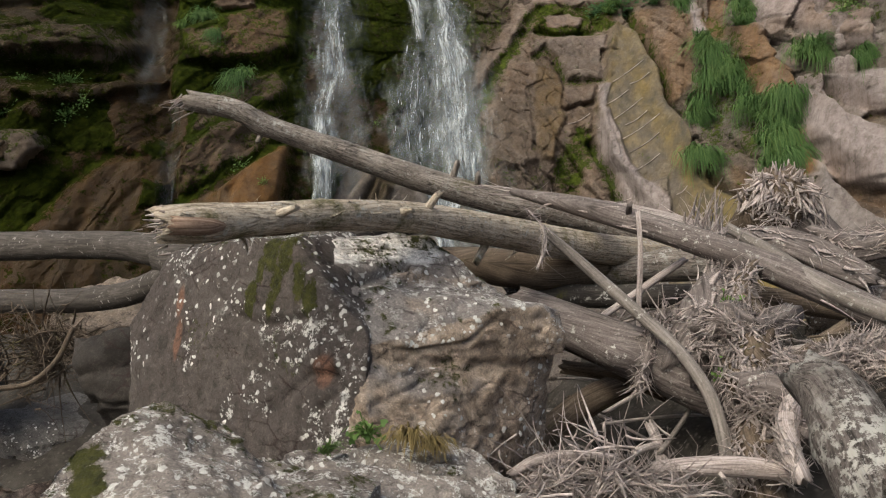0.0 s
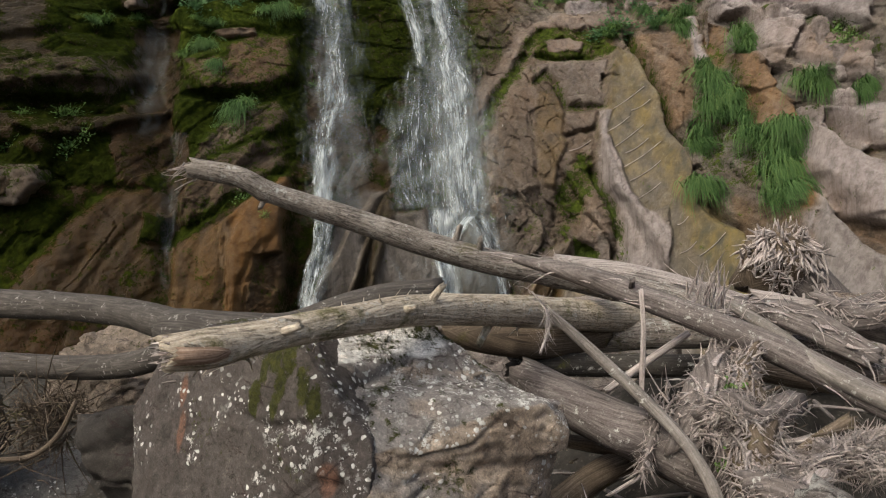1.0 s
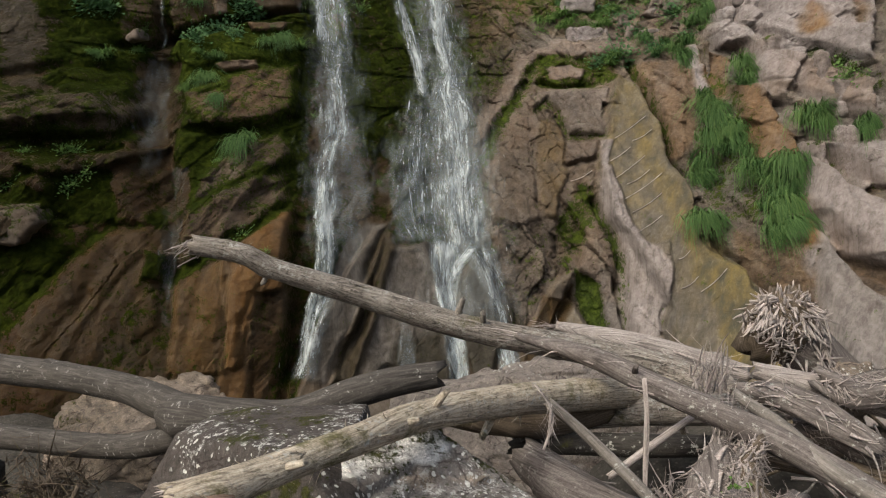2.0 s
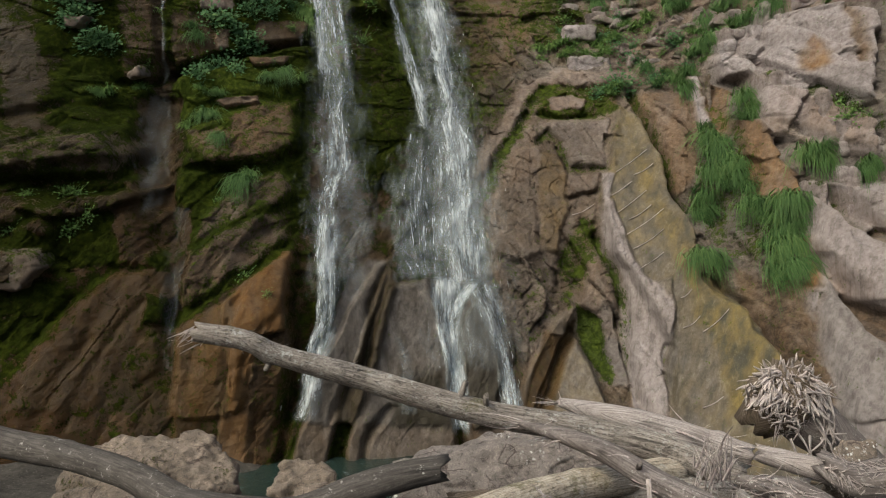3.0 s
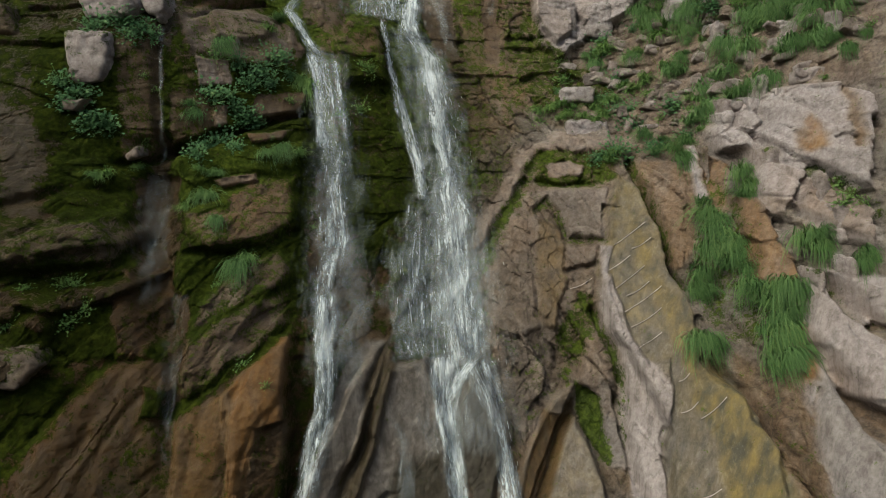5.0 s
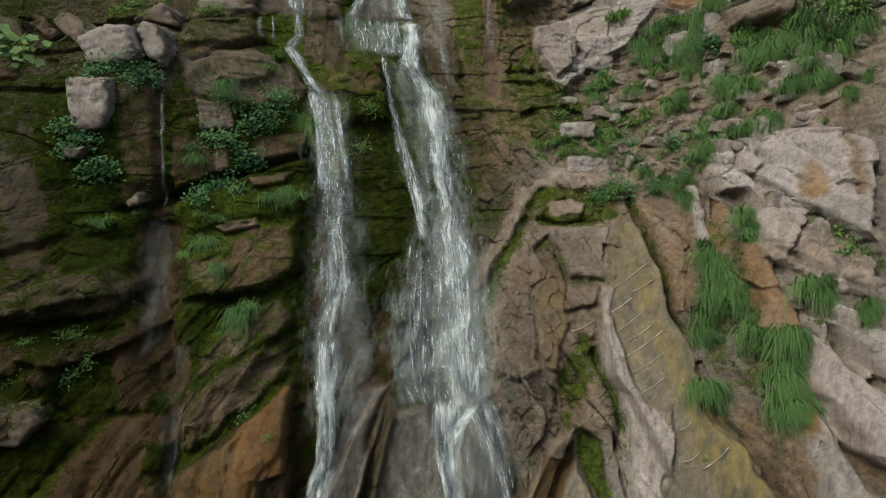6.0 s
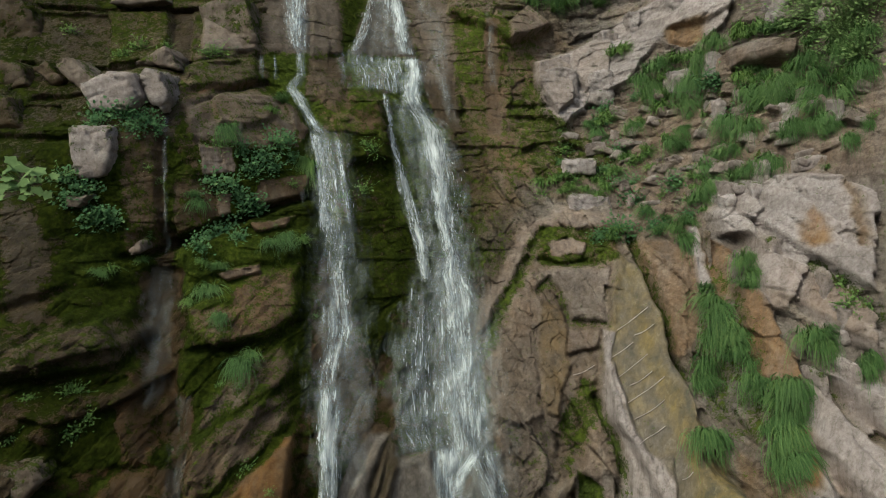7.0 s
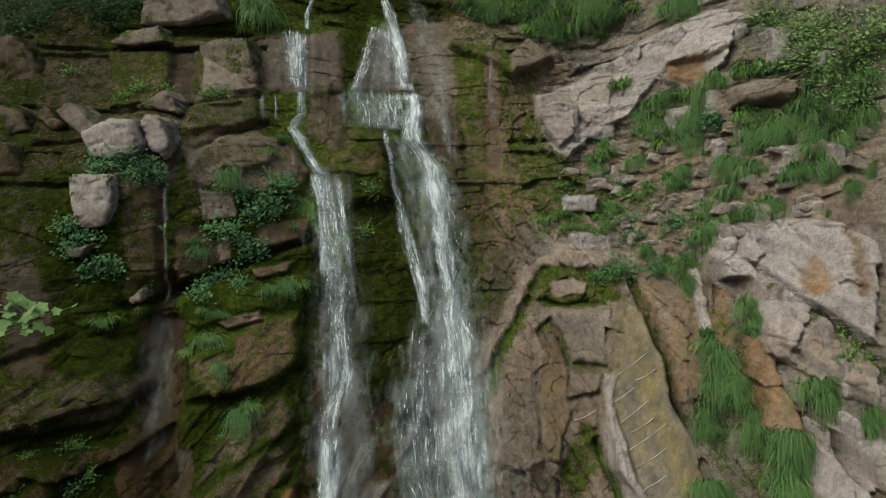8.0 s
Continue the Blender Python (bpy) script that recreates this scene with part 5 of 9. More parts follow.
# relief: pieces lie level high up and steeply below, leaning with the bedding of each side
WL = LEFT * (1 - ramp(7.0, 9.5, GZ))
WR = (1 - LEFT) * (1 - ramp(11.0, 13.5, GZ))
relief, PIECE, BAND = 0, 0, 0
FX, FZ = 0.7 * GX + 0.3 * WX, 0.7 * GZ + 0.3 * WZ
for weight, turned, seed in ((1 - WL - WR, 0.06, 41), (WL, 0.95, 43), (WR, -1.02, 47)):
    c, s = math.cos(turned), math.sin(turned)
    a, b = FX * c + FZ * s, -FX * s + FZ * c
    layer = fbm2(a * 0.4, b, 0.4, 4, seed + 9, 0.65)
    BAND = BAND + weight * layer
    piece = 0.045 * layer
    for long, tall, amp, cut in ((2.6, 1.05, 0.38, 0.09), (0.95, 0.42, 0.20, 0.05), (0.36, 0.19, 0.07, 0.014)):
        joint, who, tip = cells(a / long, b / tall, seed, 0.65)
        piece = piece + amp * (0.75 * (who - 0.5) + 2.1 * tip) - cut * (1 - ramp(0.0, 0.035, joint))
        seed += 5
        if long == 0.95:
            PIECE = PIECE + weight * who
    relief = relief + weight * piece
FLAT = np.maximum(FLAT, 0.45 * LEFT * HIGH)
DEPTH -= relief * (1 - FLAT) * (1 - 0.3 * LEFT)
DEPTH -= (0.18 * fbm2(GX, GZ, 2.6, 3, 61) + 0.045 * fbm2(GX, GZ, 0.45, 4, 67, 0.62)) * (1 - 0.75 * FLAT)
DEPTH -= 0.018 * fbm2(GX, GZ, 0.22, 3, 71)
PIG["moss"] += (1 - FLAT) * 0.30 * ramp(0.02, 0.14, np.gradient(DEPTH, axis=0) - 0.03) * (0.35 + 0.65 * LEFT)


def wall_at(x, z):
    """How far off the finished wall stands at (x, z)."""
    i = np.clip(np.searchsorted(XS, x) - 1, 0, len(XS) - 2)
    j = np.clip(np.searchsorted(ZS, z) - 1, 0, len(ZS) - 2)
    fx, fz = np.clip((x - XS[i]) / (XS[i + 1] - XS[i]), 0, 1), np.clip((z - ZS[j]) / (ZS[j + 1] - ZS[j]), 0, 1)
    low = DEPTH[j, i] * (1 - fx) + DEPTH[j, i + 1] * fx
    return low * (1 - fz) + (DEPTH[j + 1, i] * (1 - fx) + DEPTH[j + 1, i + 1] * fx) * fz


rows_n, cols_n = GX.shape
index = np.arange(rows_n * cols_n).reshape(rows_n, cols_n)
quads = np.stack([index[:-1, :-1], index[:-1, 1:], index[1:, 1:], index[1:, :-1]], -1).reshape(-1, 4)
cliff_mesh = bpy.data.meshes.new("cliff")
cliff_mesh.vertices.add(GX.size)
cliff_mesh.vertices.foreach_set("co", np.stack([GX, DEPTH, GZ], -1).astype(np.float32).ravel())
cliff_mesh.loops.add(quads.size)
cliff_mesh.loops.foreach_set("vertex_index", quads.astype(np.int32).ravel())
cliff_mesh.polygons.add(len(quads))
cliff_mesh.polygons.foreach_set("loop_start", np.arange(0, quads.size, 4, dtype=np.int32))
steep = np.hypot(np.diff(DEPTH, axis=1)[:-1] / np.diff(XS)[None, :], np.diff(DEPTH, axis=0)[:, :-1] / np.diff(ZS)[:, None]) > 1.3
cliff_mesh.polygons.foreach_set("use_smooth", steep.ravel())
cliff_mesh.update(calc_edges=True)
cliff_mesh.materials.append(CLIFF)
PIG["band"] = BAND * (1 - 0.6 * FLAT)
PIG["smooth"] = FLAT
PIG["piece"] = PIECE * (1 - FLAT) + 0.7 * FLAT
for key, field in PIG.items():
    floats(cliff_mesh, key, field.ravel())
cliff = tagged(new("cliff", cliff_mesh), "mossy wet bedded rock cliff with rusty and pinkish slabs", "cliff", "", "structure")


# ---- stones ----
def hull_into(bm, points):
    vs = [bm.verts.new(p) for p in points]
    made = bmesh.ops.convex_hull(bm, input=vs)
    for v in [g for g in made["geom_interior"] + made["geom_unused"] if isinstance(g, bmesh.types.BMVert)]:
        if v.is_valid:
            bm.verts.remove(v)


def stone_mesh(name, hulls, voxel, material, seed, rough=0.06, lumps=0.10, lichen=1.0, mossy=(), wear=2, split_by=0.05, raw=False, browned=(), stained=(), whitened=(), crusted=(), chips=0.0, cuts=(), pigment=None):
    """Worn rock: blocky bodies grown together, then weathered."""
    bm = bmesh.new()
    for points in hulls:
        hull_into(bm, points)
    me = bpy.data.meshes.new(name)
    bm.to_mesh(me)
    bm.free()
    ob = bpy.data.objects.new(name, me)
    scene.collection.objects.link(ob)
    mod = ob.modifiers.new("grow", "REMESH")
    mod.mode, mod.voxel_size = "VOXEL", voxel
    soft = ob.modifiers.new("wear", "SMOOTH")
    soft.factor, soft.iterations = 0.5, wear
    done = bpy.data.meshes.new_from_object(ob.evaluated_get(bpy.context.evaluated_depsgraph_get()))
    bpy.data.objects.remove(ob)
    n = len(done.vertices)
    co, no = np.empty(n * 3, np.float32), np.empty(n * 3, np.float32)
    done.vertices.foreach_get("co", co)
    done.vertex_normals.foreach_get("vector", no)
    co, no = co.reshape(-1, 3).astype(float), no.reshape(-1, 3).astype(float)
    bedded = co + 0.12 * np.stack([fbm3(co, 0.5, 3, seed + k) for k in range(3)], -1)
    split = np.abs(noise3(bedded * np.array([1.2, 1.2, 4.5]), seed + 7))
    push = lumps * fbm3(co, 0.75, 4, seed) + rough * fbm3(co, 0.16, 4, seed + 3) - split_by * (1 - ramp(0.0, 0.10, split))
    for line, wide, deep in cuts:
        d = np.full(n, 9.0)
        for a, b in zip(np.array(line)[:-1], np.array(line)[1:]):
            k = np.clip((co - a) @ (b - a) / ((b - a) @ (b - a)), 0, 1)
            d = np.minimum(d, np.linalg.norm(bedded * 0.25 + co * 0.75 - a - k[:, None] * (b - a), axis=1))
        push = push - deep * np.exp(-((d / wide) ** 2))
    if chips:
        bent = co + 0.02 * np.stack([fbm3(co, 0.3, 2, seed + 40 + k) for k in range(3)], -1)
        push = push + chips * facets(bent * np.array([1.0, 1.0, 1.4]), 0.34, seed + 60) + 0.5 * chips * facets(bent * np.array([1.0, 1.0, 1.6]), 0.11, seed + 80)
    co = co + no * push[:, None]
    done.vertices.foreach_set("co", co.astype(np.float32).ravel())
    done.polygons.foreach_set("use_smooth", [True] * len(done.polygons))
    done.materials.clear()
    done.materials.append(material)
    crust = lichen * (0.55 + 0.75 * no[:, 2]) + 0.42 * fbm3(co, 0.6, 3, seed + 9)
    for (x, y, z, r) in crusted:
        crust = np.maximum(crust, 1.1 * np.exp(-((np.linalg.norm(co - (x, y, z), axis=1) / (1.35 * r)) ** 2)) + 0.2 * fbm3(co, 0.3, 2, seed + 9))
    floats(done, "lichen", np.clip(crust, 0, 1))
    green = np.clip(no[:, 2] * 0.4, 0, 1) + 0.35 * fbm3(co, 0.5, 3, seed + 13)
    for (x, y, z, r) in mossy:
        d = np.linalg.norm((co - (x, y, z)) * np.array([1.0, 1.0, 0.45]), axis=1)
        green = np.maximum(green, 1.25 * np.exp(-((d / r) ** 2)))
    for key, spots in (("brown", browned), ("stain", stained), ("white", whitened)):
        field = np.zeros(n)
        for (x, y, z, r, tall) in spots:
            d = np.linalg.norm((co - (x, y, z)) * np.array([1.0, 0.6, 1.0 / tall]), axis=1)
            field = np.maximum(field, 1 - ramp(0.75, 1.15, d / r + 0.25 * fbm3(co, 0.25, 3, seed + 17)))
        if raw and key == "brown":
            field = np.clip((1 - ramp(0.42, 0.72, no[:, 2] + 0.25 * fbm3(co, 0.2, 3, seed + 23))) * 0.95, 0, 1)
        floats(done, key, field)
    if pigment:
        green = pigment["moss"] + 0.35 * no[:, 2] + 0.3 * fbm3(co, 0.5, 3, seed + 13)
        for key in ("pale", "grey", "rust", "ochre", "wet_shade"):
            floats(done, key, np.clip(pigment.get(key, 0) + 0.3 * pigment.get(key, 0) * fbm3(co, 0.4, 3, seed + 19), 0, 1))
        floats(done, "band", fbm3(co * np.array([0.25, 0.25, 1.0]), 0.3, 3, seed + 29))
        floats(done, "smooth", np.full(n, pigment.get("smooth", 0.35)))
        floats(done, "piece", np.full(n, random.Random(seed).uniform(0.3, 0.8)))
    floats(done, "moss", green)
    done.update()
    return done


def lump_points(centre, size, seed, count=16):
    rng = random.Random(seed)
    out = []
    for k in range(count):
        v = Vector((rng.gauss(0, 1), rng.gauss(0, 1), rng.gauss(0, 1))).normalized()
        v = Vector(tuple(math.copysign(abs(c) ** 0.7, c) for c in v))
        out.append(tuple(c + s * k2 for c, s, k2 in zip(centre, size, v)))
    return out




# ---- blocks that stand out of the wall ----
def outcrop(poly, out, pigment, seed, label="", deep=0.7, rough=0.02, lumps=0.03, lean=0.0, chips=0.05):
    """A squarish block set in the wall; its front stands out metres before the wall."""
    rng = random.Random(seed)
    cx, cz = sum(p[0] for p in poly) / len(poly), sum(p[1] for p in poly) / len(poly)
    y = float(rock_wall(np.array(cx), np.array(cz)))
    points = []
    for x, z in poly:
        points.append((x, y - out + lean * (z - cz) + rng.uniform(-0.08, 0.08), z))
        points.append((x + 0.1 * (x - cx), y + deep, z + 0.15))
        points.append((cx + 0.8 * (x - cx), y - out - 0.07 + lean * (z - cz), cz + 0.78 * (z - cz)))
    return part("rock", stone_mesh("rock", [points], 0.05, CLIFF, seed, rough=rough, lumps=lumps, wear=0, chips=chips, pigment=pigment), cliff, label)


def span(a, b):
    """An uneven four-sided outline from one corner to the other."""
    (x0, z1), (x1, z0) = a, b
    rng = random.Random(int(1000 * (x0 + 3 * z0)))
    j = lambda s: rng.uniform(-0.08, 0.08) * s
    w, h = x1 - x0, z1 - z0
    return [(x0 + j(w), z0 + j(h)), (x1 + j(w), z0 + j(h)), (x1 + j(w), z1 + j(h)), (x0 + j(w), z1 + j(h)), (x0 + 0.5 * w, z1 + 0.05 * h)]


# far-left blocks get more darkening, as shade
BENCHES = [
    ([(-13.96, 16.31), (-12.79, 16.27), (-11.49, 16.14), (-11.02, 15.79), (-10.34, 14.11), (-12.32, 14.13)], 0.35, {'pale': 0.2, 'wet_shade': 0.9, 'moss': 0.3, 'rust': 0.3, 'smooth': 0.6}),
    ([(-6.94, 16.21), (-6.25, 16.41), (-5.58, 16.4), (-5.3, 15.23), (-5.53, 14.88), (-6.46, 14.68)], 0.3, {'pale': 0.5, 'wet_shade': 0.45, 'moss': 0.32, 'rust': 0.2, 'smooth': 0.6}),
    ([(-8.76, 16.9), (-8.66, 17.61), (-7.88, 17.83), (-6.65, 17.82), (-6.44, 17.23), (-7.51, 16.87)], 0.6, {'pale': 0.55, 'wet_shade': 0.36, 'moss': 0.16, 'rust': 0.2, 'smooth': 0.6}),
    ([(-9.27, 16.19), (-8.89, 16.58), (-8.0, 16.71), (-7.75, 16.26), (-8.66, 16.12)], 0.45, {'pale': 0.55, 'wet_shade': 0.36, 'moss': 0.16, 'rust': 0.2, 'smooth': 0.6}),
    ([(-7.89, 14.07), (-7.53, 14.28), (-7.1, 14.49), (-6.87, 14.26), (-6.7, 13.87)], 0.4, {'pale': 0.55, 'wet_shade': 0.36, 'moss': 0.16, 'rust': 0.2, 'smooth': 0.6}),
    ([(-9.5, 13.83), (-9.3, 14.02), (-9.07, 14.0), (-8.33, 13.3), (-8.91, 13.23)], 0.4, {'pale': 0.55, 'wet_shade': 0.36, 'moss': 0.16, 'rust': 0.2, 'smooth': 0.6}),
    ([(-10.11, 13.78), (-9.74, 13.96), (-9.27, 13.46), (-9.59, 13.37)], 0.3, {'pale': 0.2, 'wet_shade': 0.75, 'moss': 0.3, 'rust': 0.3, 'smooth': 0.6}),
    ([(-8.23, 12.55), (-8.54, 13.19), (-7.86, 13.49), (-7.31, 13.47), (-7.07, 12.9), (-7.29, 12.57)], 0.45, {'pale': 0.85, 'wet_shade': 0.12, 'moss': 0.05, 'rust': 0.1, 'smooth': 0.5}),
    ([(-7.28, 13.47), (-7.12, 13.67), (-6.73, 13.57), (-6.56, 12.96), (-6.71, 12.57), (-7.01, 12.84)], 0.55, {'pale': 0.85, 'wet_shade': 0.12, 'moss': 0.05, 'rust': 0.1, 'smooth': 0.5}),
    ([(-11.46, 12.89), (-10.63, 12.96), (-10.1, 12.88), (-9.77, 12.15), (-11.03, 12.04)], 0.35, {'pale': 0.2, 'wet_shade': 0.9, 'moss': 0.3, 'rust': 0.3, 'smooth': 0.6}),
    ([(-11.12, 13.81), (-10.78, 14.01), (-10.28, 13.81), (-10.08, 13.3), (-10.69, 13.19)], 0.3, {'pale': 0.2, 'wet_shade': 0.75, 'moss': 0.3, 'rust': 0.3, 'smooth': 0.6}),
    ([(-8.44, 12.09), (-7.55, 12.12), (-7.48, 11.53), (-7.66, 10.97), (-8.21, 10.9), (-8.39, 11.47)], 0.3, {'pale': 0.85, 'wet_shade': 0.12, 'moss': 0.05, 'rust': 0.1, 'smooth': 0.5}),
    ([(-8.36, 10.5), (-7.87, 10.57), (-8.08, 10.26), (-8.36, 10.28)], 0.2, {'pale': 0.55, 'wet_shade': 0.36, 'moss': 0.16, 'rust': 0.2, 'smooth': 0.6}),
    ([(-2.94, 13.12), (-2.46, 13.5), (-1.93, 13.54), (-1.69, 12.83), (-1.62, 12.3), (-2.84, 12.22), (-3.0, 12.7)], 0.5, {'moss': 0.5, 'wet_shade': 0.6, 'rust': 0.45, 'smooth': 0.6}),
    ([(-5.59, 12.51), (-5.19, 12.61), (-5.11, 12.06), (-5.39, 11.97)], 0.15, {'pale': 0.55, 'wet_shade': 0.36, 'moss': 0.16, 'rust': 0.2, 'smooth': 0.6}),
    ([(-7.18, 9.33), (-6.92, 9.57), (-6.85, 9.33), (-7.11, 9.21)], 0.15, {'pale': 0.55, 'wet_shade': 0.36, 'moss': 0.16, 'rust': 0.2, 'smooth': 0.6}),
    ([(-8.4, 5.22), (-8.1, 5.36), (-7.63, 5.38), (-7.43, 5.07), (-7.87, 4.64), (-8.53, 4.69)], 0.3, {'pale': 0.4, 'wet_shade': 0.55, 'moss': 0.15, 'rust': 0.2, 'smooth': 0.5}),
]
for k, (poly, out, pigment) in enumerate(BENCHES):
    outcrop(poly, out, pigment, 2000 + k, rough=0.012, lumps=0.02, chips=0.035)
SUNNY = [(7.06, 10.74), (7.34, 9.82), (7.58, 11.07), (7.92, 10.50), (8.10, 11.18), (8.38, 10.76), (6.10, 17.32), (6.43, 16.16), (5.23, 16.84), (5.80, 15.70), (3.00, 15.28), (4.26, 13.90), (4.57, 15.20), (5.45, 14.13), (7.01, 17.55), (7.48, 16.40), (7.48, 15.06), (7.88, 14.35), (7.46, 13.59), (7.78, 12.92), (8.65, 13.08), (9.00, 12.53), (9.37, 13.00), (9.58, 12.47), (6.62, 14.76), (7.40, 14.04), (7.37, 11.03), (7.61, 10.80), (9.67, 12.30), (9.67, 11.73), (3.52, 12.10), (4.45, 11.65), (3.53, 10.97), (4.68, 10.47), (8.79, 16.54), (9.32, 15.59), (9.60, 15.64), (9.87, 15.19)]
for k in range(0, len(SUNNY), 2):
    outcrop(span(SUNNY[k], SUNNY[k + 1]), 0.28 + 0.08 * (k % 4), {"moss": 0.0, "pale": 0.9, "rust": 0.0}, 2100 + k)
LOWER = [(7.16, 11.09), (7.57, 10.27), (7.86, 11.57), (8.09, 10.77), (7.52, 9.63), (7.94, 8.94), (8.09, 8.91), (8.30, 8.06), (8.17, 8.08), (8.42, 7.31), (7.56, 6.76), (7.67, 5.86), (8.02, 6.98), (8.16, 5.90), (6.56, 9.83), (6.62, 8.86)]
for k in range(0, len(LOWER), 2):
    outcrop(span(LOWER[k], LOWER[k + 1]), 0.30 + 0.08 * (k % 4), {"moss": 0.0 if k < 14 else 0.15, "pale": 0.8 if k < 14 else 0.2, "rust": 0.1}, 2200 + k)

# broken stones lying on the earthy slope
rng = random.Random(91)
slope = [(3.52, 12.90), (5.73, 14.38), (8.02, 14.42), (10.36, 13.71), (9.63, 11.10), (9.11, 11.29), (7.53, 11.12), (6.09, 9.63), (5.02, 10.89)]
made = 0
while made < 90:
    x, z = rng.uniform(3.0, 11.5), rng.uniform(10.5, 16.5)
    if inside(slope, np.array([x]), np.array([z]))[0] < 0.1:
        continue
    w, h = rng.uniform(0.10, 0.42), rng.uniform(0.06, 0.2)
    y = float(wall_at(np.array(x), np.array(z)))
    tilt = rng.uniform(-0.5, 0.3)
    points = []
    for a, b in ((-1, -1), (1, -1), (1.1, 0.9), (-0.9, 1), (0.1, 1.25)):
        px, pz = a * w * rng.uniform(0.7, 1.1), b * h * rng.uniform(0.7, 1.1)
        for dy in (-rng.uniform(0.05, 0.2), 0.2):
            points.append((x + px * math.cos(tilt) - pz * math.sin(tilt), y + dy, z + px * math.sin(tilt) + pz * math.cos(tilt)))
    part("rock", stone_mesh("rock", [points], 0.03, CLIFF, 2400 + made, rough=0.015, lumps=0.02, wear=0, pigment={"moss": rng.uniform(-0.2, 0.2), "pale": rng.uniform(0.3, 0.9), "rust": 0.15}), cliff)
    made += 1


# ---- falling water ----
def fall_sheet(name, path, lift, material, dense, parent, seed, step=0.07):
    """A sheet of water that runs down the wall along path: (x, z, half its width), from the top."""
    path = np.array(path)
    length = np.concatenate([[0], np.cumsum(np.hypot(np.diff(path[:, 0]), np.diff(path[:, 1])))])
    s = np.arange(0, length[-1], step)
    cx, cz, half = (np.interp(s, length, path[:, k]) for k in range(3))
    cx = cx + 0.05 * noise2(s * 0.9, s * 0 + seed, seed)
    half = half * (1.08 + 0.22 * noise2(s * 1.3, s * 0 + 3.3, seed + 1) + 0.12 * noise2(s * 5.1, s * 0 + 1.3, seed + 6))
    n = 17
    w = np.linspace(-1, 1, n)
    x = cx[:, None] + half[:, None] * w[None, :]
    z = cz[:, None] + 0 * w[None, :]
    y = np.minimum.reduce([wall_at(x, z + d) for d in (-0.08, 0.0, 0.12, 0.25)])
    for _ in range(6):
        y[1:-1] = np.minimum(y[1:-1], 0.5 * y[1:-1] + 0.25 * (y[:-2] + y[2:]))
    y = y - lift * (1.15 - w[None, :] ** 2) - 0.03 * noise2(x * 6, z * 0.8, seed + 2)
    index = np.arange(x.size).reshape(x.shape)
    quads = np.stack([index[:-1, :-1], index[1:, :-1], index[1:, 1:], index[:-1, 1:]], -1).reshape(-1, 4)
    me = mesh_of(name, np.stack([x, y, z], -1).reshape(-1, 3), quads, material)
    ends = ramp(-0.05, 0.16, s) * ramp(-0.05, 0.25, length[-1] - s)
    body = dense - 0.20 + 0.16 * noise2(s * 0.7, s * 0 + 8.1, seed + 4)
    floats(me, "depth", (body[:, None] * (1 - 0.9 * np.abs(w[None, :]) ** 2) * ends[:, None]).ravel())
    floats(me, "across", (x - cx[:, None] * 0.9 + seed * 3.7).ravel())
    floats(me, "along", (s[:, None] + 0 * w[None, :] + seed * 7.1).ravel())
    return part("sheet", me, parent)


def fall_strands(path, count, lift, parent, seed, wide=0.07):
    """Bundles of white water that wander down within the sheet."""
    rng = np.random.default_rng(seed)
    path = np.array(path)
    length = np.concatenate([[0], np.cumsum(np.hypot(np.diff(path[:, 0]), np.diff(path[:, 1])))])
    verts, faces, depth, across, along = [], [], [], [], []
    for k in range(count):
        s0, long = rng.uniform(-0.3, length[-1] - 0.3), rng.uniform(0.35, 1.4)
        s = np.arange(max(s0, 0), min(s0 + long, length[-1]), 0.07)
        if len(s) < 5:
            continue
        f = np.linspace(0, 1, len(s))
        w = np.clip(rng.normal(0, 0.38), -0.8, 0.8) + 0.22 * noise2(s * 0.8, s * 0 + k * 3.1, seed)
        cx = np.interp(s, length, path[:, 0]) + np.interp(s, length, path[:, 2]) * w
        cz = np.interp(s, length, path[:, 1])
        half = wide * rng.uniform(0.4, 1.5) * np.sin(math.pi * (0.12 + 0.84 * f)) ** 0.7
        side = np.linspace(-1, 1, 5)
        x = cx[:, None] + half[:, None] * side[None, :]
        z = np.repeat(cz[:, None], 5, 1)
        y = np.minimum.reduce([wall_at(x, z + d) for d in (-0.08, 0.0, 0.12, 0.25)])
        for _ in range(6):
            y[1:-1] = np.minimum(y[1:-1], 0.5 * y[1:-1] + 0.25 * (y[:-2] + y[2:]))
        y = y - lift - rng.uniform(0, 0.07) - 0.04 * (1 - side[None, :] ** 2)
        index = len(verts) + np.arange(x.size).reshape(x.shape)
        verts += np.stack([x, y, z], -1).reshape(-1, 3).tolist()
        faces += np.stack([index[:-1, :-1], index[1:, :-1], index[1:, 1:], index[:-1, 1:]], -1).reshape(-1, 4).tolist()
        depth += ((0.16 + 0.34 * np.sin(math.pi * f)[:, None]) * (1 - 0.9 * side[None, :] ** 2)).ravel().tolist()
        across += (x + k * 1.3).ravel().tolist()
        along += np.repeat(s[:, None] + k * 2.7, 5, 1).ravel().tolist()
    me = mesh_of("strands", verts, faces, WATER_THICK)
    floats(me, "depth", depth)
    floats(me, "across", across)
    floats(me, "along", along)
    return tagged(part("strands", me, parent), "", "", "", "stuff")


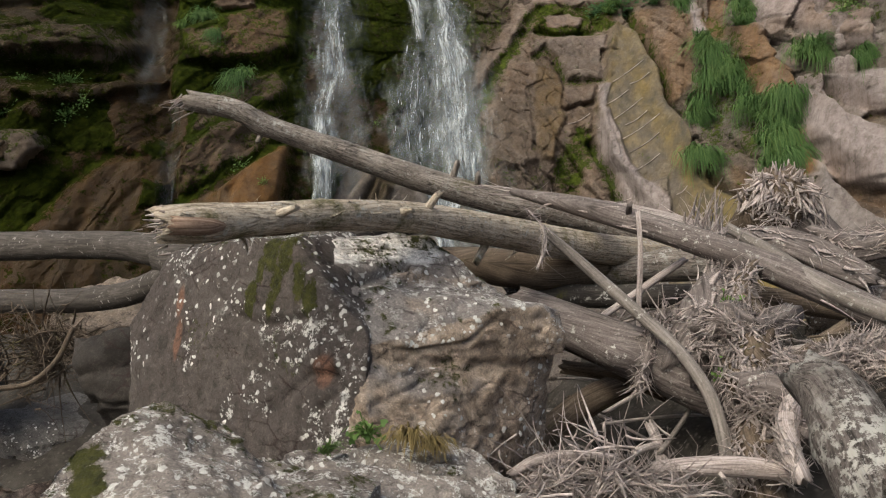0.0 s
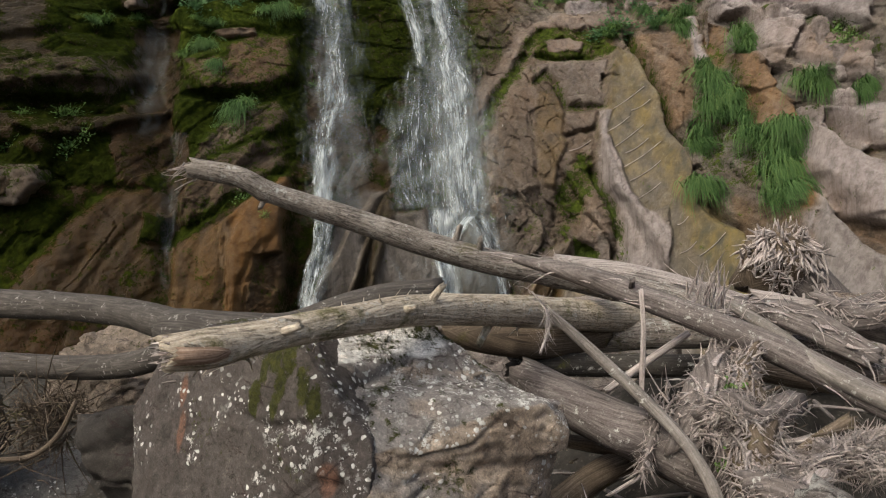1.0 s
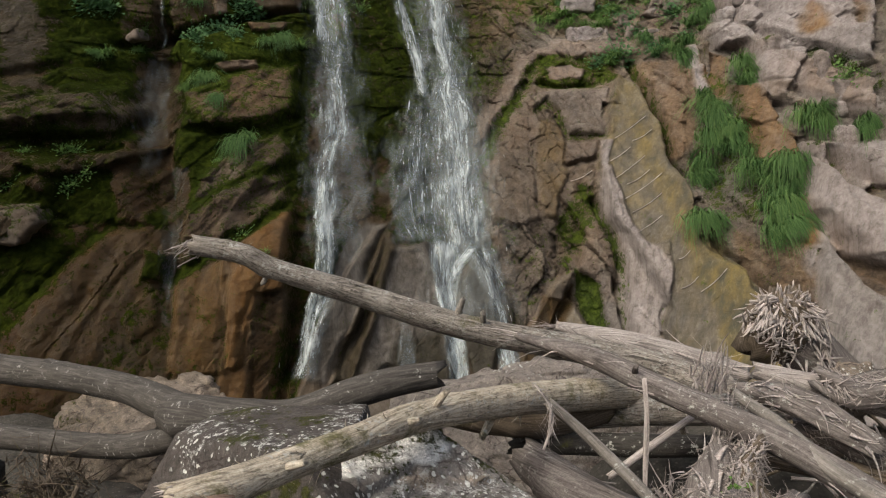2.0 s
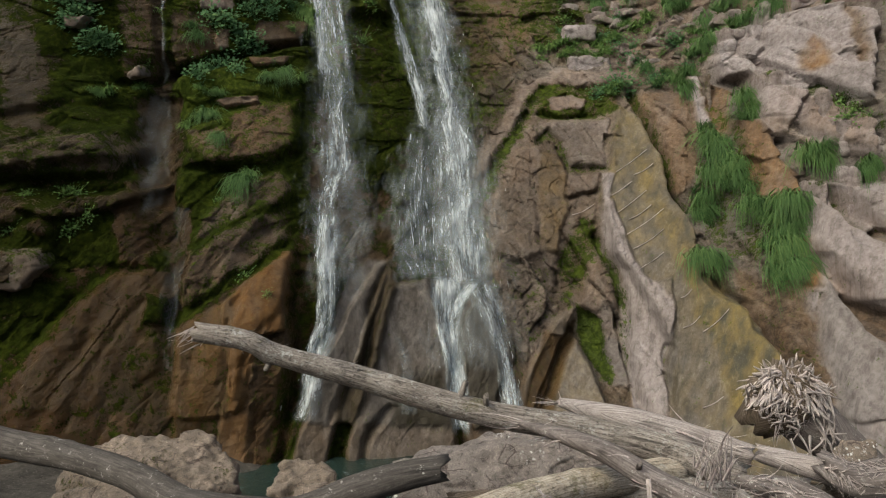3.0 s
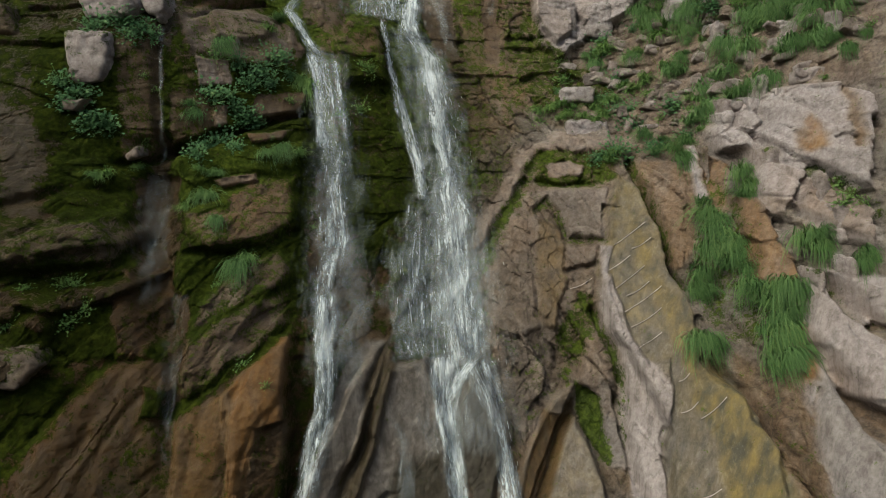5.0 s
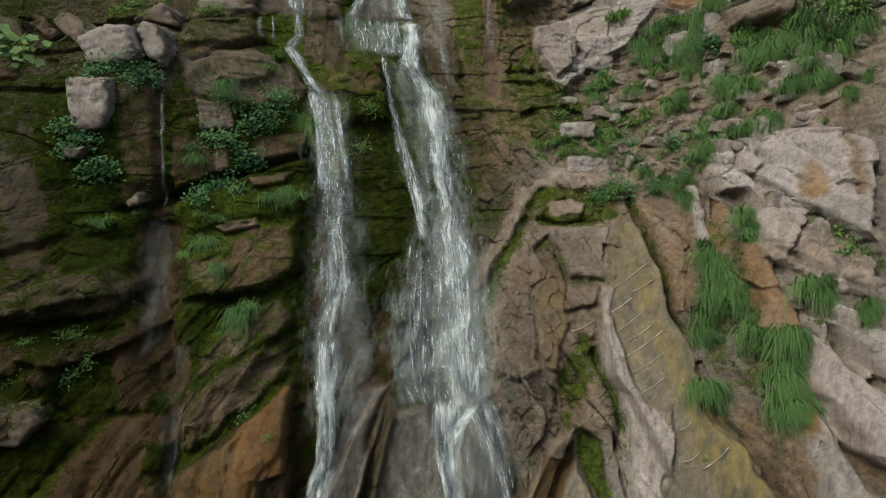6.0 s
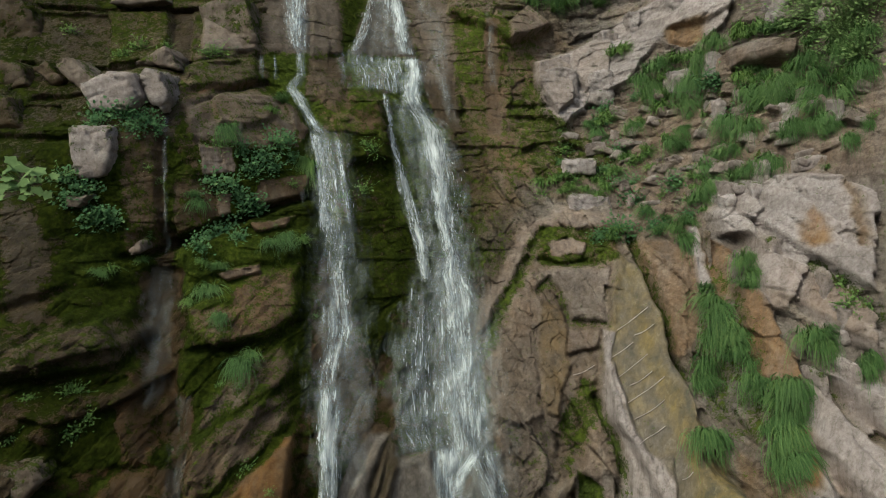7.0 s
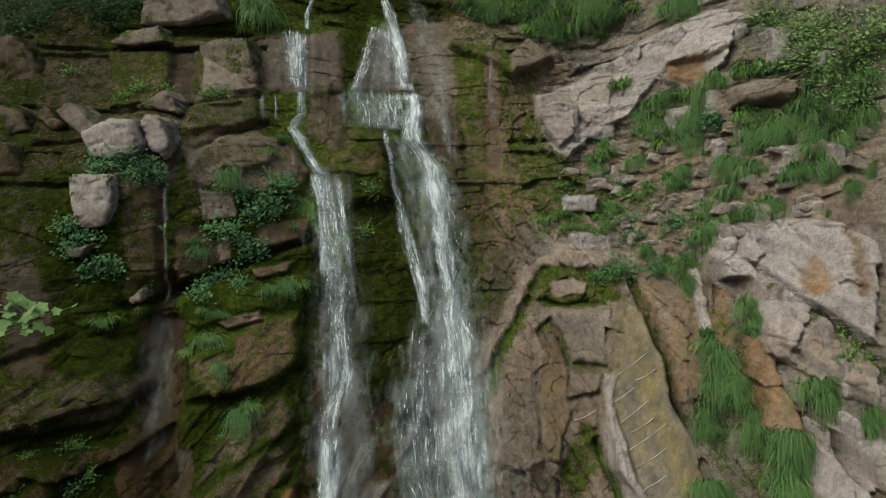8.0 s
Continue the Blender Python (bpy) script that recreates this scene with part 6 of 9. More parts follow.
def fall_threads(path, count, lift, parent, seed):
    """Loose threads and drops that leave the sheet."""
    rng = random.Random(seed)
    path = np.array(path)
    length = np.concatenate([[0], np.cumsum(np.hypot(np.diff(path[:, 0]), np.diff(path[:, 1])))])
    verts, faces = [], []
    for _ in range(count):
        s0, long = rng.uniform(0, length[-1] - 0.3), rng.uniform(0.03, 0.16)
        s = np.linspace(s0, min(s0 + long, length[-1]), 5)
        w = rng.gauss(0, 0.5)
        x = np.interp(s, length, path[:, 0]) + np.interp(s, length, path[:, 2]) * w
        z = np.interp(s, length, path[:, 1])
        y = np.minimum(wall_at(x, z), wall_at(x, z + 0.15)) - lift - rng.uniform(0, 0.12)
        thick = rng.uniform(0.002, 0.0055)
        for k in range(5):
            r = thick * math.sin(math.pi * (k + 0.6) / 5.2)
            for a in range(3):
                verts.append((x[k] + r * math.cos(a * 2.094), y[k] + r * math.sin(a * 2.094), z[k]))
        b = len(verts) - 15
        for k in range(4):
            for a in range(3):
                p, q = b + 3 * k + a, b + 3 * k + (a + 1) % 3
                faces.append((p, q, q + 3, p + 3))
    return tagged(part("drops", mesh_of("drops", verts, faces, WHITE, True), parent), "", "", "", "stuff")


def white_water():
    n = Nodes("water_threads")
    return n.done(n.ramp(n.noise(8, 3), (0.3, (0.5, 0.53, 0.55)), (0.7, (0.8, 0.82, 0.84))), 0.3, None, 0.5)


WHITE = white_water()
BELL_CORE = [(-2.11, 19.17, 0.16), (-1.9, 18.54, 0.21), (-1.73, 17.88, 0.2), (-1.5, 16.91, 0.26), (-1.36, 16.0, 0.24), (-1.27, 15.5, 0.32)]
BELL_FILM = [(-1.97, 18.23, 0.31), (-1.94, 17.61, 0.51), (-1.86, 16.83, 0.62), (-1.81, 15.96, 0.71), (-1.77, 15.44, 0.85)]
BELL_EDGE = [(-2.38, 17.91, 0.14), (-2.5, 16.98, 0.14), (-2.57, 16.31, 0.18), (-2.71, 15.67, 0.21), (-2.77, 15.3, 0.24)]
CURTAIN = [(-1.93, 15.47, 1.22), (-1.88, 15.06, 1.23), (-1.8, 14.61, 1.17), (-1.77, 14.05, 1.12)]
MAIN_TOP = [(-1.09, 15.51, 0.31), (-1.02, 14.84, 0.3), (-1.04, 14.02, 0.34), (-0.91, 13.71, 0.33), (-0.67, 13.36, 0.3), (-0.47, 12.95, 0.34), (-0.36, 12.45, 0.38), (-0.26, 11.73, 0.32), (-0.18, 11.21, 0.28), (-0.1, 10.39, 0.27), (0.01, 9.62, 0.22), (0.12, 9.17, 0.27), (0.1, 8.8, 0.4)]
MAIN_FILM = [(-1.09, 14.02, 0.37), (-0.47, 13.15, 0.55), (-0.2, 12.45, 0.54), (0.08, 11.22, 0.55), (0.14, 10.39, 0.54), (0.17, 9.61, 0.43), (0.17, 8.95, 0.52), (0.11, 8.18, 0.71)]
MAIN_LOW = [(0.15, 9.32, 0.23), (0.11, 8.88, 0.46), (0.09, 8.18, 0.69), (0.15, 8.19, 0.71), (0.25, 7.37, 0.75), (0.23, 6.64, 0.83), (0.25, 5.96, 0.86), (0.32, 5.3, 0.84), (0.42, 4.79, 0.78), (0.51, 4.37, 0.76)]
MAIN_CORE = [(0.14, 9.25, 0.18), (0.08, 8.73, 0.35), (0.21, 8.2, 0.55), (0.32, 7.08, 0.59), (0.35, 5.95, 0.59), (0.39, 5.15, 0.6), (0.48, 4.53, 0.6)]
HANGING = [(-0.6, 8.41, 0.35), (-0.68, 7.65, 0.4), (-0.69, 6.64, 0.42), (-0.66, 5.45, 0.45), (-0.43, 4.7, 0.3)]
SIDE_TOP = [(-1.8, 14.07, 0.1), (-1.73, 13.59, 0.11), (-1.61, 12.84, 0.11), (-1.5, 12.34, 0.11), (-1.31, 11.67, 0.14), (-1.21, 11.18, 0.17), (-1.04, 10.7, 0.24), (-0.88, 10.23, 0.22), (-0.73, 9.62, 0.17), (-0.65, 9.04, 0.15), (-0.55, 8.53, 0.12)]
BETWEEN = [(-1.39, 13.99, 0.33), (-1.14, 12.9, 0.4), (-0.82, 11.7, 0.4), (-0.54, 10.55, 0.28), (-0.34, 9.48, 0.28)]
TOE_LEFT = [(-0.02, 4.8, 0.31), (0.04, 4.19, 0.34), (0.01, 3.73, 0.26), (0.08, 3.28, 0.23), (0.15, 2.84, 0.23), (0.24, 2.4, 0.23), (0.32, 1.86, 0.24), (0.35, 1.54, 0.25)]
TOE_RIGHT = [(0.76, 4.63, 0.45), (0.99, 4.14, 0.3), (1.12, 3.67, 0.25), (1.21, 3.21, 0.21), (1.29, 2.75, 0.22), (1.32, 2.33, 0.25), (1.4, 1.83, 0.25), (1.43, 1.52, 0.24)]
TOE_LINK = [(0.67, 4.69, 0.2), (0.42, 4.42, 0.18), (0.26, 4.11, 0.13), (0.17, 3.81, 0.1)]
LEFT_TOP = [(-4.29, 18.66, 0.08), (-4.41, 18.05, 0.08), (-4.3, 17.29, 0.1)]
LEFT_STEP = [(-4.64, 17.21, 0.43), (-4.54, 16.62, 0.38), (-4.46, 16.19, 0.37), (-4.37, 15.6, 0.27), (-4.22, 15.02, 0.19)]
LEFT_MID = [(-4.23, 15.13, 0.16), (-4.13, 14.56, 0.13), (-4.12, 14.29, 0.13), (-4.23, 14.02, 0.14), (-4.32, 13.63, 0.12)]
LEFT_SLIDE = [(-4.32, 13.92, 0.14), (-4.14, 13.66, 0.15), (-3.76, 13.0, 0.15), (-3.53, 12.67, 0.24), (-3.37, 12.47, 0.37)]
LEFT_LOW = [(-3.33, 12.54, 0.41), (-3.17, 11.75, 0.36), (-3.03, 11.13, 0.39), (-2.89, 10.38, 0.4), (-2.78, 9.66, 0.39), (-2.79, 8.82, 0.32), (-2.72, 8.29, 0.36), (-2.61, 7.75, 0.39), (-2.57, 7.46, 0.34), (-2.63, 6.91, 0.3), (-2.69, 6.38, 0.26), (-2.69, 6.0, 0.25)]
LEFT_EDGE = [(-3.56, 12.61, 0.19), (-3.38, 11.75, 0.17), (-3.28, 11.13, 0.13), (-3.18, 10.38, 0.12), (-3.02, 9.73, 0.15)]
LEFT_RIM = [(-2.98, 12.41, 0.1), (-2.79, 11.44, 0.1), (-2.63, 10.68, 0.11), (-2.52, 9.94, 0.13)]
LEFT_TOE = [(-2.71, 6.25, 0.31), (-2.62, 5.28, 0.26), (-2.51, 4.84, 0.23), (-2.47, 4.39, 0.18), (-2.48, 3.96, 0.2), (-2.55, 3.7, 0.24), (-2.62, 3.29, 0.3), (-2.73, 2.86, 0.3), (-2.82, 2.42, 0.3), (-2.9, 1.94, 0.29)]
LEFT_THIN = [(-5.19, 14.86, 0.08), (-5.08, 14.45, 0.06), (-5.04, 13.99, 0.08)]
LEFT_DRIP = [(-4.85, 14.9, 0.03), (-4.73, 14.43, 0.05), (-4.71, 14.02, 0.08)]
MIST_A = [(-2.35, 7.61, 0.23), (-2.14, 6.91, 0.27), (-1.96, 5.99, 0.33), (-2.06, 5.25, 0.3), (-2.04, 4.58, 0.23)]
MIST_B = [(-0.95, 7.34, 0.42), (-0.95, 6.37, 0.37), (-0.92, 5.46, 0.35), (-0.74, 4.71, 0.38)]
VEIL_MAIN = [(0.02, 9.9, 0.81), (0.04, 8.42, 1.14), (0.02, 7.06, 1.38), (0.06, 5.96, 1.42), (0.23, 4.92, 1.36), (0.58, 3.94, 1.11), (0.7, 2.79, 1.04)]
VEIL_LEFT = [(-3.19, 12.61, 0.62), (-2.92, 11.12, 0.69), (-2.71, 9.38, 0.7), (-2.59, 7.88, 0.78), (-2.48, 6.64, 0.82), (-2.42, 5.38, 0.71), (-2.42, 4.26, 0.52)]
RILL = [(-6.71, 12.52, 0.04), (-6.64, 11.82, 0.06), (-6.6, 11.28, 0.06), (-6.51, 10.49, 0.06), (-6.57, 9.18, 0.07)]
RILL_FAN = [(-6.65, 9.04, 0.19), (-6.61, 8.59, 0.29), (-6.5, 7.9, 0.21), (-6.33, 7.25, 0.29), (-6.13, 6.64, 0.15), (-6.13, 6.06, 0.08)]
RILL_LOW = [(-5.56, 6.29, 0.18), (-5.52, 5.38, 0.16), (-5.38, 4.75, 0.17), (-5.36, 3.9, 0.1), (-5.32, 3.08, 0.13)]
RILL_MID = [(-1.09, 3.63, 0.07), (-0.96, 3.25, 0.09), (-0.83, 2.91, 0.15), (-0.81, 2.48, 0.19), (-0.84, 1.94, 0.18)]
RILL_RIGHT = [(-1.19, 19.34, 0.29), (-0.69, 18.3, 0.39), (-0.46, 17.05, 0.35), (-0.24, 15.72, 0.32), (-0.04, 14.29, 0.19), (0.3, 13.18, 0.16)]
RILL_SLOPE = [(1.37, 17.35, 0.1), (1.44, 16.55, 0.12), (1.5, 15.75, 0.14), (1.52, 14.59, 0.16)]

waterfall = tagged(new("waterfall"), "white double waterfall in threads down a dark rock wall", "waterfall", "", "structure")
for k, (path, lift, mat, dense) in enumerate(
    (
        (BELL_CORE, 0.14, WATER_THICK, 0.80),
        (BELL_FILM, 0.10, WATER_THIN, 0.52),
        (BELL_EDGE, 0.12, WATER_THIN, 0.56),
        (CURTAIN, 0.12, WATER_THIN, 0.62),
        (MAIN_TOP, 0.12, WATER_THICK, 0.82),
        (MAIN_FILM, 0.08, WATER_THIN, 0.50),
        (MAIN_LOW, 0.08, WATER_THIN, 0.54),
        (MAIN_CORE, 0.13, WATER_THICK, 0.66),
        (HANGING, 0.08, WATER_THIN, 0.48),
        (SIDE_TOP, 0.09, WATER_THICK, 0.70),
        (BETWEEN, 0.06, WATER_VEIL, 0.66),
        (TOE_LEFT, 0.10, WATER_THICK, 0.80),
        (TOE_RIGHT, 0.09, WATER_THICK, 0.68),
        (TOE_LINK, 0.12, WATER_THICK, 0.66),
        (LEFT_TOP, 0.08, WATER_THICK, 0.72),
        (LEFT_STEP, 0.10, WATER_THIN, 0.64),
        (LEFT_MID, 0.10, WATER_THICK, 0.66),
        (LEFT_SLIDE, 0.10, WATER_THICK, 0.80),
        (LEFT_LOW, 0.08, WATER_THIN, 0.60),
        (LEFT_EDGE, 0.12, WATER_THICK, 0.68),
        (LEFT_RIM, 0.11, WATER_THIN, 0.60),
        (LEFT_TOE, 0.09, WATER_THICK, 0.68),
        (LEFT_THIN, 0.07, WATER_THIN, 0.60),
        (LEFT_DRIP, 0.07, WATER_THIN, 0.60),
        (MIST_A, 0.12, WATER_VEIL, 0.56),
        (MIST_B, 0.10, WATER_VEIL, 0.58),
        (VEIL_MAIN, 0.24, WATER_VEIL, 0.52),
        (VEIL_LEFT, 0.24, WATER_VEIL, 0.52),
        (RILL, 0.05, WATER_THIN, 0.46),
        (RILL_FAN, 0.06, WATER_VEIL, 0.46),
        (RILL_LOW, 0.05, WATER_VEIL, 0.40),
        (RILL_MID, 0.05, WATER_THIN, 0.52),
        (RILL_RIGHT, 0.05, WATER_THIN, 0.42),
        (RILL_SLOPE, 0.05, WATER_THIN, 0.40),
    )
):
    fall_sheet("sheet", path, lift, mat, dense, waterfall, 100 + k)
for k, (path, count, wide) in enumerate(((BELL_CORE, 22, 0.05), (BELL_EDGE, 16, 0.035), (MAIN_TOP, 60, 0.06), (MAIN_CORE, 60, 0.06), (HANGING, 26, 0.03), (SIDE_TOP, 26, 0.04), (LEFT_STEP, 26, 0.04), (LEFT_SLIDE, 12, 0.05), (LEFT_EDGE, 24, 0.05), (LEFT_RIM, 14, 0.03), (LEFT_LOW, 24, 0.06), (LEFT_TOE, 34, 0.06), (TOE_LEFT, 34, 0.06), (TOE_RIGHT, 26, 0.06), (TOE_LINK, 8, 0.05), (CURTAIN, 40, 0.035))):
    fall_strands(path, count, 0.14, waterfall, 400 + k, wide)
for k, (path, count) in enumerate(((BELL_FILM, 30), (BELL_EDGE, 90), (MAIN_TOP, 80), (MAIN_LOW, 120), (SIDE_TOP, 90), (LEFT_LOW, 100), (LEFT_STEP, 60), (LEFT_TOE, 60), (TOE_LEFT, 50), (TOE_RIGHT, 70), (HANGING, 40), (MAIN_FILM, 60))):
    fall_threads(path, count, 0.17, waterfall, 300 + k)


# ---- stream bed, pool and hillside ----
def sheet_of(name, xs, ys, height, material):
    gx, gy = np.meshgrid(xs, ys)
    gz = height(gx, gy)
    index = np.arange(gx.size).reshape(gx.shape)
    quads = np.stack([index[:-1, :-1], index[:-1, 1:], index[1:, 1:], index[1:, :-1]], -1).reshape(-1, 4)
    return mesh_of(name, np.stack([gx, gy, gz], -1).reshape(-1, 3), quads, material)


def bed(x, y):
    """Height of the stream bed, with the bank of drifted debris on one side and valley sides further off."""
    z = 0.45 + 0.22 * fbm2(x, y, 3.0, 4, 81) + 0.06 * fbm2(x, y, 0.5, 3, 82)
    z = z + 0.95 * ramp(6.5, 9.8, y) - 0.95 * ramp(10.2, 11.8, y) * ramp(4, -1, np.abs(x + 0.5) - 1.5)
    z = z + 1.45 * ramp(0.4, 2.6, x) * ramp(3.0, 4.6, y) * ramp(10.5, 8.0, y)
    z = z + 0.25 * ramp(-2.2, -5.0, x) * ramp(7.0, 10.0, y)
    far = np.maximum(np.hypot(x / 1.2, (y - 4) / 1.6) - 22, 0)
    return z + 0.30 * far * ramp(0, 25, far) + 1.2 * ramp(0, 30, far) * fbm2(x, y, 14, 3, 83)


XG = np.concatenate([np.linspace(-400, -14, 60, endpoint=False), np.linspace(-14, 14, 240), np.linspace(14, 400, 61)[1:]])
YG = np.concatenate([np.linspace(-400, -2, 60, endpoint=False), np.linspace(-2, 19, 180), np.linspace(19.2, 27, 10)])
ground = tagged(new("ground", sheet_of("ground", XG, YG, bed, GRAVEL)), "stony stream bed with gravel and mud", "ground", "", "structure")


def hill(x, y):
    return 26.6 + 0.42 * (y - 27) + 1.2 * fbm2(x, y, 9, 4, 85) * ramp(27, 34, y) - 0.05 * np.abs(x)


hill_mesh = sheet_of("hillside", np.linspace(-400, 400, 120), np.concatenate([np.linspace(24.0, 60, 40), np.linspace(65, 400, 30)]), hill, soil_material("grassy_hillside", (0.03, 0.045, 0.015), (0.08, 0.11, 0.035)))
tagged(new("hillside", hill_mesh), "grassy wooded hillside above the cliff", "hillside", "", "structure")
pool_mesh = sheet_of("pool", np.linspace(-4.5, 3.6, 60), np.linspace(10.2, 16.4, 50), lambda x, y: 1.2 + 0.012 * noise2(x * 3, y * 3, 5), POOL)
tagged(new("pool", pool_mesh), "dark green plunge pool with a little foam", "water", "", "structure")


def boulder(label, hulls, material, seed, voxel=0.035, **how):
    return tagged(new("boulder", stone_mesh("boulder", hulls, voxel, material, seed, **how)), label, "boulder", "boulders in the stream bed")


# the large boulder in two grown-together blocks: a dark smooth face and a brown broken one
DARK_FACE = [
    (-2.06, 5.50, 3.08), (-2.36, 5.60, 2.63), (-2.10, 5.20, 2.00), (-1.22, 4.65, 2.07), (-0.58, 4.15, 2.16), (-0.43, 4.20, 2.53), (-0.42, 4.25, 2.69),
    (-0.92, 4.55, 3.27), (-1.27, 4.85, 3.27), (-2.06, 5.60, 3.18), (-0.66, 5.30, 3.32), (-1.75, 6.30, 3.26), (-0.68, 6.20, 3.28),
    (-2.2, 5.2, 0.2), (-0.5, 3.9, 0.2), (-2.0, 6.4, 0.2), (0.0, 6.2, 0.2),
]
BROKEN_FACE = [
    (-0.64, 4.80, 3.06), (-0.69, 5.50, 3.25), (-0.10, 5.60, 3.20), (0.40, 5.50, 2.89), (0.68, 5.05, 2.70), (0.76, 4.98, 2.56), (0.68, 4.95, 2.41),
    (-0.55, 4.38, 2.54), (-0.43, 4.26, 2.55), (0.16, 4.62, 2.57), (-0.55, 4.15, 2.19), (-0.41, 4.08, 2.27), (-0.20, 4.12, 2.14), (0.41, 4.65, 1.89), (0.52, 4.87, 2.24),
    (-0.6, 4.4, 0.3), (0.5, 5.0, 0.3), (0.4, 6.2, 0.3), (-0.6, 6.2, 0.3),
]
BROW = [
    (-0.64, 4.60, 2.99), (-0.43, 4.26, 2.65), (-0.15, 4.36, 2.61), (0.16, 4.50, 2.65), (0.36, 4.65, 2.83), (0.64, 4.80, 2.84), (0.81, 4.85, 2.62), (0.80, 4.86, 2.50), (0.53, 4.75, 2.48),
    (-0.42, 4.30, 2.50), (0.16, 4.55, 2.51), (0.39, 5.40, 2.87), (0.78, 5.10, 2.77), (-0.49, 5.20, 3.05),
]
HUMP = [(-0.97, 4.80, 3.26), (-0.73, 5.20, 3.30), (-0.10, 5.40, 3.29), (0.06, 5.30, 3.16), (-0.31, 4.90, 3.09), (-0.79, 4.60, 3.10), (-0.62, 4.45, 2.80), (0.30, 5.20, 2.97), (0.0, 6.2, 2.4), (-0.8, 6.2, 2.4)]
big = tagged(new("boulder"), "large boulder, dark slaty face and brown broken side, white lichen spots", "boulder", "boulders in the stream bed")
part("slate_block", stone_mesh("slate_block", [DARK_FACE], 0.018, SLATE_ROCK, 500, wear=0, split_by=0.008, rough=0.008, lumps=0.010, chips=0.014, lichen=0.44, crusted=[(*(-1.71, 5.01, 2.5), 0.1), (*(-0.97, 4.5, 2.65), 0.16), (*(-0.74, 4.35, 2.71), 0.14), (*(-0.89, 4.42, 2.53), 0.1), (*(-0.53, 4.26, 2.62), 0.1), (*(-0.54, 4.21, 2.43), 0.1), (*(-0.57, 4.17, 2.25), 0.14), (*(-0.48, 4.39, 2.8), 0.08), (*(-1.17, 4.59, 2.33), 0.1), (*(-1.14, 4.55, 2.2), 0.08), (*(-1.36, 4.71, 2.2), 0.07), (*(-0.73, 4.26, 2.2), 0.12), (*(-1.1, 4.6, 2.75), 0.08), (*(-0.32, 4.45, 2.8), 0.1), (*(-1.53, 4.9, 2.66), 0.04)], stained=[(*(-1.84, 5.14, 2.58), 0.05, 4.0), (*(-1.85, 5.22, 2.81), 0.045, 3.0), (*(-0.69, 4.28, 2.5), 0.075, 1.3)], mossy=[(*(-1.08, 4.66, 3.19), 0.09), (*(-1.15, 4.69, 3.06), 0.06), (*(-1.22, 4.71, 2.92), 0.05), (*(-1.23, 4.7, 2.81), 0.04), (*(-1.03, 4.59, 2.99), 0.06), (*(-1.08, 4.61, 2.85), 0.05), (*(-0.97, 4.58, 3.2), 0.08), (*(-0.87, 4.47, 3.0), 0.07), (*(-0.8, 4.42, 2.9), 0.06)], cuts=[([(-1.53, 4.97, 2.9), (-1.32, 4.76, 2.77), (-1.1, 4.6, 2.73), (-0.82, 4.41, 2.77)], 0.03, 0.03), ([(-0.94, 4.43, 2.33), (-0.79, 4.34, 2.46), (-0.63, 4.25, 2.49)], 0.03, 0.035), ([(-0.63, 4.25, 2.49), (-0.59, 4.22, 2.4), (-0.73, 4.27, 2.29)], 0.03, 0.03)]), big, "dark slaty face with round lichen spots")
part("broken_block", stone_mesh("broken_block", [BROKEN_FACE, BROW, HUMP], 0.018, CREST_ROCK, 505, wear=0, split_by=0.016, rough=0.018, lumps=0.010, chips=0.024, lichen=0.52, raw=True, crusted=[(*(-0.31, 4.38, 2.74), 0.06), (*(-0.16, 4.38, 2.67), 0.07), (*(-0.3, 4.68, 2.95), 0.05), (*(-0.23, 4.77, 2.96), 0.05), (*(0.26, 5.17, 2.97), 0.09), (*(0.34, 5.26, 2.9), 0.07), (*(0.21, 4.57, 2.79), 0.07), (*(0.74, 4.83, 2.71), 0.08), (*(-0.24, 4.89, 3.02), 0.05), (*(-0.81, 4.74, 3.24), 0.12), (*(0.06, 4.75, 2.91), 0.05), (*(-0.51, 4.52, 2.89), 0.04), (*(-0.05, 4.45, 2.74), 0.03), (*(-0.41, 4.36, 2.74), 0.04)], whitened=[(*(-0.65, 4.89, 3.2), 0.17, 0.7), (*(-0.48, 5.03, 3.22), 0.17, 0.7), (*(-0.31, 5.13, 3.22), 0.17, 0.7), (*(-0.17, 5.16, 3.18), 0.17, 0.7)], cuts=[([(-0.41, 4.16, 2.38), (-0.27, 4.29, 2.46), (-0.13, 4.4, 2.5), (0.05, 4.5, 2.52)], 0.016, 0.035), ([(-0.39, 4.12, 2.31), (-0.21, 4.28, 2.39), (-0.08, 4.41, 2.46)], 0.016, 0.03), ([(0.05, 4.48, 2.45), (0.34, 4.65, 2.5), (0.57, 4.81, 2.4)], 0.015, 0.02), ([(-0.45, 4.24, 2.64), (-0.15, 4.37, 2.6), (0.16, 4.5, 2.63), (0.34, 4.62, 2.76)], 0.018, 0.035), ([(-0.63, 4.53, 3.0), (-0.45, 4.75, 3.02), (-0.24, 4.95, 3.09)], 0.05, 0.06), ([(-0.22, 4.47, 2.79), (0.06, 4.59, 2.84), (0.32, 4.84, 2.89)], 0.015, 0.015), ([(-0.26, 4.13, 2.07), (-0.08, 4.25, 2.23), (0.23, 4.5, 2.31)], 0.02, 0.02)]), big, "brown broken side under a grey lichened top")
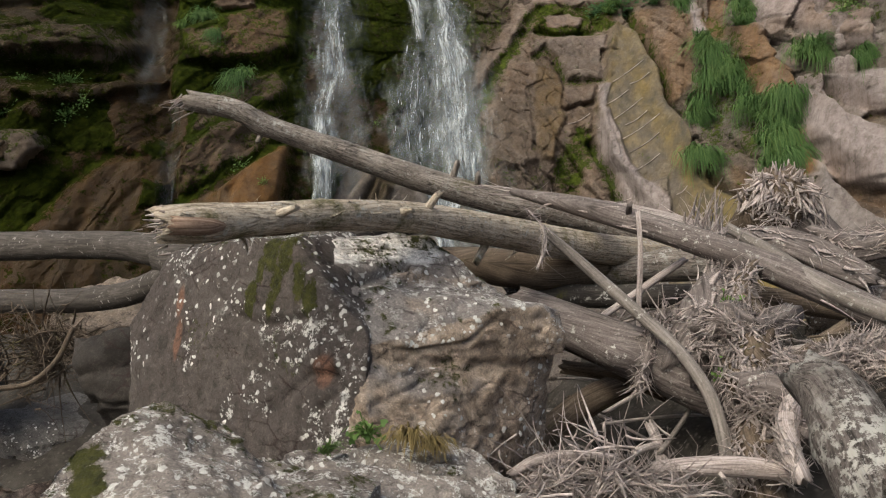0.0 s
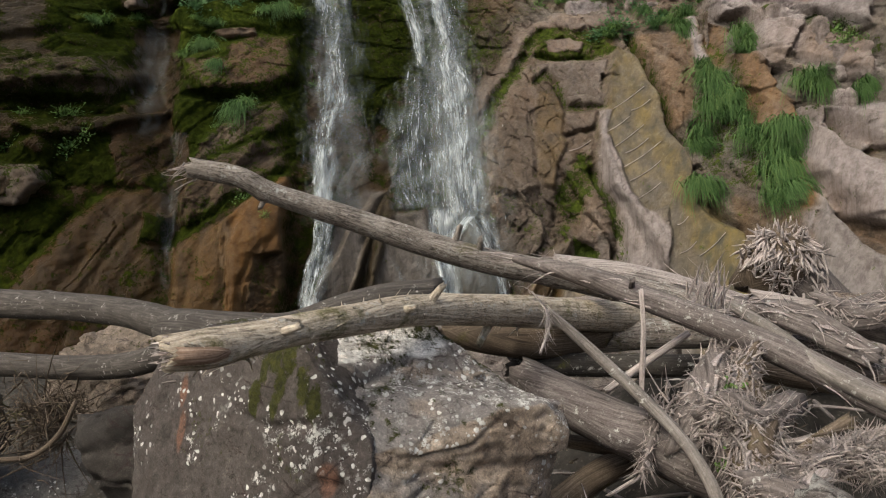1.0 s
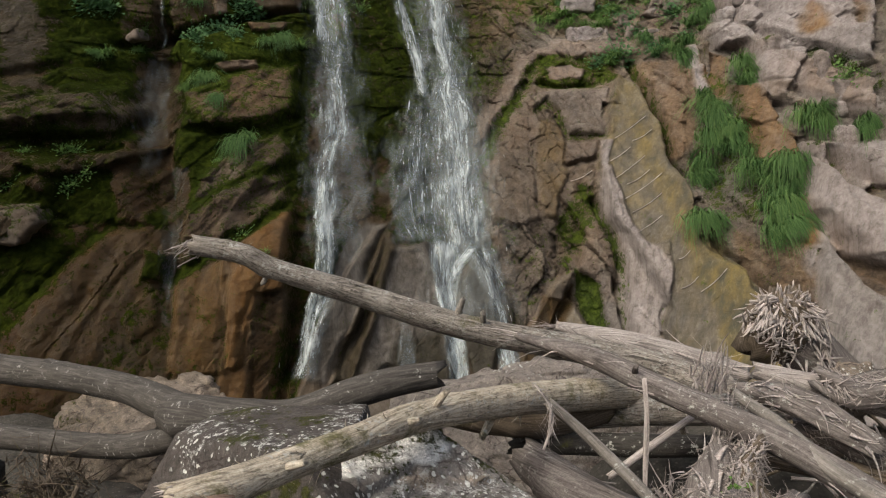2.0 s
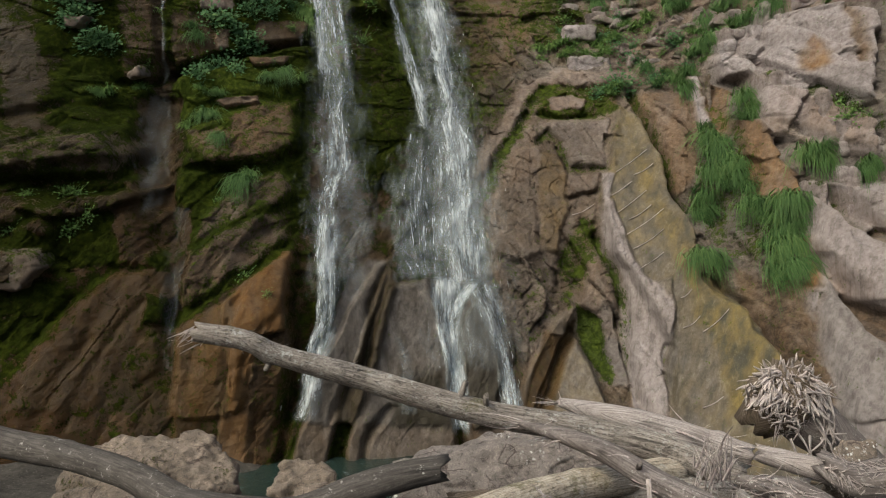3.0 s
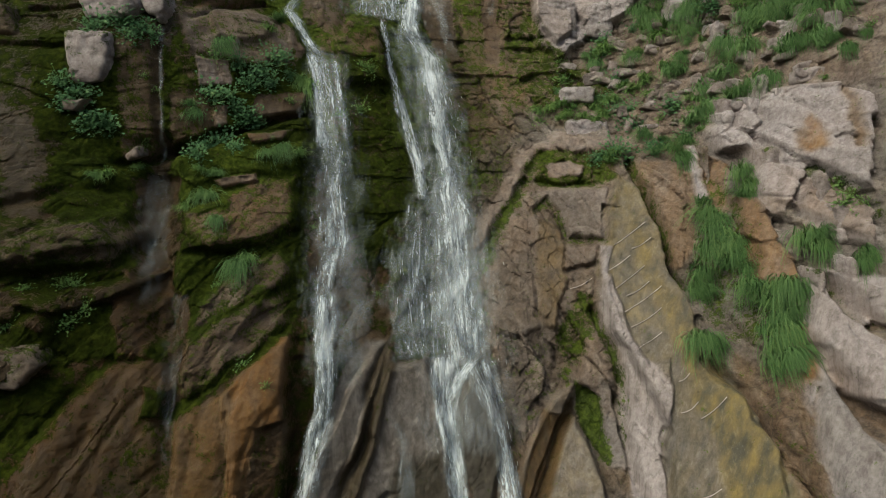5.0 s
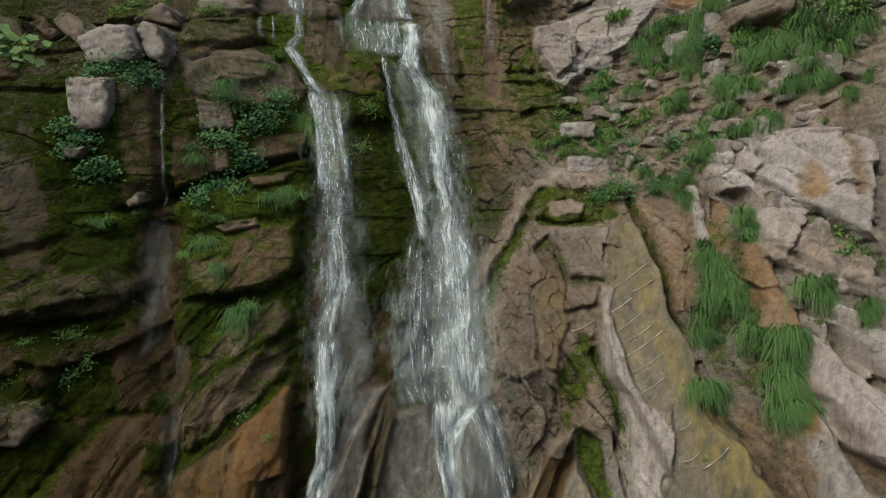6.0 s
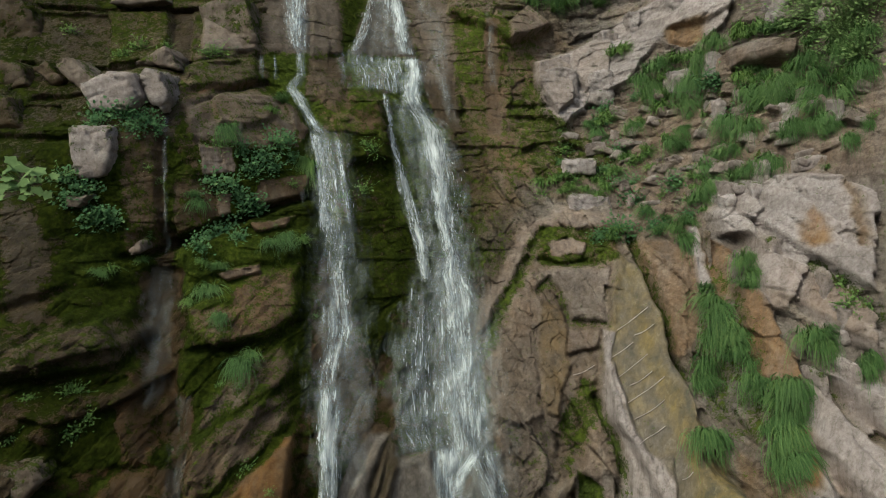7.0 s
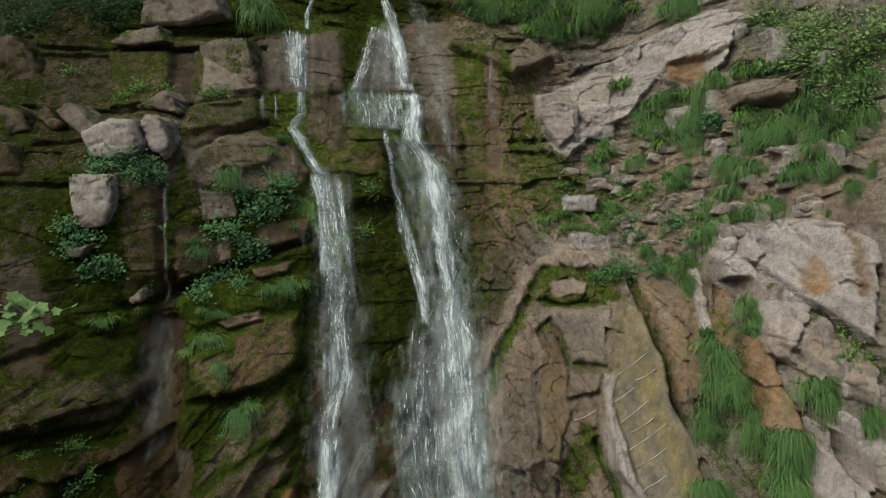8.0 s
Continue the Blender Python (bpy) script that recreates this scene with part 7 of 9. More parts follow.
boulder(
    "low grey boulder crusted with white lichen",
    [
        [(-1.64, 2.90, 2.19), (-1.59, 3.10, 2.35), (-1.49, 3.30, 2.43), (-1.37, 3.50, 2.47), (-1.05, 3.60, 2.37), (-0.89, 3.50, 2.28), (-1.03, 2.80, 2.24), (-0.62, 3.10, 2.16), (-1.9, 2.8, 0.2), (-0.6, 2.9, 0.2), (-1.6, 4.2, 0.3), (-0.8, 4.0, 0.3)],
        [(-0.94, 3.50, 2.24), (-0.63, 3.70, 2.22), (-0.28, 3.50, 2.11), (-0.34, 3.10, 2.12), (-0.86, 3.10, 2.14), (-0.9, 3.0, 0.3), (-0.2, 3.1, 0.3), (-0.3, 4.0, 0.3)],
    ],
    GREY_ROCK, 510, 0.018, wear=0, rough=0.018, lumps=0.03, chips=0.03, lichen=1.15, mossy=[(*(-1.50, 3.10, 2.35), 0.09), (*(-1.43, 3.00, 2.23), 0.10)],
)
boulder("pale grey slab of rock beside the dry grass", [[(-0.67, 3.90, 2.13), (-0.25, 3.95, 2.12), (0.02, 4.20, 2.12), (0.21, 4.10, 2.08), (0.42, 3.90, 1.90), (-0.22, 3.50, 1.98), (-0.58, 3.40, 2.04), (-0.5, 3.4, 0.3), (0.6, 3.6, 0.3), (0.4, 4.4, 0.3), (-0.5, 4.3, 0.3)]], GREY_ROCK, 515, 0.018, wear=0, rough=0.018, lumps=0.03, chips=0.03, lichen=1.0)
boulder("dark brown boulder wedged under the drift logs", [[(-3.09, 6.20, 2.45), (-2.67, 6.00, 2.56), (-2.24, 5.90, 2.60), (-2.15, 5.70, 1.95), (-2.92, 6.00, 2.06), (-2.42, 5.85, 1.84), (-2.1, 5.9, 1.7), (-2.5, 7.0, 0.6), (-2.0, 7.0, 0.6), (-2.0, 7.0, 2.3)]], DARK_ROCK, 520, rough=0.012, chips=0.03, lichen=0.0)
boulder("smooth dark grey boulder in the stream bed", [lump_points((-4.75, 8.6, 1.0), (0.95, 0.8, 0.62), 7, 22)], SMOOTH_ROCK, 525, rough=0.015, lumps=0.05, lichen=0.1)
boulder("brown rounded stone at the water's edge", [lump_points((-2.87, 5.0, 1.22), (0.32, 0.34, 0.55), 9)], BROWN_ROCK, 530, lichen=0.1)
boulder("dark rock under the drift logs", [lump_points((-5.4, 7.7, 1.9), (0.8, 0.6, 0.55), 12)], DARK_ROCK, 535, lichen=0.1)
boulder("pale pinkish angular boulder below the cliff", [[(-5.04, 9.60, 2.18), (-5.21, 10.00, 2.51), (-5.00, 10.20, 2.61), (-4.38, 10.40, 2.80), (-3.50, 10.60, 2.83), (-3.01, 10.30, 2.51), (-2.82, 9.90, 2.24), (-3.95, 9.20, 2.24), (-5.6, 9.6, 0.5), (-3.0, 9.6, 0.5), (-5.6, 11.4, 0.5), (-3.0, 11.4, 0.5)]], PALE_ROCK, 540, 0.035, wear=0, rough=0.025, lumps=0.05, chips=0.09, lichen=0.0)
boulder("pale angular stone beside the pool", [[(-2.41, 9.90, 2.16), (-2.30, 10.30, 2.39), (-1.93, 10.40, 2.50), (-1.55, 10.20, 2.30), (-1.45, 9.80, 2.12), (-2.4, 9.6, 0.5), (-1.2, 9.6, 0.5), (-2.2, 11, 0.5), (-1.3, 11, 0.5)]], PALE_ROCK, 545, 0.03, wear=0, rough=0.025, lumps=0.04, chips=0.07, lichen=0.0)
boulder("broad smooth pinkish-brown rock behind the log jam", [[(-0.69, 8.80, 2.89), (-0.23, 9.20, 2.96), (0.49, 9.60, 3.05), (1.61, 10.20, 3.23), (2.61, 10.20, 3.23), (2.82, 9.60, 3.20), (-0.8, 8.3, 0.8), (3.2, 8.3, 0.8), (3.4, 10.8, 0.8), (-0.4, 10.4, 0.8)]], BROAD_ROCK, 550, 0.04, rough=0.02, lumps=0.05, lichen=0.15)
boulder("pale stone caught among the drift roots", [[(3.81, 7.60, 3.23), (4.11, 7.80, 3.36), (4.49, 7.90, 3.36), (4.35, 7.60, 3.18), (3.78, 7.40, 3.06), (4.6, 8.4, 1.8), (3.9, 8.2, 1.8)]], PALE_ROCK, 555, 0.03, rough=0.03, lumps=0.05, lichen=0.4)
for k, (x, y, s) in enumerate(((-6.2, 9.3, 0.7), (-2.9, 8.2, 0.55), (-1.2, 8.6, 0.6), (0.6, 8.2, 0.7), (-6.6, 6.4, 0.8), (-4.4, 4.4, 0.6), (-3.0, 12.0, 0.6), (4.6, 11.2, 0.9), (6.3, 10.6, 1.0), (-7.2, 11.2, 1.0))):
    boulder("grey-brown stone half buried in the stream bed", [lump_points((x, y, 0.75), (s, 0.8 * s, 0.62 * s), 40 + k)], (BROWN_ROCK, DARK_ROCK, PALE_ROCK)[k % 3], 560 + k, 0.05, lichen=0.2)


# ---- drifted wood ----
def spline(points, n):
    """A smooth line through points (x, y, z, r)."""
    p = np.array(points, float)
    p = np.vstack([2 * p[0] - p[1], p, 2 * p[-1] - p[-2]])
    seg = len(p) - 3
    t = np.linspace(0, seg - 1e-6, n)
    i = t.astype(int)
    f = (t - i)[:, None]
    a, b, c, d = p[i], p[i + 1], p[i + 2], p[i + 3]
    return 0.5 * (2 * b + (c - a) * f + (2 * a - 5 * b + 4 * c - d) * f**2 + (3 * b - a - 3 * c + d) * f**3)


def tube(points, seed, sides=18, step=0.05, rough=0.05, jag=0.5, flat=1.0, knots=True):
    """Vertices, faces and grain of a trunk with worn sides and torn ends."""
    length = float(np.sum(np.linalg.norm(np.diff(np.array(points)[:, :3], axis=0), axis=1)))
    n = max(6, int(length / step))
    line = spline(points, n)
    c, r = line[:, :3], line[:, 3]
    tang = np.gradient(c, axis=0)
    tang /= np.linalg.norm(tang, axis=1)[:, None]
    side = np.cross(tang, (0.13, 0.2, 1.0))
    side /= np.linalg.norm(side, axis=1)[:, None]
    top = np.cross(side, tang)
    a = np.linspace(0, 2 * math.pi, sides, endpoint=False)
    along = np.concatenate([[0], np.cumsum(np.linalg.norm(np.diff(c, axis=0), axis=1))])
    ring = np.stack([np.cos(a), np.sin(a)], -1)
    q = np.stack([np.repeat(along[:, None] * 0.9, sides, 1), np.tile(ring[:, 0] * 1.2, (n, 1)), np.tile(ring[:, 1] * 1.2, (n, 1))], -1).reshape(-1, 3)
    swell = 1 + rough * fbm3(q, 0.7, 3, seed).reshape(n, sides) + 0.5 * rough * noise3(q * np.array([1.2, 7, 7]), seed + 4).reshape(n, sides)
    if knots:
        rng = random.Random(seed)
        for _ in range(max(1, int(length * 1.3))):
            k0, a0 = rng.uniform(0.1, length), rng.uniform(0, 6.28)
            bump = np.exp(-(((along[:, None] - k0) / 0.07) ** 2)) * np.exp(-(((np.angle(np.exp(1j * (a[None, :] - a0)))) / 0.4) ** 2))
            swell = swell + rng.uniform(0.08, 0.3) * bump
    rad = r[:, None] * swell
    ends = np.zeros((n, sides))
    rng = np.random.default_rng(seed)
    tear0, tear1 = rng.uniform(-0.4, 1, sides), rng.uniform(-0.4, 1, sides)
    ends[0], ends[-1] = -jag * r[0] * tear0 * 1.6, jag * r[-1] * tear1 * 1.6
    v = c[:, None, :] + rad[:, :, None] * (ring[None, :, :1] * side[:, None, :] + flat * ring[None, :, 1:] * top[:, None, :]) + ends[:, :, None] * tang[:, None, :]
    v = v.reshape(-1, 3)
    i = np.arange(n * sides).reshape(n, sides)
    faces = np.stack([i[:-1], np.roll(i[:-1], -1, 1), np.roll(i[1:], -1, 1), i[1:]], -1).reshape(-1, 4).tolist()
    m0, m1 = len(v), len(v) + 1
    v = np.vstack([v, c[0] + tang[0] * r[0] * 0.35 * jag, c[-1] - tang[-1] * r[-1] * 0.35 * jag])
    for k in range(sides):
        faces.append((int(i[0, (k + 1) % sides]), int(i[0, k]), m0))
        faces.append((int(i[-1, k]), int(i[-1, (k + 1) % sides]), m1))
    grain_a = np.concatenate([np.repeat(along, sides), [0, along[-1]]]) + seed * 1.7
    grain_r = np.concatenate([(np.abs(a - math.pi) * r[:, None]).ravel(), [0, 0]]) + seed * 0.37
    return v, faces, grain_a, grain_r


def wood_mesh(name, points, material, seed, **how):
    v, faces, ga, gr = tube(points, seed, **how)
    me = mesh_of(name, v, faces, material)
    floats(me, "along", ga)
    floats(me, "round", gr)
    floats(me, "tone", np.full(len(v), 0.5))
    return me


def hang(me, name, parent, label=""):
    """A part whose mesh is given in the place's own metres."""
    ob = part(name, me, parent, label)
    ob.matrix_parent_inverse = Matrix.Translation(-parent.location)
    return ob


def fibre_mesh(name, bundles, material, seed):
    """Torn fibres: bundles of (start, way, count, length, spread, thickness, curl)."""
    rng = random.Random(seed)
    verts, faces, ga, gr, tone = [], [], [], [], []
    for start, way, count, length, spread, thick, curl in bundles:
        way = Vector(way).normalized()
        for _ in range(count):
            d = (way + Vector((rng.gauss(0, spread), rng.gauss(0, spread), rng.gauss(0, spread)))).normalized()
            p = Vector(start[:3]) + Vector((rng.gauss(0, 1), rng.gauss(0, 1), rng.gauss(0, 1))) * start[3]
            bend = Vector((rng.gauss(0, curl), rng.gauss(0, curl), rng.gauss(0, curl) - 0.3 * curl))
            long, r0 = length * rng.uniform(0.35, 1.15), thick * rng.uniform(0.4, 1.5)
            s = d.cross(Vector((rng.gauss(0, 1), rng.gauss(0, 1), rng.gauss(0, 1)))).normalized()
            off, shade = rng.uniform(0, 50), rng.random() ** 1.3
            tone += [shade] * 15
            for k in range(5):
                f = k / 4
                c = p + d * long * f + bend * long * f * f
                r = r0 * (1.0 - 0.75 * f)
                u = d.cross(s)
                for vv in (s * r * 1.6, u * r * 0.6 - s * r * 0.5, -u * r * 0.6 - s * r * 0.5):
                    verts.append(tuple(c + vv))
                    ga.append(off + f * long)
                    gr.append(off)
            b = len(verts) - 15
            for k in range(4):
                for q in range(3):
                    i, j = b + 3 * k + q, b + 3 * k + (q + 1) % 3
                    faces.append((i, j, j + 3, i + 3))
    me = mesh_of(name, verts, faces, material)
    floats(me, "along", ga)
    floats(me, "round", gr)
    floats(me, "tone", tone)
    return me


def shred_mesh(name, points, count, seed, long=0.13, wide=0.007, peel=0.35, stray=0.3, material=None):
    """Strips torn loose along a trunk or root."""
    rng = random.Random(seed)
    line = spline(points, 80)
    verts, faces, ga, gr, tone = [], [], [], [], []
    for _ in range(count):
        k = rng.randrange(2, 77)
        c, r = Vector(line[k, :3]), line[k, 3]
        tang = Vector(line[k + 1, :3] - line[k - 1, :3]).normalized() * rng.choice((-1, 1, 1))
        out = tang.cross(Vector((rng.gauss(0, 1), rng.gauss(0, 1), rng.gauss(0, 1)))).normalized()
        side = tang.cross(out)
        d = (tang + out * abs(rng.gauss(0, peel)) + side * rng.gauss(0, stray)).normalized()
        length, w = 0.75 * long * rng.uniform(0.3, 1.5), 1.35 * wide * rng.uniform(0.25, 1.6)
        bend = out * rng.gauss(0.15, 0.45) + Vector((0, 0, -0.3 * rng.random())) + side * rng.gauss(0, 0.5)
        p = c + out * r * rng.uniform(0.75, 1.02)
        off, shade = rng.uniform(0, 60), 0.42 + 0.58 * rng.random()
        tone += [shade] * 20
        for i in range(5):
            f = i / 4
            m = p + d * length * f + bend * length * f * f
            h = w * (1 - 0.8 * f)
            for v in (side * h, out * h * 0.35, -side * h, -out * h * 0.35):
                verts.append(tuple(m + v))
                ga.append(off + f * length)
                gr.append(off + 0.02 * len(verts) % 4)
        b = len(verts) - 20
        for i in range(4):
            for q in range(4):
                s0, s1 = b + 4 * i + q, b + 4 * i + (q + 1) % 4
                faces.append((s0, s1, s1 + 4, s0 + 4))
        faces.append((b + 16, b + 17, b + 18, b + 19))
    me = mesh_of(name, verts, faces, material or PALE_WOOD)
    floats(me, "along", ga)
    floats(me, "round", gr)
    floats(me, "tone", tone)
    return me


def shaggy(thing, points, count, seed, **how):
    ob = hang(shred_mesh("torn_fibre", points, count, seed, **how), "torn_fibre", thing, "loose torn strips of bleached wood")
    return tagged(ob, "", "", "", "stuff")


def log(label, points, material, seed, stubs=0, splinters=(), kind="log", shreds=0, shred={}, **how):
    """A drift log: trunk, stubs of lost branches and torn ends."""
    thing = tagged(new(kind), label, kind, "drifted wood")
    thing.location = points[0][:3]
    hang(wood_mesh("trunk", points, material, seed, **how), "trunk", thing)
    rng = random.Random(seed + 1)
    line = spline(points, 60)
    for _ in range(stubs):
        k = rng.randrange(8, 52)
        c, r = Vector(line[k, :3]), line[k, 3]
        tang = Vector(line[k + 1, :3] - line[k - 1, :3]).normalized()
        out = tang.cross(Vector((rng.gauss(0, 1), rng.gauss(0, 1), rng.gauss(0, 1)))).normalized()
        out = Vector((out.x, -abs(out.y), out.z)) + tang * rng.uniform(-0.4, 0.6)
        a, b = c + out * r * 0.6, c + out * r * rng.uniform(1.5, 2.1)
        hang(wood_mesh("branch_stub", [(*a, r * 0.3), (*b, r * 0.22)], material, seed + k, sides=9, jag=1.0, knots=False, step=0.02), "branch_stub", thing)
    for at, way, count, long in splinters:
        p = line[0 if at == 0 else -1]
        end = hang(fibre_mesh("splintered_end", [((*p[:3], p[3] * 0.5), way, count, long, 0.22, 0.006, 0.12)], PALE_WOOD, seed + 5), "splintered_end", thing, "pale torn splinters at the broken end")
        tagged(end, "", "", "", "stuff")
    if shreds:
        shaggy(thing, points, shreds, seed + 9, **shred)
    return thing


# logs across the front
log("long grey weathered log leaning over the stream with a torn end", [(-2.38, 7.00, 4.60, 0.096), (-1.96, 7.05, 4.52, 0.101), (-1.65, 7.12, 4.37, 0.102), (-0.91, 7.30, 4.13, 0.114), (-0.25, 7.40, 3.91, 0.126), (0.43, 7.50, 3.72, 0.132), (1.25, 7.60, 3.56, 0.139), (2.12, 7.60, 3.35, 0.150), (2.81, 7.30, 3.15, 0.144)], BARK_WOOD, 601, 3, [(0, (-1, -0.3, -0.4), 26, 0.22)], shreds=260, shred=dict(long=0.10, wide=0.011, peel=0.06, stray=0.10, material=BARK_WOOD))
log("barked log with moss lying on the large boulder, reddish broken end", [(-1.36, 3.62, 3.32, 0.094), (-1.20, 3.72, 3.33, 0.102), (-1.05, 3.90, 3.35, 0.092), (-0.83, 4.15, 3.38, 0.089), (-0.62, 4.41, 3.40, 0.094), (-0.17, 5.12, 3.41, 0.109), (0.53, 6.05, 3.33, 0.134), (1.41, 6.95, 3.21, 0.148), (2.26, 7.50, 3.14, 0.149)], MOSSY_BARK, 602, 4, [(0, (-1, -0.2, 0.0), 50, 0.07)], shreds=320, shred=dict(long=0.09, wide=0.009, peel=0.10, stray=0.12, material=MOSSY_BARK))
log("red-brown split face at the log's broken end", [(-1.31, 3.57, 3.315, 0.050), (-1.16, 3.66, 3.315, 0.048), (-1.06, 3.83, 3.335, 0.028)], RED_WOOD, 603, kind="split_wood", jag=0.9)
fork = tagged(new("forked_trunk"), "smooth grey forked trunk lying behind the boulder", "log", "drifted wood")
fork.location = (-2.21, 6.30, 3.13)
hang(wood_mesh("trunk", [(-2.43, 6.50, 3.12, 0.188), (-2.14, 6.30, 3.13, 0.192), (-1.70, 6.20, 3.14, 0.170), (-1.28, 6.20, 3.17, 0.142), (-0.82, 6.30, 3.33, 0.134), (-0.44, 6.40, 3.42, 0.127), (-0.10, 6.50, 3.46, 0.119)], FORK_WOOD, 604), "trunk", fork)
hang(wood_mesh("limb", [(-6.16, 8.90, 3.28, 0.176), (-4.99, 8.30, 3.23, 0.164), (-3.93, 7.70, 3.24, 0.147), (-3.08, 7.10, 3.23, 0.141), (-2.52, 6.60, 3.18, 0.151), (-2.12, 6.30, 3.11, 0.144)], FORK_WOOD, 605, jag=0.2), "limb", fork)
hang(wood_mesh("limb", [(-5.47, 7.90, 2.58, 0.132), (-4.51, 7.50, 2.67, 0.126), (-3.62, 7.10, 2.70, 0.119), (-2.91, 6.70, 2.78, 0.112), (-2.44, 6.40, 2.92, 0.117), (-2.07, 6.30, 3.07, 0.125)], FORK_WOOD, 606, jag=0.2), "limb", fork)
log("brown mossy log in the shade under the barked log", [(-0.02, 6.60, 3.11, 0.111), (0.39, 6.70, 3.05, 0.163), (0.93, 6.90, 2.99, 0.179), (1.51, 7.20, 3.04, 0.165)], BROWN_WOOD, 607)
log("thick smooth grey trunk running under the log jam", [(0.73, 6.60, 2.68, 0.171), (1.00, 6.10, 2.58, 0.195), (1.32, 5.85, 2.45, 0.205), (1.65, 5.75, 2.33, 0.219), (1.95, 5.60, 2.18, 0.213), (2.29, 5.50, 2.03, 0.184)], TRUNK_WOOD, 608, 1)
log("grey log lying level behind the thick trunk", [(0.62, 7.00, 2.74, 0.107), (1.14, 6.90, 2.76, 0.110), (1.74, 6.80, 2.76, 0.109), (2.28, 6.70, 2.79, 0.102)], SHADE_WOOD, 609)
log("dark barked log with white lichen patches", [(1.42, 7.30, 2.90, 0.100), (1.73, 7.20, 2.99, 0.143), (2.03, 7.10, 3.03, 0.151), (2.49, 7.00, 3.05, 0.149), (3.29, 7.00, 3.10, 0.139)], BARK_WOOD, 610)
log("bleached fibrous trunk lying slantwise across the jam", [(0.65, 7.00, 3.74, 0.032), (1.03, 6.90, 3.65, 0.074), (1.41, 6.70, 3.54, 0.102), (1.76, 6.30, 3.39, 0.106), (2.34, 5.95, 3.16, 0.113), (2.76, 5.70, 2.96, 0.117), (3.17, 5.30, 2.71, 0.113), (3.48, 5.10, 2.54, 0.109)], TRUNK_WOOD, 611, 2, [(0, (-1, 0, 0.1), 8, 0.5)], shreds=40, shred=dict(long=0.4, wide=0.010, peel=0.02, stray=0.03))
log("split pale trunk behind the leaning log", [(1.17, 8.00, 3.74, 0.049), (1.59, 8.00, 3.63, 0.110), (2.05, 7.90, 3.54, 0.132), (2.62, 7.80, 3.39, 0.131), (3.11, 7.70, 3.25, 0.117)], GREY_WOOD, 612, 0, [(0, (-1, 0, 0.1), 7, 0.3)], shreds=50, shred=dict(long=0.4, wide=0.010, peel=0.02, stray=0.03))
log("smooth bent pole with a reddish broken tip", [(2.35, 6.10, 3.37, 0.042), (2.63, 5.90, 3.16, 0.058), (2.80, 5.60, 2.96, 0.064), (2.95, 5.40, 2.84, 0.066), (3.15, 5.20, 2.73, 0.067)], SMOOTH_WOOD, 613)
log("long thin bent pole propped against the jam", [(0.79, 5.85, 3.35, 0.036), (1.13, 5.80, 3.05, 0.044), (1.48, 5.60, 2.71, 0.047), (1.68, 5.30, 2.48, 0.044), (1.78, 5.00, 2.25, 0.046), (1.81, 4.80, 2.00, 0.044), (1.80, 4.60, 1.63, 0.042)], SMOOTH_WOOD, 614, kind="pole", knots=False, rough=0.04)
log("straight pale stick leaning between logs", [(1.36, 6.30, 2.63, 0.029), (1.72, 6.35, 2.87, 0.034), (2.09, 6.40, 3.11, 0.029)], PALE_WOOD, 615, kind="stick", knots=False)
log("hanging flat strip of torn bark", [(1.59, 6.05, 3.50, 0.023), (1.61, 6.05, 3.20, 0.023), (1.60, 6.05, 2.84, 0.023), (1.59, 6.05, 2.44, 0.014)], PALE_WOOD, 616, kind="bark_strip", knots=False, sides=8, flat=0.35)
log("torn pale splinter hanging from the barked log", [(0.67, 5.80, 3.50, 0.018), (0.77, 5.70, 3.36, 0.026), (0.77, 5.65, 3.20, 0.022), (0.71, 5.60, 3.05, 0.017)], PALE_WOOD, 617, kind="bark_strip", knots=False, sides=8, flat=0.4, shreds=60, shred=dict(long=0.14, wide=0.004, peel=0.4))
log("short thick stump of a log crusted with pale lichen", [(1.87, 3.75, 2.54, 0.131), (1.90, 3.60, 2.48, 0.165), (1.88, 3.35, 2.31, 0.174), (1.86, 3.10, 2.12, 0.170)], FLAKY_BARK, 618, rough=0.06)
log("dark brown log end poking from under the trunk", [(0.59, 5.90, 1.56, 0.117), (0.90, 6.00, 1.76, 0.119), (1.24, 6.10, 1.97, 0.121), (1.56, 6.30, 2.05, 0.115)], BROWN_WOOD, 619)
log("pale log lying level at the foot of the jam", [(1.29, 4.50, 1.86, 0.048), (1.50, 4.40, 1.91, 0.057), (1.81, 4.35, 1.92, 0.060), (2.08, 4.30, 1.89, 0.049)], PALE_WOOD, 620, 2, shreds=60, shred=dict(long=0.15, peel=0.3))
log("curved pale root plank on the debris", [(0.42, 4.60, 1.80, 0.028), (0.58, 4.60, 1.89, 0.035), (0.83, 4.60, 1.92, 0.035), (1.07, 4.60, 1.90, 0.028)], PALE_WOOD, 621, kind="root", knots=False)
log("brown log running back into the jam", [(2.52, 6.40, 2.81, 0.078), (2.86, 6.30, 2.77, 0.096), (3.38, 6.20, 2.69, 0.094), (3.91, 6.00, 2.61, 0.091)], BROWN_WOOD, 622)
log("grey log high in the jam", [(3.08, 7.40, 3.35, 0.090), (3.65, 7.30, 3.21, 0.122), (4.30, 7.20, 3.04, 0.132), (4.74, 7.10, 2.88, 0.130)], GREY_WOOD, 623)
log("weathered log beside the lichen stump", [(1.99, 4.10, 1.92, 0.050), (1.99, 4.30, 2.12, 0.066), (2.16, 4.50, 2.31, 0.069), (2.51, 4.80, 2.47, 0.066)], PALE_WOOD, 624, shreds=260, shred=dict(long=0.14, peel=0.5))
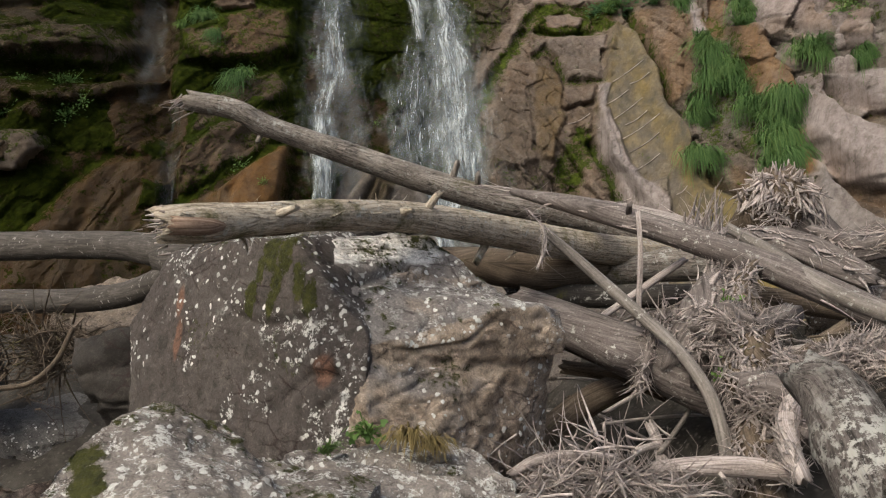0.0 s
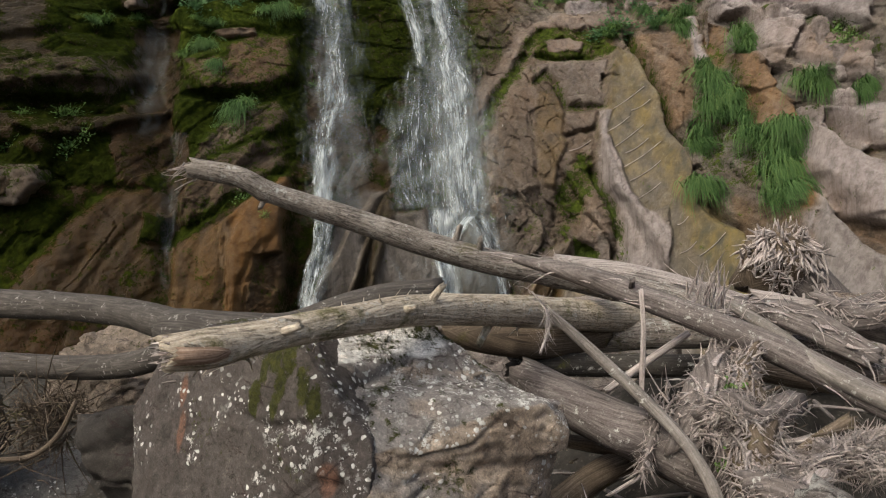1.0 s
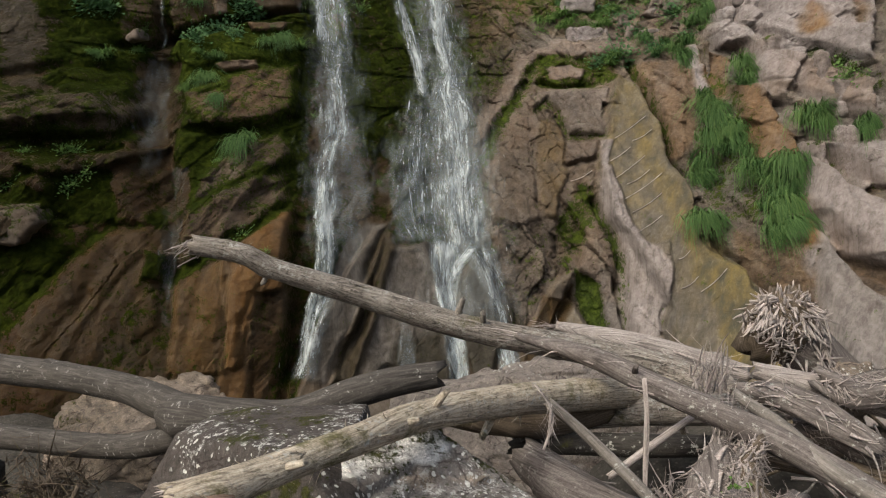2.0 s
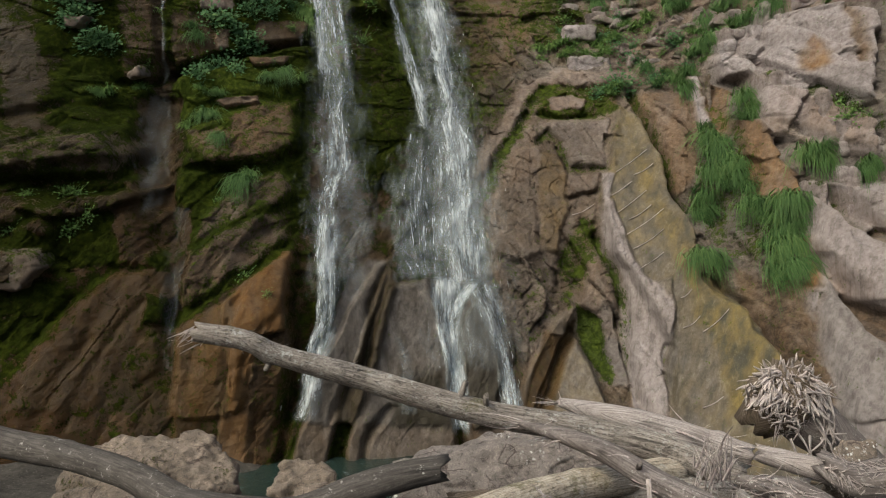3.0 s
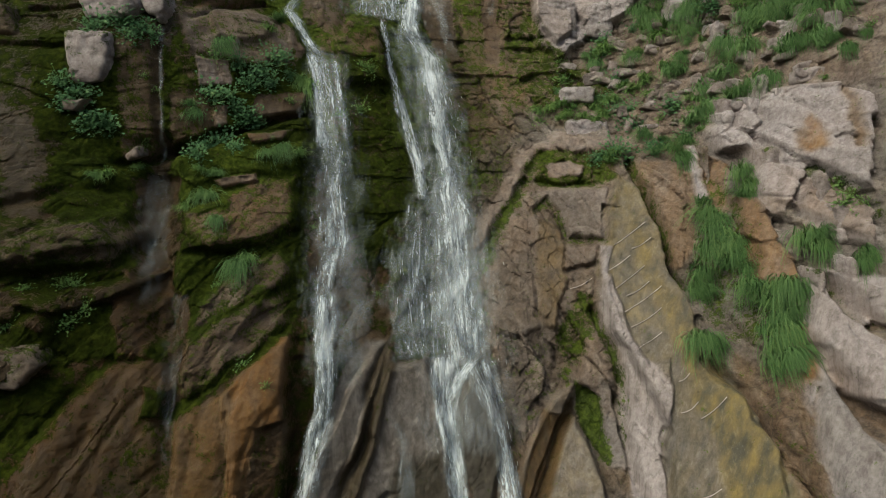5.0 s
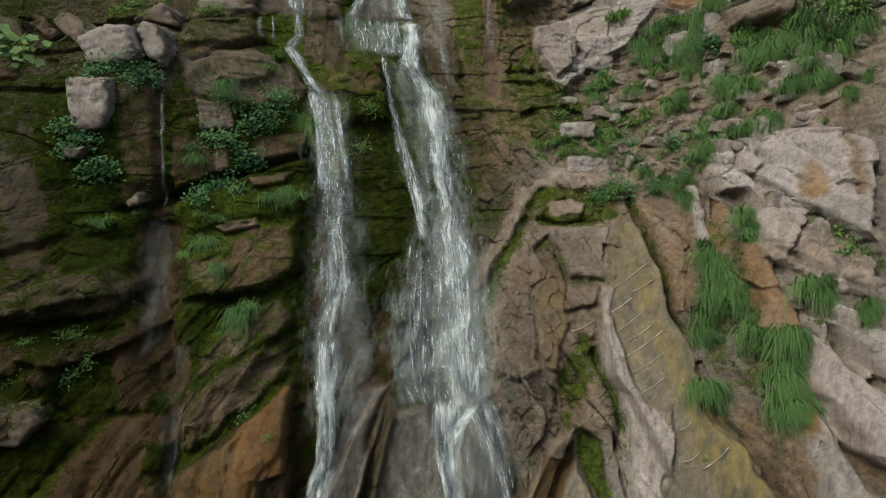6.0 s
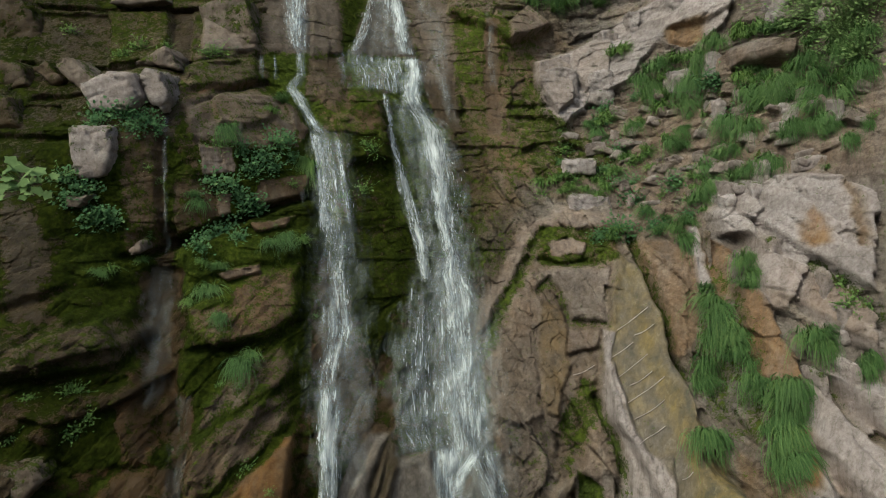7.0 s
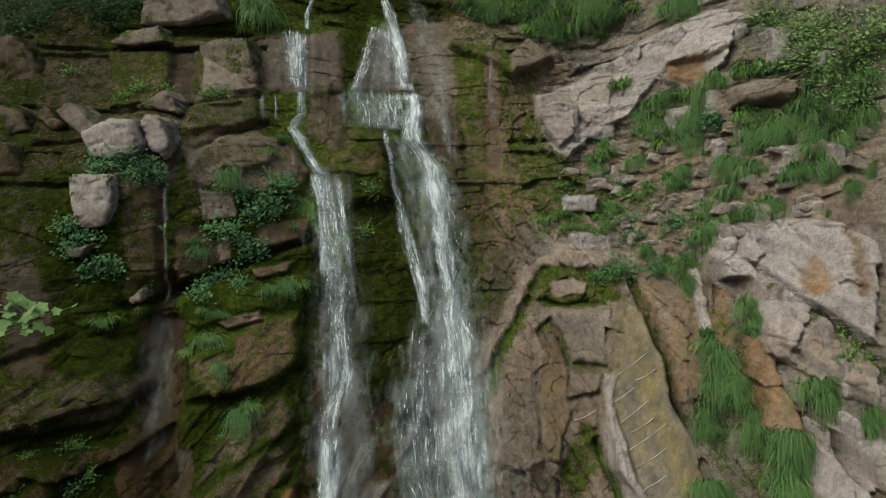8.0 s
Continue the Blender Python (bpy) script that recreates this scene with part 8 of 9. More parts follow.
log("dead branch with a knobbed end", [(2.35, 5.00, 2.44, 0.034), (2.54, 5.00, 2.58, 0.038), (2.73, 5.00, 2.68, 0.046)], BROWN_WOOD, 625, kind="branch")
log("upright root stump with torn grey fibres", [(2.21, 6.00, 3.00, 0.082), (2.10, 5.85, 2.80, 0.169), (1.98, 5.70, 2.55, 0.217), (1.84, 5.60, 2.27, 0.239)], TRUNK_WOOD, 626, kind="stump", splinters=[(0, (0.1, -0.2, 1), 60, 0.3)], shreds=220, shred=dict(long=0.2, wide=0.02, peel=0.15, stray=0.15))
log("second upright root of the stump", [(2.43, 5.80, 3.07, 0.053), (2.22, 5.60, 2.86, 0.094), (2.20, 5.30, 2.60, 0.145), (2.09, 5.10, 2.39, 0.155), (2.11, 4.90, 2.16, 0.142), (1.97, 4.70, 1.91, 0.129), (1.97, 4.50, 1.66, 0.137)], BROWN_WOOD, 627, kind="root", rough=0.3, shreds=2200, shred=dict(long=0.13, wide=0.012, peel=0.26, stray=0.4))
log("grey log under the boulder's nose", [(1.05, 6.40, 2.18, 0.059), (1.49, 6.20, 2.14, 0.066), (1.81, 6.00, 2.02, 0.064)], BROWN_WOOD, 628)
log("upright broken branch in the hollow", [(1.56, 5.60, 1.88, 0.038), (1.60, 5.50, 1.74, 0.042), (1.61, 5.40, 1.56, 0.041)], PALE_WOOD, 629, kind="branch", knots=False)

# roots shredded by the floods
for label, points, seed, count, how in (
    ("shredded pale root sprawling over the jam", [(2.53, 5.40, 2.71, 0.066), (2.16, 5.20, 2.61, 0.087), (2.04, 5.30, 2.72, 0.081), (1.88, 5.40, 2.59, 0.058)], 660, 650, dict(long=0.12, peel=0.32)),
    ("shredded root arching over the hollow", [(1.77, 5.40, 2.38, 0.041), (1.88, 5.40, 2.50, 0.058), (1.98, 5.30, 2.46, 0.065), (2.00, 5.20, 2.25, 0.063), (2.00, 5.00, 1.98, 0.053)], 661, 150, dict(long=0.12, peel=0.4)),
    ("torn root hanging in the hollow", [(1.61, 5.70, 2.62, 0.035), (1.56, 5.60, 2.44, 0.038), (1.47, 5.50, 2.24, 0.029), (1.44, 5.50, 2.16, 0.021)], 662, 80, dict(long=0.12, peel=0.5)),
    ("shredded root mass beside the lichen stump", [(1.96, 4.80, 2.29, 0.088), (2.09, 4.60, 2.29, 0.105), (2.21, 4.50, 2.24, 0.082), (2.08, 4.30, 2.09, 0.066)], 663, 900, dict(long=0.11, peel=0.4)),
    ("torn pale root on the debris", [(0.84, 4.30, 1.79, 0.052), (1.07, 4.30, 1.86, 0.059), (1.27, 4.20, 1.83, 0.051), (1.46, 4.20, 1.76, 0.045)], 664, 260, dict(long=0.22, peel=0.7)),
    ("torn root lying at the jam's foot", [(0.46, 4.40, 1.76, 0.040), (0.66, 4.40, 1.83, 0.054), (0.84, 4.30, 1.76, 0.046)], 665, 200, dict(long=0.22, peel=0.7)),
    ("bleached root high on the jam", [(2.54, 6.60, 3.31, 0.060), (2.85, 6.50, 3.28, 0.089), (3.15, 6.30, 3.16, 0.086), (3.46, 6.00, 2.93, 0.073)], 666, 60, dict(long=0.25, wide=0.010, peel=0.05, stray=0.06)),
    ("twisted root on top of the jam", [(3.60, 7.20, 3.32, 0.088), (3.82, 7.00, 3.21, 0.117), (4.12, 6.90, 3.26, 0.116), (4.33, 6.80, 3.15, 0.093)], 667, 260, dict(long=0.16, peel=0.5)),
    ("twisted grey root behind the trunk", [(3.10, 6.60, 3.00, 0.060), (3.34, 6.40, 2.96, 0.088), (3.57, 6.20, 2.83, 0.085), (3.82, 6.00, 2.79, 0.073)], 668, 200, dict(long=0.16, peel=0.4)),
    ("shredded root low in the jam", [(2.50, 5.00, 2.52, 0.046), (2.62, 4.80, 2.47, 0.073), (2.75, 4.60, 2.47, 0.070), (2.93, 4.50, 2.38, 0.062)], 669, 600, dict(long=0.12, peel=0.5)),
    ("torn root above the lichen stump", [(2.22, 4.90, 2.46, 0.045), (2.31, 4.70, 2.45, 0.057), (2.62, 4.80, 2.55, 0.051), (2.87, 4.80, 2.62, 0.044)], 670, 480, dict(long=0.12, peel=0.5)),
):
    thick = [(x, y, z, 1.25 * r) for x, y, z, r in points]
    log(label, thick, TRUNK_WOOD, seed, kind="root", rough=0.35, shreds=int(1.9 * count), shred={"wide": 0.009, "stray": 0.55, **how, "peel": 0.85 * how["peel"]})
for k, (label, bundles) in enumerate(
    (
        ("upright torn fibres on the jam", [((*(2.35, 6.70, 3.33), 0.10), (0.0, -0.1, 1), 60, 0.36, 0.28, 0.010, 0.2)]),
        ("loose pale twigs on the ground", [((*(0.99, 4.40, 1.83), 0.2), (-0.3, -0.5, 0.4), 120, 0.4, 0.7, 0.008, 0.4), ((*(0.64, 4.30, 1.83), 0.14), (-0.4, -0.4, 0.3), 60, 0.35, 0.7, 0.008, 0.4)]),
        ("torn fibres beside the thick trunk", [((*(1.72, 5.70, 2.64), 0.07), (-0.3, -0.6, 0.2), 90, 0.16, 0.7, 0.007, 0.5)]),
    )
):
    tagged(new("torn_roots", fibre_mesh("torn_roots", bundles, PALE_WOOD, 700 + k)), label, "driftwood", "", "stuff")

# the upturned root plate with its crown of splinters
crown = tagged(new("root_ball"), "upturned ball of bleached torn roots", "driftwood")
crown.location = (3.80, 8.40, 3.71)
rng = random.Random(31)
centre = Vector(crown.location)
hang(wood_mesh("core", [(*(centre + Vector((-0.28, 0.1, -0.30))), 0.20), (*(centre + Vector((-0.05, 0.05, -0.05))), 0.36), (*(centre + Vector((0.02, 0.0, 0.18))), 0.30), (*(centre + Vector((0.02, 0.0, 0.34))), 0.14)], BROWN_WOOD, 671, rough=0.3), "core", crown)
for k in range(300):
    a, lean = rng.uniform(-0.15 * math.pi, 1.15 * math.pi), 1.5 * rng.random() ** 0.6
    n_out = Vector((math.sin(lean) * math.cos(a), -math.sin(lean) * math.sin(a), math.cos(lean)))
    fall = Vector((math.cos(lean) * math.cos(a), -math.cos(lean) * math.sin(a), -math.sin(lean)))
    p = centre + Vector((0.40 * n_out.x, 0.30 * n_out.y, 0.36 * n_out.z - 0.02))
    long, r = rng.uniform(0.08, 0.24), rng.uniform(0.007, 0.021)
    way = fall + n_out * rng.gauss(0.15, 0.15) + Vector((rng.gauss(0, 0.25), rng.gauss(0, 0.15), rng.gauss(0, 0.2)))
    if k % 7 == 0:
        way, long = n_out + Vector((rng.gauss(0, 0.4), -0.2, rng.gauss(0.2, 0.3))), rng.uniform(0.08, 0.18)
    way.normalize()
    bow = n_out * rng.uniform(0.0, 0.03) - Vector((0, 0, rng.uniform(0, 0.04)))
    hang(wood_mesh("root_splinter", [(*p, r), (*(p + way * long * 0.5 + bow), r * 0.85), (*(p + way * long), r * 0.3)], (PALE_WOOD, GREY_WOOD, PALE_WOOD)[k % 3], 3000 + k, sides=7, knots=False, jag=1.2, step=0.04), "root_splinter", crown)
for k in range(26):
    a = rng.uniform(0, 2 * math.pi)
    z = rng.uniform(-0.4, 0.1)
    p = centre + Vector((0.34 * math.cos(a), -0.26, z))
    q = p + Vector((rng.gauss(0, 0.22), -0.06, rng.gauss(-0.16, 0.14)))
    hang(wood_mesh("root", [(*p, 0.016), (*((p + q) / 2 + Vector((rng.gauss(0, 0.03), -0.04, rng.gauss(0, 0.03)))), 0.012), (*q, 0.005)], GREY_WOOD, 3100 + k, sides=8, knots=False), "root", crown)
shaggy(crown, [(*(centre + Vector((-0.3, -0.05, -0.3))), 0.22), (*centre, 0.36), (*(centre + Vector((0.05, -0.05, 0.25))), 0.22)], 900, 672, long=0.12, wide=0.010, peel=0.3, stray=0.5)
log("short root at the core of the upturned root ball", [(3.91, 8.50, 3.69, 0.259), (4.04, 8.50, 3.49, 0.324), (4.37, 8.40, 3.20, 0.256), (4.69, 8.30, 2.92, 0.215)], TRUNK_WOOD, 640, kind="root")

# sticks strewn over the jam
rng = random.Random(77)
for k in range(70):
    x, y = rng.uniform(0.9, 5.2), rng.uniform(4.2, 8.2)
    z = float(bed(np.array(x), np.array(y))) + rng.uniform(0.25, 0.75)
    a, tilt, long, r = rng.uniform(0, 6.28), rng.uniform(-0.35, 0.5), rng.uniform(0.35, 1.3), rng.uniform(0.008, 0.03)
    d = Vector((math.cos(a), math.sin(a), tilt)) * long * 0.5
    k1 = [rng.gauss(0, 0.05) for _ in range(3)]
    pts = [(x - d.x, y - d.y, z - d.z, r), (x + k1[0], y + k1[1], z + k1[2], r * 0.95), (x + d.x, y + d.y, z + d.z, r * 0.6)]
    log("weathered dead stick lying in the log jam", pts, (PALE_WOOD, GREY_WOOD, BROWN_WOOD, SMOOTH_WOOD)[k % 4], 800 + k, kind="stick", sides=8, knots=False, jag=0.8)
twigs = fibre_mesh("twig_nest", [((*(-3.73, 7.00, 2.25), 0.17), (0, -0.5, 0.1), 520, 0.32, 0.9, 0.008, 0.6)], BROWN_WOOD, 720)
tagged(new("twig_nest", twigs), "tangle of dark brown twigs between the stones", "twigs", "", "stuff")
log("thin dark branch sagging over the stones", [(-4.04, 6.60, 1.95, 0.025), (-3.63, 6.50, 2.02, 0.025), (-3.34, 6.40, 2.23, 0.024), (-3.19, 6.40, 2.52, 0.020)], BROWN_WOOD, 641, kind="branch", knots=False, sides=8)


# ---- plants ----
def tuft_mesh(name, blades, length, droop, spread, seed, material, wide=0.010):
    """A tuft whose blades rise from a wall (towards -y) and hang over."""
    rng = random.Random(seed)
    verts, faces, vary = [], [], []
    for _ in range(blades):
        shade = rng.random()
        a = rng.gauss(0, spread)
        out = Vector((math.sin(a), -0.55 - 0.3 * rng.random(), 0.55 + 0.6 * rng.random())).normalized()
        long, w = length * rng.uniform(0.5, 1.1), wide * rng.uniform(0.6, 1.3)
        p = Vector((rng.gauss(0, 0.10), rng.uniform(-0.03, 0.05), rng.gauss(0, 0.05))) * length
        fall = Vector((rng.gauss(0, 0.12), -0.05, -1)) * droop * rng.uniform(0.7, 1.3)
        side = Vector((math.cos(a), math.sin(a) * 0.6, rng.gauss(0, 0.2)))
        for k in range(6):
            f = k / 5
            c = p + out * long * f * (1 - 0.25 * f) + fall * long * f * f
            r = w * (1 - f**1.6) + 0.0015
            verts += [tuple(c - side * r), tuple(c + side * r)]
        b = len(verts) - 12
        vary += [shade] * 12
        faces += [(b + 2 * k, b + 2 * k + 1, b + 2 * k + 3, b + 2 * k + 2) for k in range(5)]
    me = mesh_of(name, verts, faces, material)
    floats(me, "vary", vary)
    return me


def leafy_mesh(name, count, size, reach, seed, material, lobed=False):
    """A clump of broad leaves held out from a wall on stalks."""
    rng = random.Random(seed)
    verts, faces, vary = [(0, 0.05, -0.1 * reach)], [], [0.2]
    for _ in range(count):
        shade = rng.random()
        c = Vector((rng.gauss(0, 0.42), -abs(rng.gauss(0, 0.26)), rng.gauss(0, 0.30))) * reach
        n = Vector((rng.gauss(0, 0.45), -0.7, 0.75 + rng.gauss(0, 0.3))).normalized()
        t = n.cross(Vector((rng.gauss(0, 1), rng.gauss(0, 1), rng.gauss(0, 1)))).normalized()
        s = size * rng.uniform(0.5, 1.25)
        u = n.cross(t)
        base = len(verts)
        rim = [(0, 0.0), (0.38, -0.16), (0.52, 0.18), (0.40, 0.55), (0.16, 0.72), (0, 1.0), (-0.16, 0.72), (-0.40, 0.55), (-0.52, 0.18), (-0.38, -0.16)]
        if lobed:
            rim = [(0, 0.0), (0.40, -0.08), (0.46, 0.22), (0.66, 0.48), (0.36, 0.62), (0, 1.0), (-0.36, 0.62), (-0.66, 0.48), (-0.46, 0.22), (-0.40, -0.08)]
        verts.append(tuple(c + t * s * 0.4 - n * s * 0.10))
        for a, b in rim:
            verts.append(tuple(c + u * s * a + t * s * b - n * s * 0.12 * (b - 0.4) ** 2 - n * 0.10 * s * abs(a)))
        m = len(rim)
        faces += [(base, base + 1 + k, base + 1 + (k + 1) % m) for k in range(m)]
        verts.append(tuple(c + u * 0.012 - n * 0.01))
        faces.append((0, base + 1, len(verts) - 1))
        vary += [shade] * (m + 2)
    me = mesh_of(name, verts, faces, material)
    floats(me, "vary", vary)
    return me


TUFTS = [tuft_mesh("grass_tuft", 210, 0.7 + 0.1 * k, 0.5 + 0.22 * k, 0.75 - 0.1 * k, 900 + k, GRASS, 0.0075) for k in range(3)]
FRESH_TUFTS = [tuft_mesh("grass_tuft", 130, 0.6, 0.55, 0.8, 910 + k, FRESH) for k in range(2)]
HANGING_TUFT = tuft_mesh("grass_tuft", 120, 0.8, 1.25, 0.4, 915, FRESH, 0.007)
LEAFY = [leafy_mesh("leafy_plant", 240, 0.080, 0.60, 920 + k, BROAD) for k in range(3)]
SMALL_LEAFY = [leafy_mesh("leafy_plant", 120, 0.05, 0.40, 930 + k, FRESH) for k in range(2)]


def plant(kind, me, x, z, size, label, seed, lean=0.0):
    rng = random.Random(seed)
    ob = new(kind, me)
    y = float(wall_at(np.array(x), np.array(z)))
    ob.matrix_world = Matrix.Translation((x, y + 0.03, z)) @ pose(0, 0, 0, 0, lean + rng.uniform(-22, 22), rng.uniform(-30, 30)) @ Matrix.Diagonal((size * rng.uniform(0.85, 1.15), size, size * rng.uniform(0.9, 1.1), 1))
    return tagged(ob, label, "grass" if kind == "grass_tuft" else "plant", "tufts of grass on the cliff" if kind == "grass_tuft" else "leafy plants on the cliff")


GULLY = [(6.34, 8.34), (6.42, 8.08), (6.55, 7.73), (6.71, 7.59), (6.76, 7.35), (6.76, 7.08), (6.6, 6.82), (6.08, 6.57), (5.89, 6.3), (6.05, 6.16), (6.8, 6.76), (6.87, 6.43), (6.92, 6.31), (7.1, 6.39), (7.24, 6.44), (7.4, 6.21), (7.28, 5.85), (7.06, 5.72), (6.86, 5.47), (7.03, 5.27), (7.05, 5.08), (6.94, 4.86), (6.77, 4.92), (5.6, 5.27), (5.84, 5.09), (6.54, 7.92), (6.75, 7.58), (6.55, 7.17), (6.8, 7.36), (6.34, 7.25), (6.93, 6.02), (7.19, 6.03), (7.14, 5.52)]
for k, (x, z) in enumerate(GULLY):
    plant("grass_tuft", TUFTS[k % 3], x, z, 1.15 + 0.35 * ((k * 7) % 5) / 5, "dense green grass hanging in the cliff gully", 1000 + k)
SLOPE = [(6.11, 9.93), (6.22, 9.64), (6.43, 10.08), (7.25, 9.07), (7.27, 8.75), (7.07, 8.48), (7.80, 7.44), (7.90, 7.25), (8.03, 7.48), (8.34, 6.97), (8.49, 7.10), (6.74, 10.69), (7.03, 10.99), (7.27, 11.13), (7.61, 11.26), (7.94, 11.47), (8.24, 11.59), (6.83, 12.34), (6.63, 12.54), (7.21, 11.78), (7.45, 11.92), (7.68, 12.05), (8.83, 12.52), (8.67, 12.23), (9.19, 12.93), (9.34, 12.58)]
for k, (x, z) in enumerate(SLOPE):
    plant("grass_tuft", TUFTS[(k + 1) % 3], x, z, 1.1 + 0.3 * ((k * 3) % 5) / 5, "green grass tuft hanging from the sunny rock slope", 1100 + k)
LEDGE = [(6.32, 15.00), (6.60, 15.12), (6.47, 14.49), (6.98, 15.20), (7.33, 15.17), (6.76, 14.06), (7.08, 14.17), (7.32, 14.29), (8.27, 14.24), (8.46, 14.02), (8.67, 14.06), (8.32, 13.72), (8.50, 13.59), (8.86, 13.93), (9.08, 14.12), (9.36, 14.20), (9.51, 14.32), (8.90, 13.59), (9.15, 13.69), (9.36, 13.63), (9.67, 13.54), (9.82, 13.25), (10.14, 13.76), (8.39, 15.64), (8.71, 15.63), (9.20, 15.39), (10.26, 14.63), (7.75, 12.88), (5.16, 13.64), (4.98, 13.46), (5.43, 18.20), (8.11, 12.65), (6.16, 14.75), (6.31, 14.15), (6.68, 14.63), (6.99, 14.64), (7.47, 14.69), (7.16, 13.79), (6.61, 13.73), (8.14, 14.01), (8.55, 14.34), (8.72, 13.71), (9.00, 13.90), (8.60, 13.32), (8.34, 13.25), (9.13, 13.36), (9.54, 13.91), (9.47, 13.36), (9.81, 13.66), (9.97, 13.44), (9.51, 14.79), (9.77, 14.46), (9.98, 14.30), (8.25, 15.42), (8.58, 15.44), (8.95, 15.38), (7.80, 15.38), (7.61, 15.09), (5.75, 15.92), (5.50, 15.86)]
for k, (x, z) in enumerate(LEDGE):
    plant("grass_tuft", (TUFTS + FRESH_TUFTS)[k % 5], x, z, 1.25 + 0.3 * ((k * 3) % 5) / 5, "green grass tuft growing on a rock ledge", 1200 + k)
MEADOW = [(0.81, 19.27), (1.21, 19.04), (1.64, 19.49), (2.03, 18.98), (2.47, 19.41), (2.85, 18.91), (3.31, 19.56), (3.46, 18.70), (4.00, 19.07), (4.27, 18.39), (4.51, 19.17), (4.89, 18.70), (5.10, 19.33), (5.45, 18.84), (5.82, 19.18), (6.13, 18.76), (7.43, 18.53), (7.77, 18.58), (3.01, 18.28), (3.84, 18.13), (1.61, 18.81), (4.34, 19.64), (5.39, 19.50), (6.46, 18.87), (2.28, 19.66), (-5.91, 17.74), (-5.65, 17.57), (-5.88, 17.98)]
for k, (x, z) in enumerate(MEADOW):
    plant("grass_tuft", (TUFTS + FRESH_TUFTS)[k % 5], x, z, 1.8, "tall green grass growing on top of the cliff", 1300 + k)
MIDDLE = [(3.23, 11.49), (3.62, 11.23), (4.10, 11.15), (4.38, 10.97), (4.67, 11.23), (5.43, 12.20), (5.70, 12.09), (6.01, 12.25), (6.04, 11.80), (4.92, 11.67), (4.72, 9.92), (4.54, 9.69), (2.80, 11.41), (3.50, 11.58)]
for k, (x, z) in enumerate(MIDDLE):
    plant("grass_tuft", FRESH_TUFTS[k % 2], x, z, 1.05, "fresh green grass on the mossy ledge", 1400 + k)
SHADE = [(-6.01, 10.63), (-5.86, 10.43), (-5.49, 12.3), (-5.3, 12.48), (-4.58, 13.01), (-4.4, 13.38), (-4.26, 9.52), (-3.91, 9.64), (-3.58, 9.57), (-5.6, 9.05), (-5.22, 8.93), (-5.42, 8.42), (-4.96, 7.88), (-5.78, 8.14), (-7.48, 8.83), (-7.66, 8.8), (-4.3, 7.01), (-4.42, 6.86), (-7.01, 9.1), (-5.83, 17.63), (-6.08, 18.14), (-5.36, 12.12)]
for k, (x, z) in enumerate(SHADE):
    plant("grass_tuft", (TUFTS + FRESH_TUFTS)[k % 5], x, z, 0.72 + 0.16 * (k % 3), "green grass tuft on the shaded mossy wall", 1500 + k)
for k, (x, z) in enumerate([(-3.79, 11.73), (-3.68, 11.69), (-3.6, 11.58)]):
    plant("grass_tuft", HANGING_TUFT, x, z, 0.9 + 0.1 * k, "long yellow-green grass hanging beside the fall", 1550 + k)
BUSHY = [(-5.15, 11.88), (-4.75, 11.75), (-4.42, 12.16), (-4.09, 11.78), (-4.5, 11.44), (-4.93, 11.34), (-4.25, 12.3), (-5.11, 10.73), (-4.9, 10.46), (-4.71, 10.41), (-5.69, 9.67), (-5.36, 9.82), (-4.96, 9.63), (-5.7, 9.4), (-7.98, 10.01), (-7.73, 10.14), (-7.57, 10.03), (-8.17, 10.7), (-8.45, 10.47), (-8.53, 10.92), (-5.65, 10.95), (-5.3, 10.97), (4.27, 9.77), (4.81, 9.98), (-7.41, 12.51), (-7.09, 12.42), (-7.59, 12.56), (-6.84, 12.19), (-7.2, 12.18), (-7.95, 12.33)]
for k, (x, z) in enumerate(BUSHY):
    plant("leafy_plant", LEAFY[k % 3], x, z, 0.58 + 0.14 * (k % 3), "broad-leaved green plant rooted in the cliff", 1600 + k)
SPRIGS = [(-7.52, 6.59), (-7.6, 6.51), (-7.44, 6.53), (-8.1, 6.45), (-7.06, 6.09), (-7.28, 5.77), (-2.25, 12.24), (-2.01, 12.07), (-6.25, 14.7), (-6.36, 14.57), (-8.32, 14.37), (-8.0, 14.65), (-7.39, 14.71), (-10.11, 15.23), (-5.64, 11.91), (-2.72, 10.75), (-2.31, 10.96), (3.62, 12.5), (8.69, 12.31), (9.23, 12.21), (8.57, 8.54), (8.65, 8.13), (8.67, 7.98), (8.41, 8.19), (2.77, 11.06), (3.81, 11.41), (9.42, 13.53), (9.92, 12.43)]
for k, (x, z) in enumerate(SPRIGS):
    plant("leafy_plant", SMALL_LEAFY[k % 2], x, z, (0.5 if k < 6 else 0.8) + 0.15 * (k % 3), "small fresh green sprig on the rock", 1700 + k)

rng = random.Random(55)
slope = [(2.99, 13.08), (5.75, 14.57), (8.02, 14.42), (10.36, 13.71), (9.60, 10.97), (9.07, 11.15), (7.53, 11.12), (6.03, 9.34), (4.86, 10.08), (2.81, 11.24)]
made = 0
while made < 75:
    x, z = rng.uniform(3.0, 11.5), rng.uniform(9.5, 16.5)
    if inside(slope, np.array([x]), np.array([z]))[0] < 0.1:
        continue
    if made % 3:
        plant("grass_tuft", (TUFTS + FRESH_TUFTS)[made % 5], x, z, rng.uniform(0.5, 1.1), "small grass tuft on the earthy slope", 4000 + made)
    else:
        plant("leafy_plant", (SMALL_LEAFY + LEAFY)[made % 5], x, z, rng.uniform(0.6, 1.0), "low leafy plant on the earthy slope", 4000 + made)
    made += 1
rng = random.Random(56)
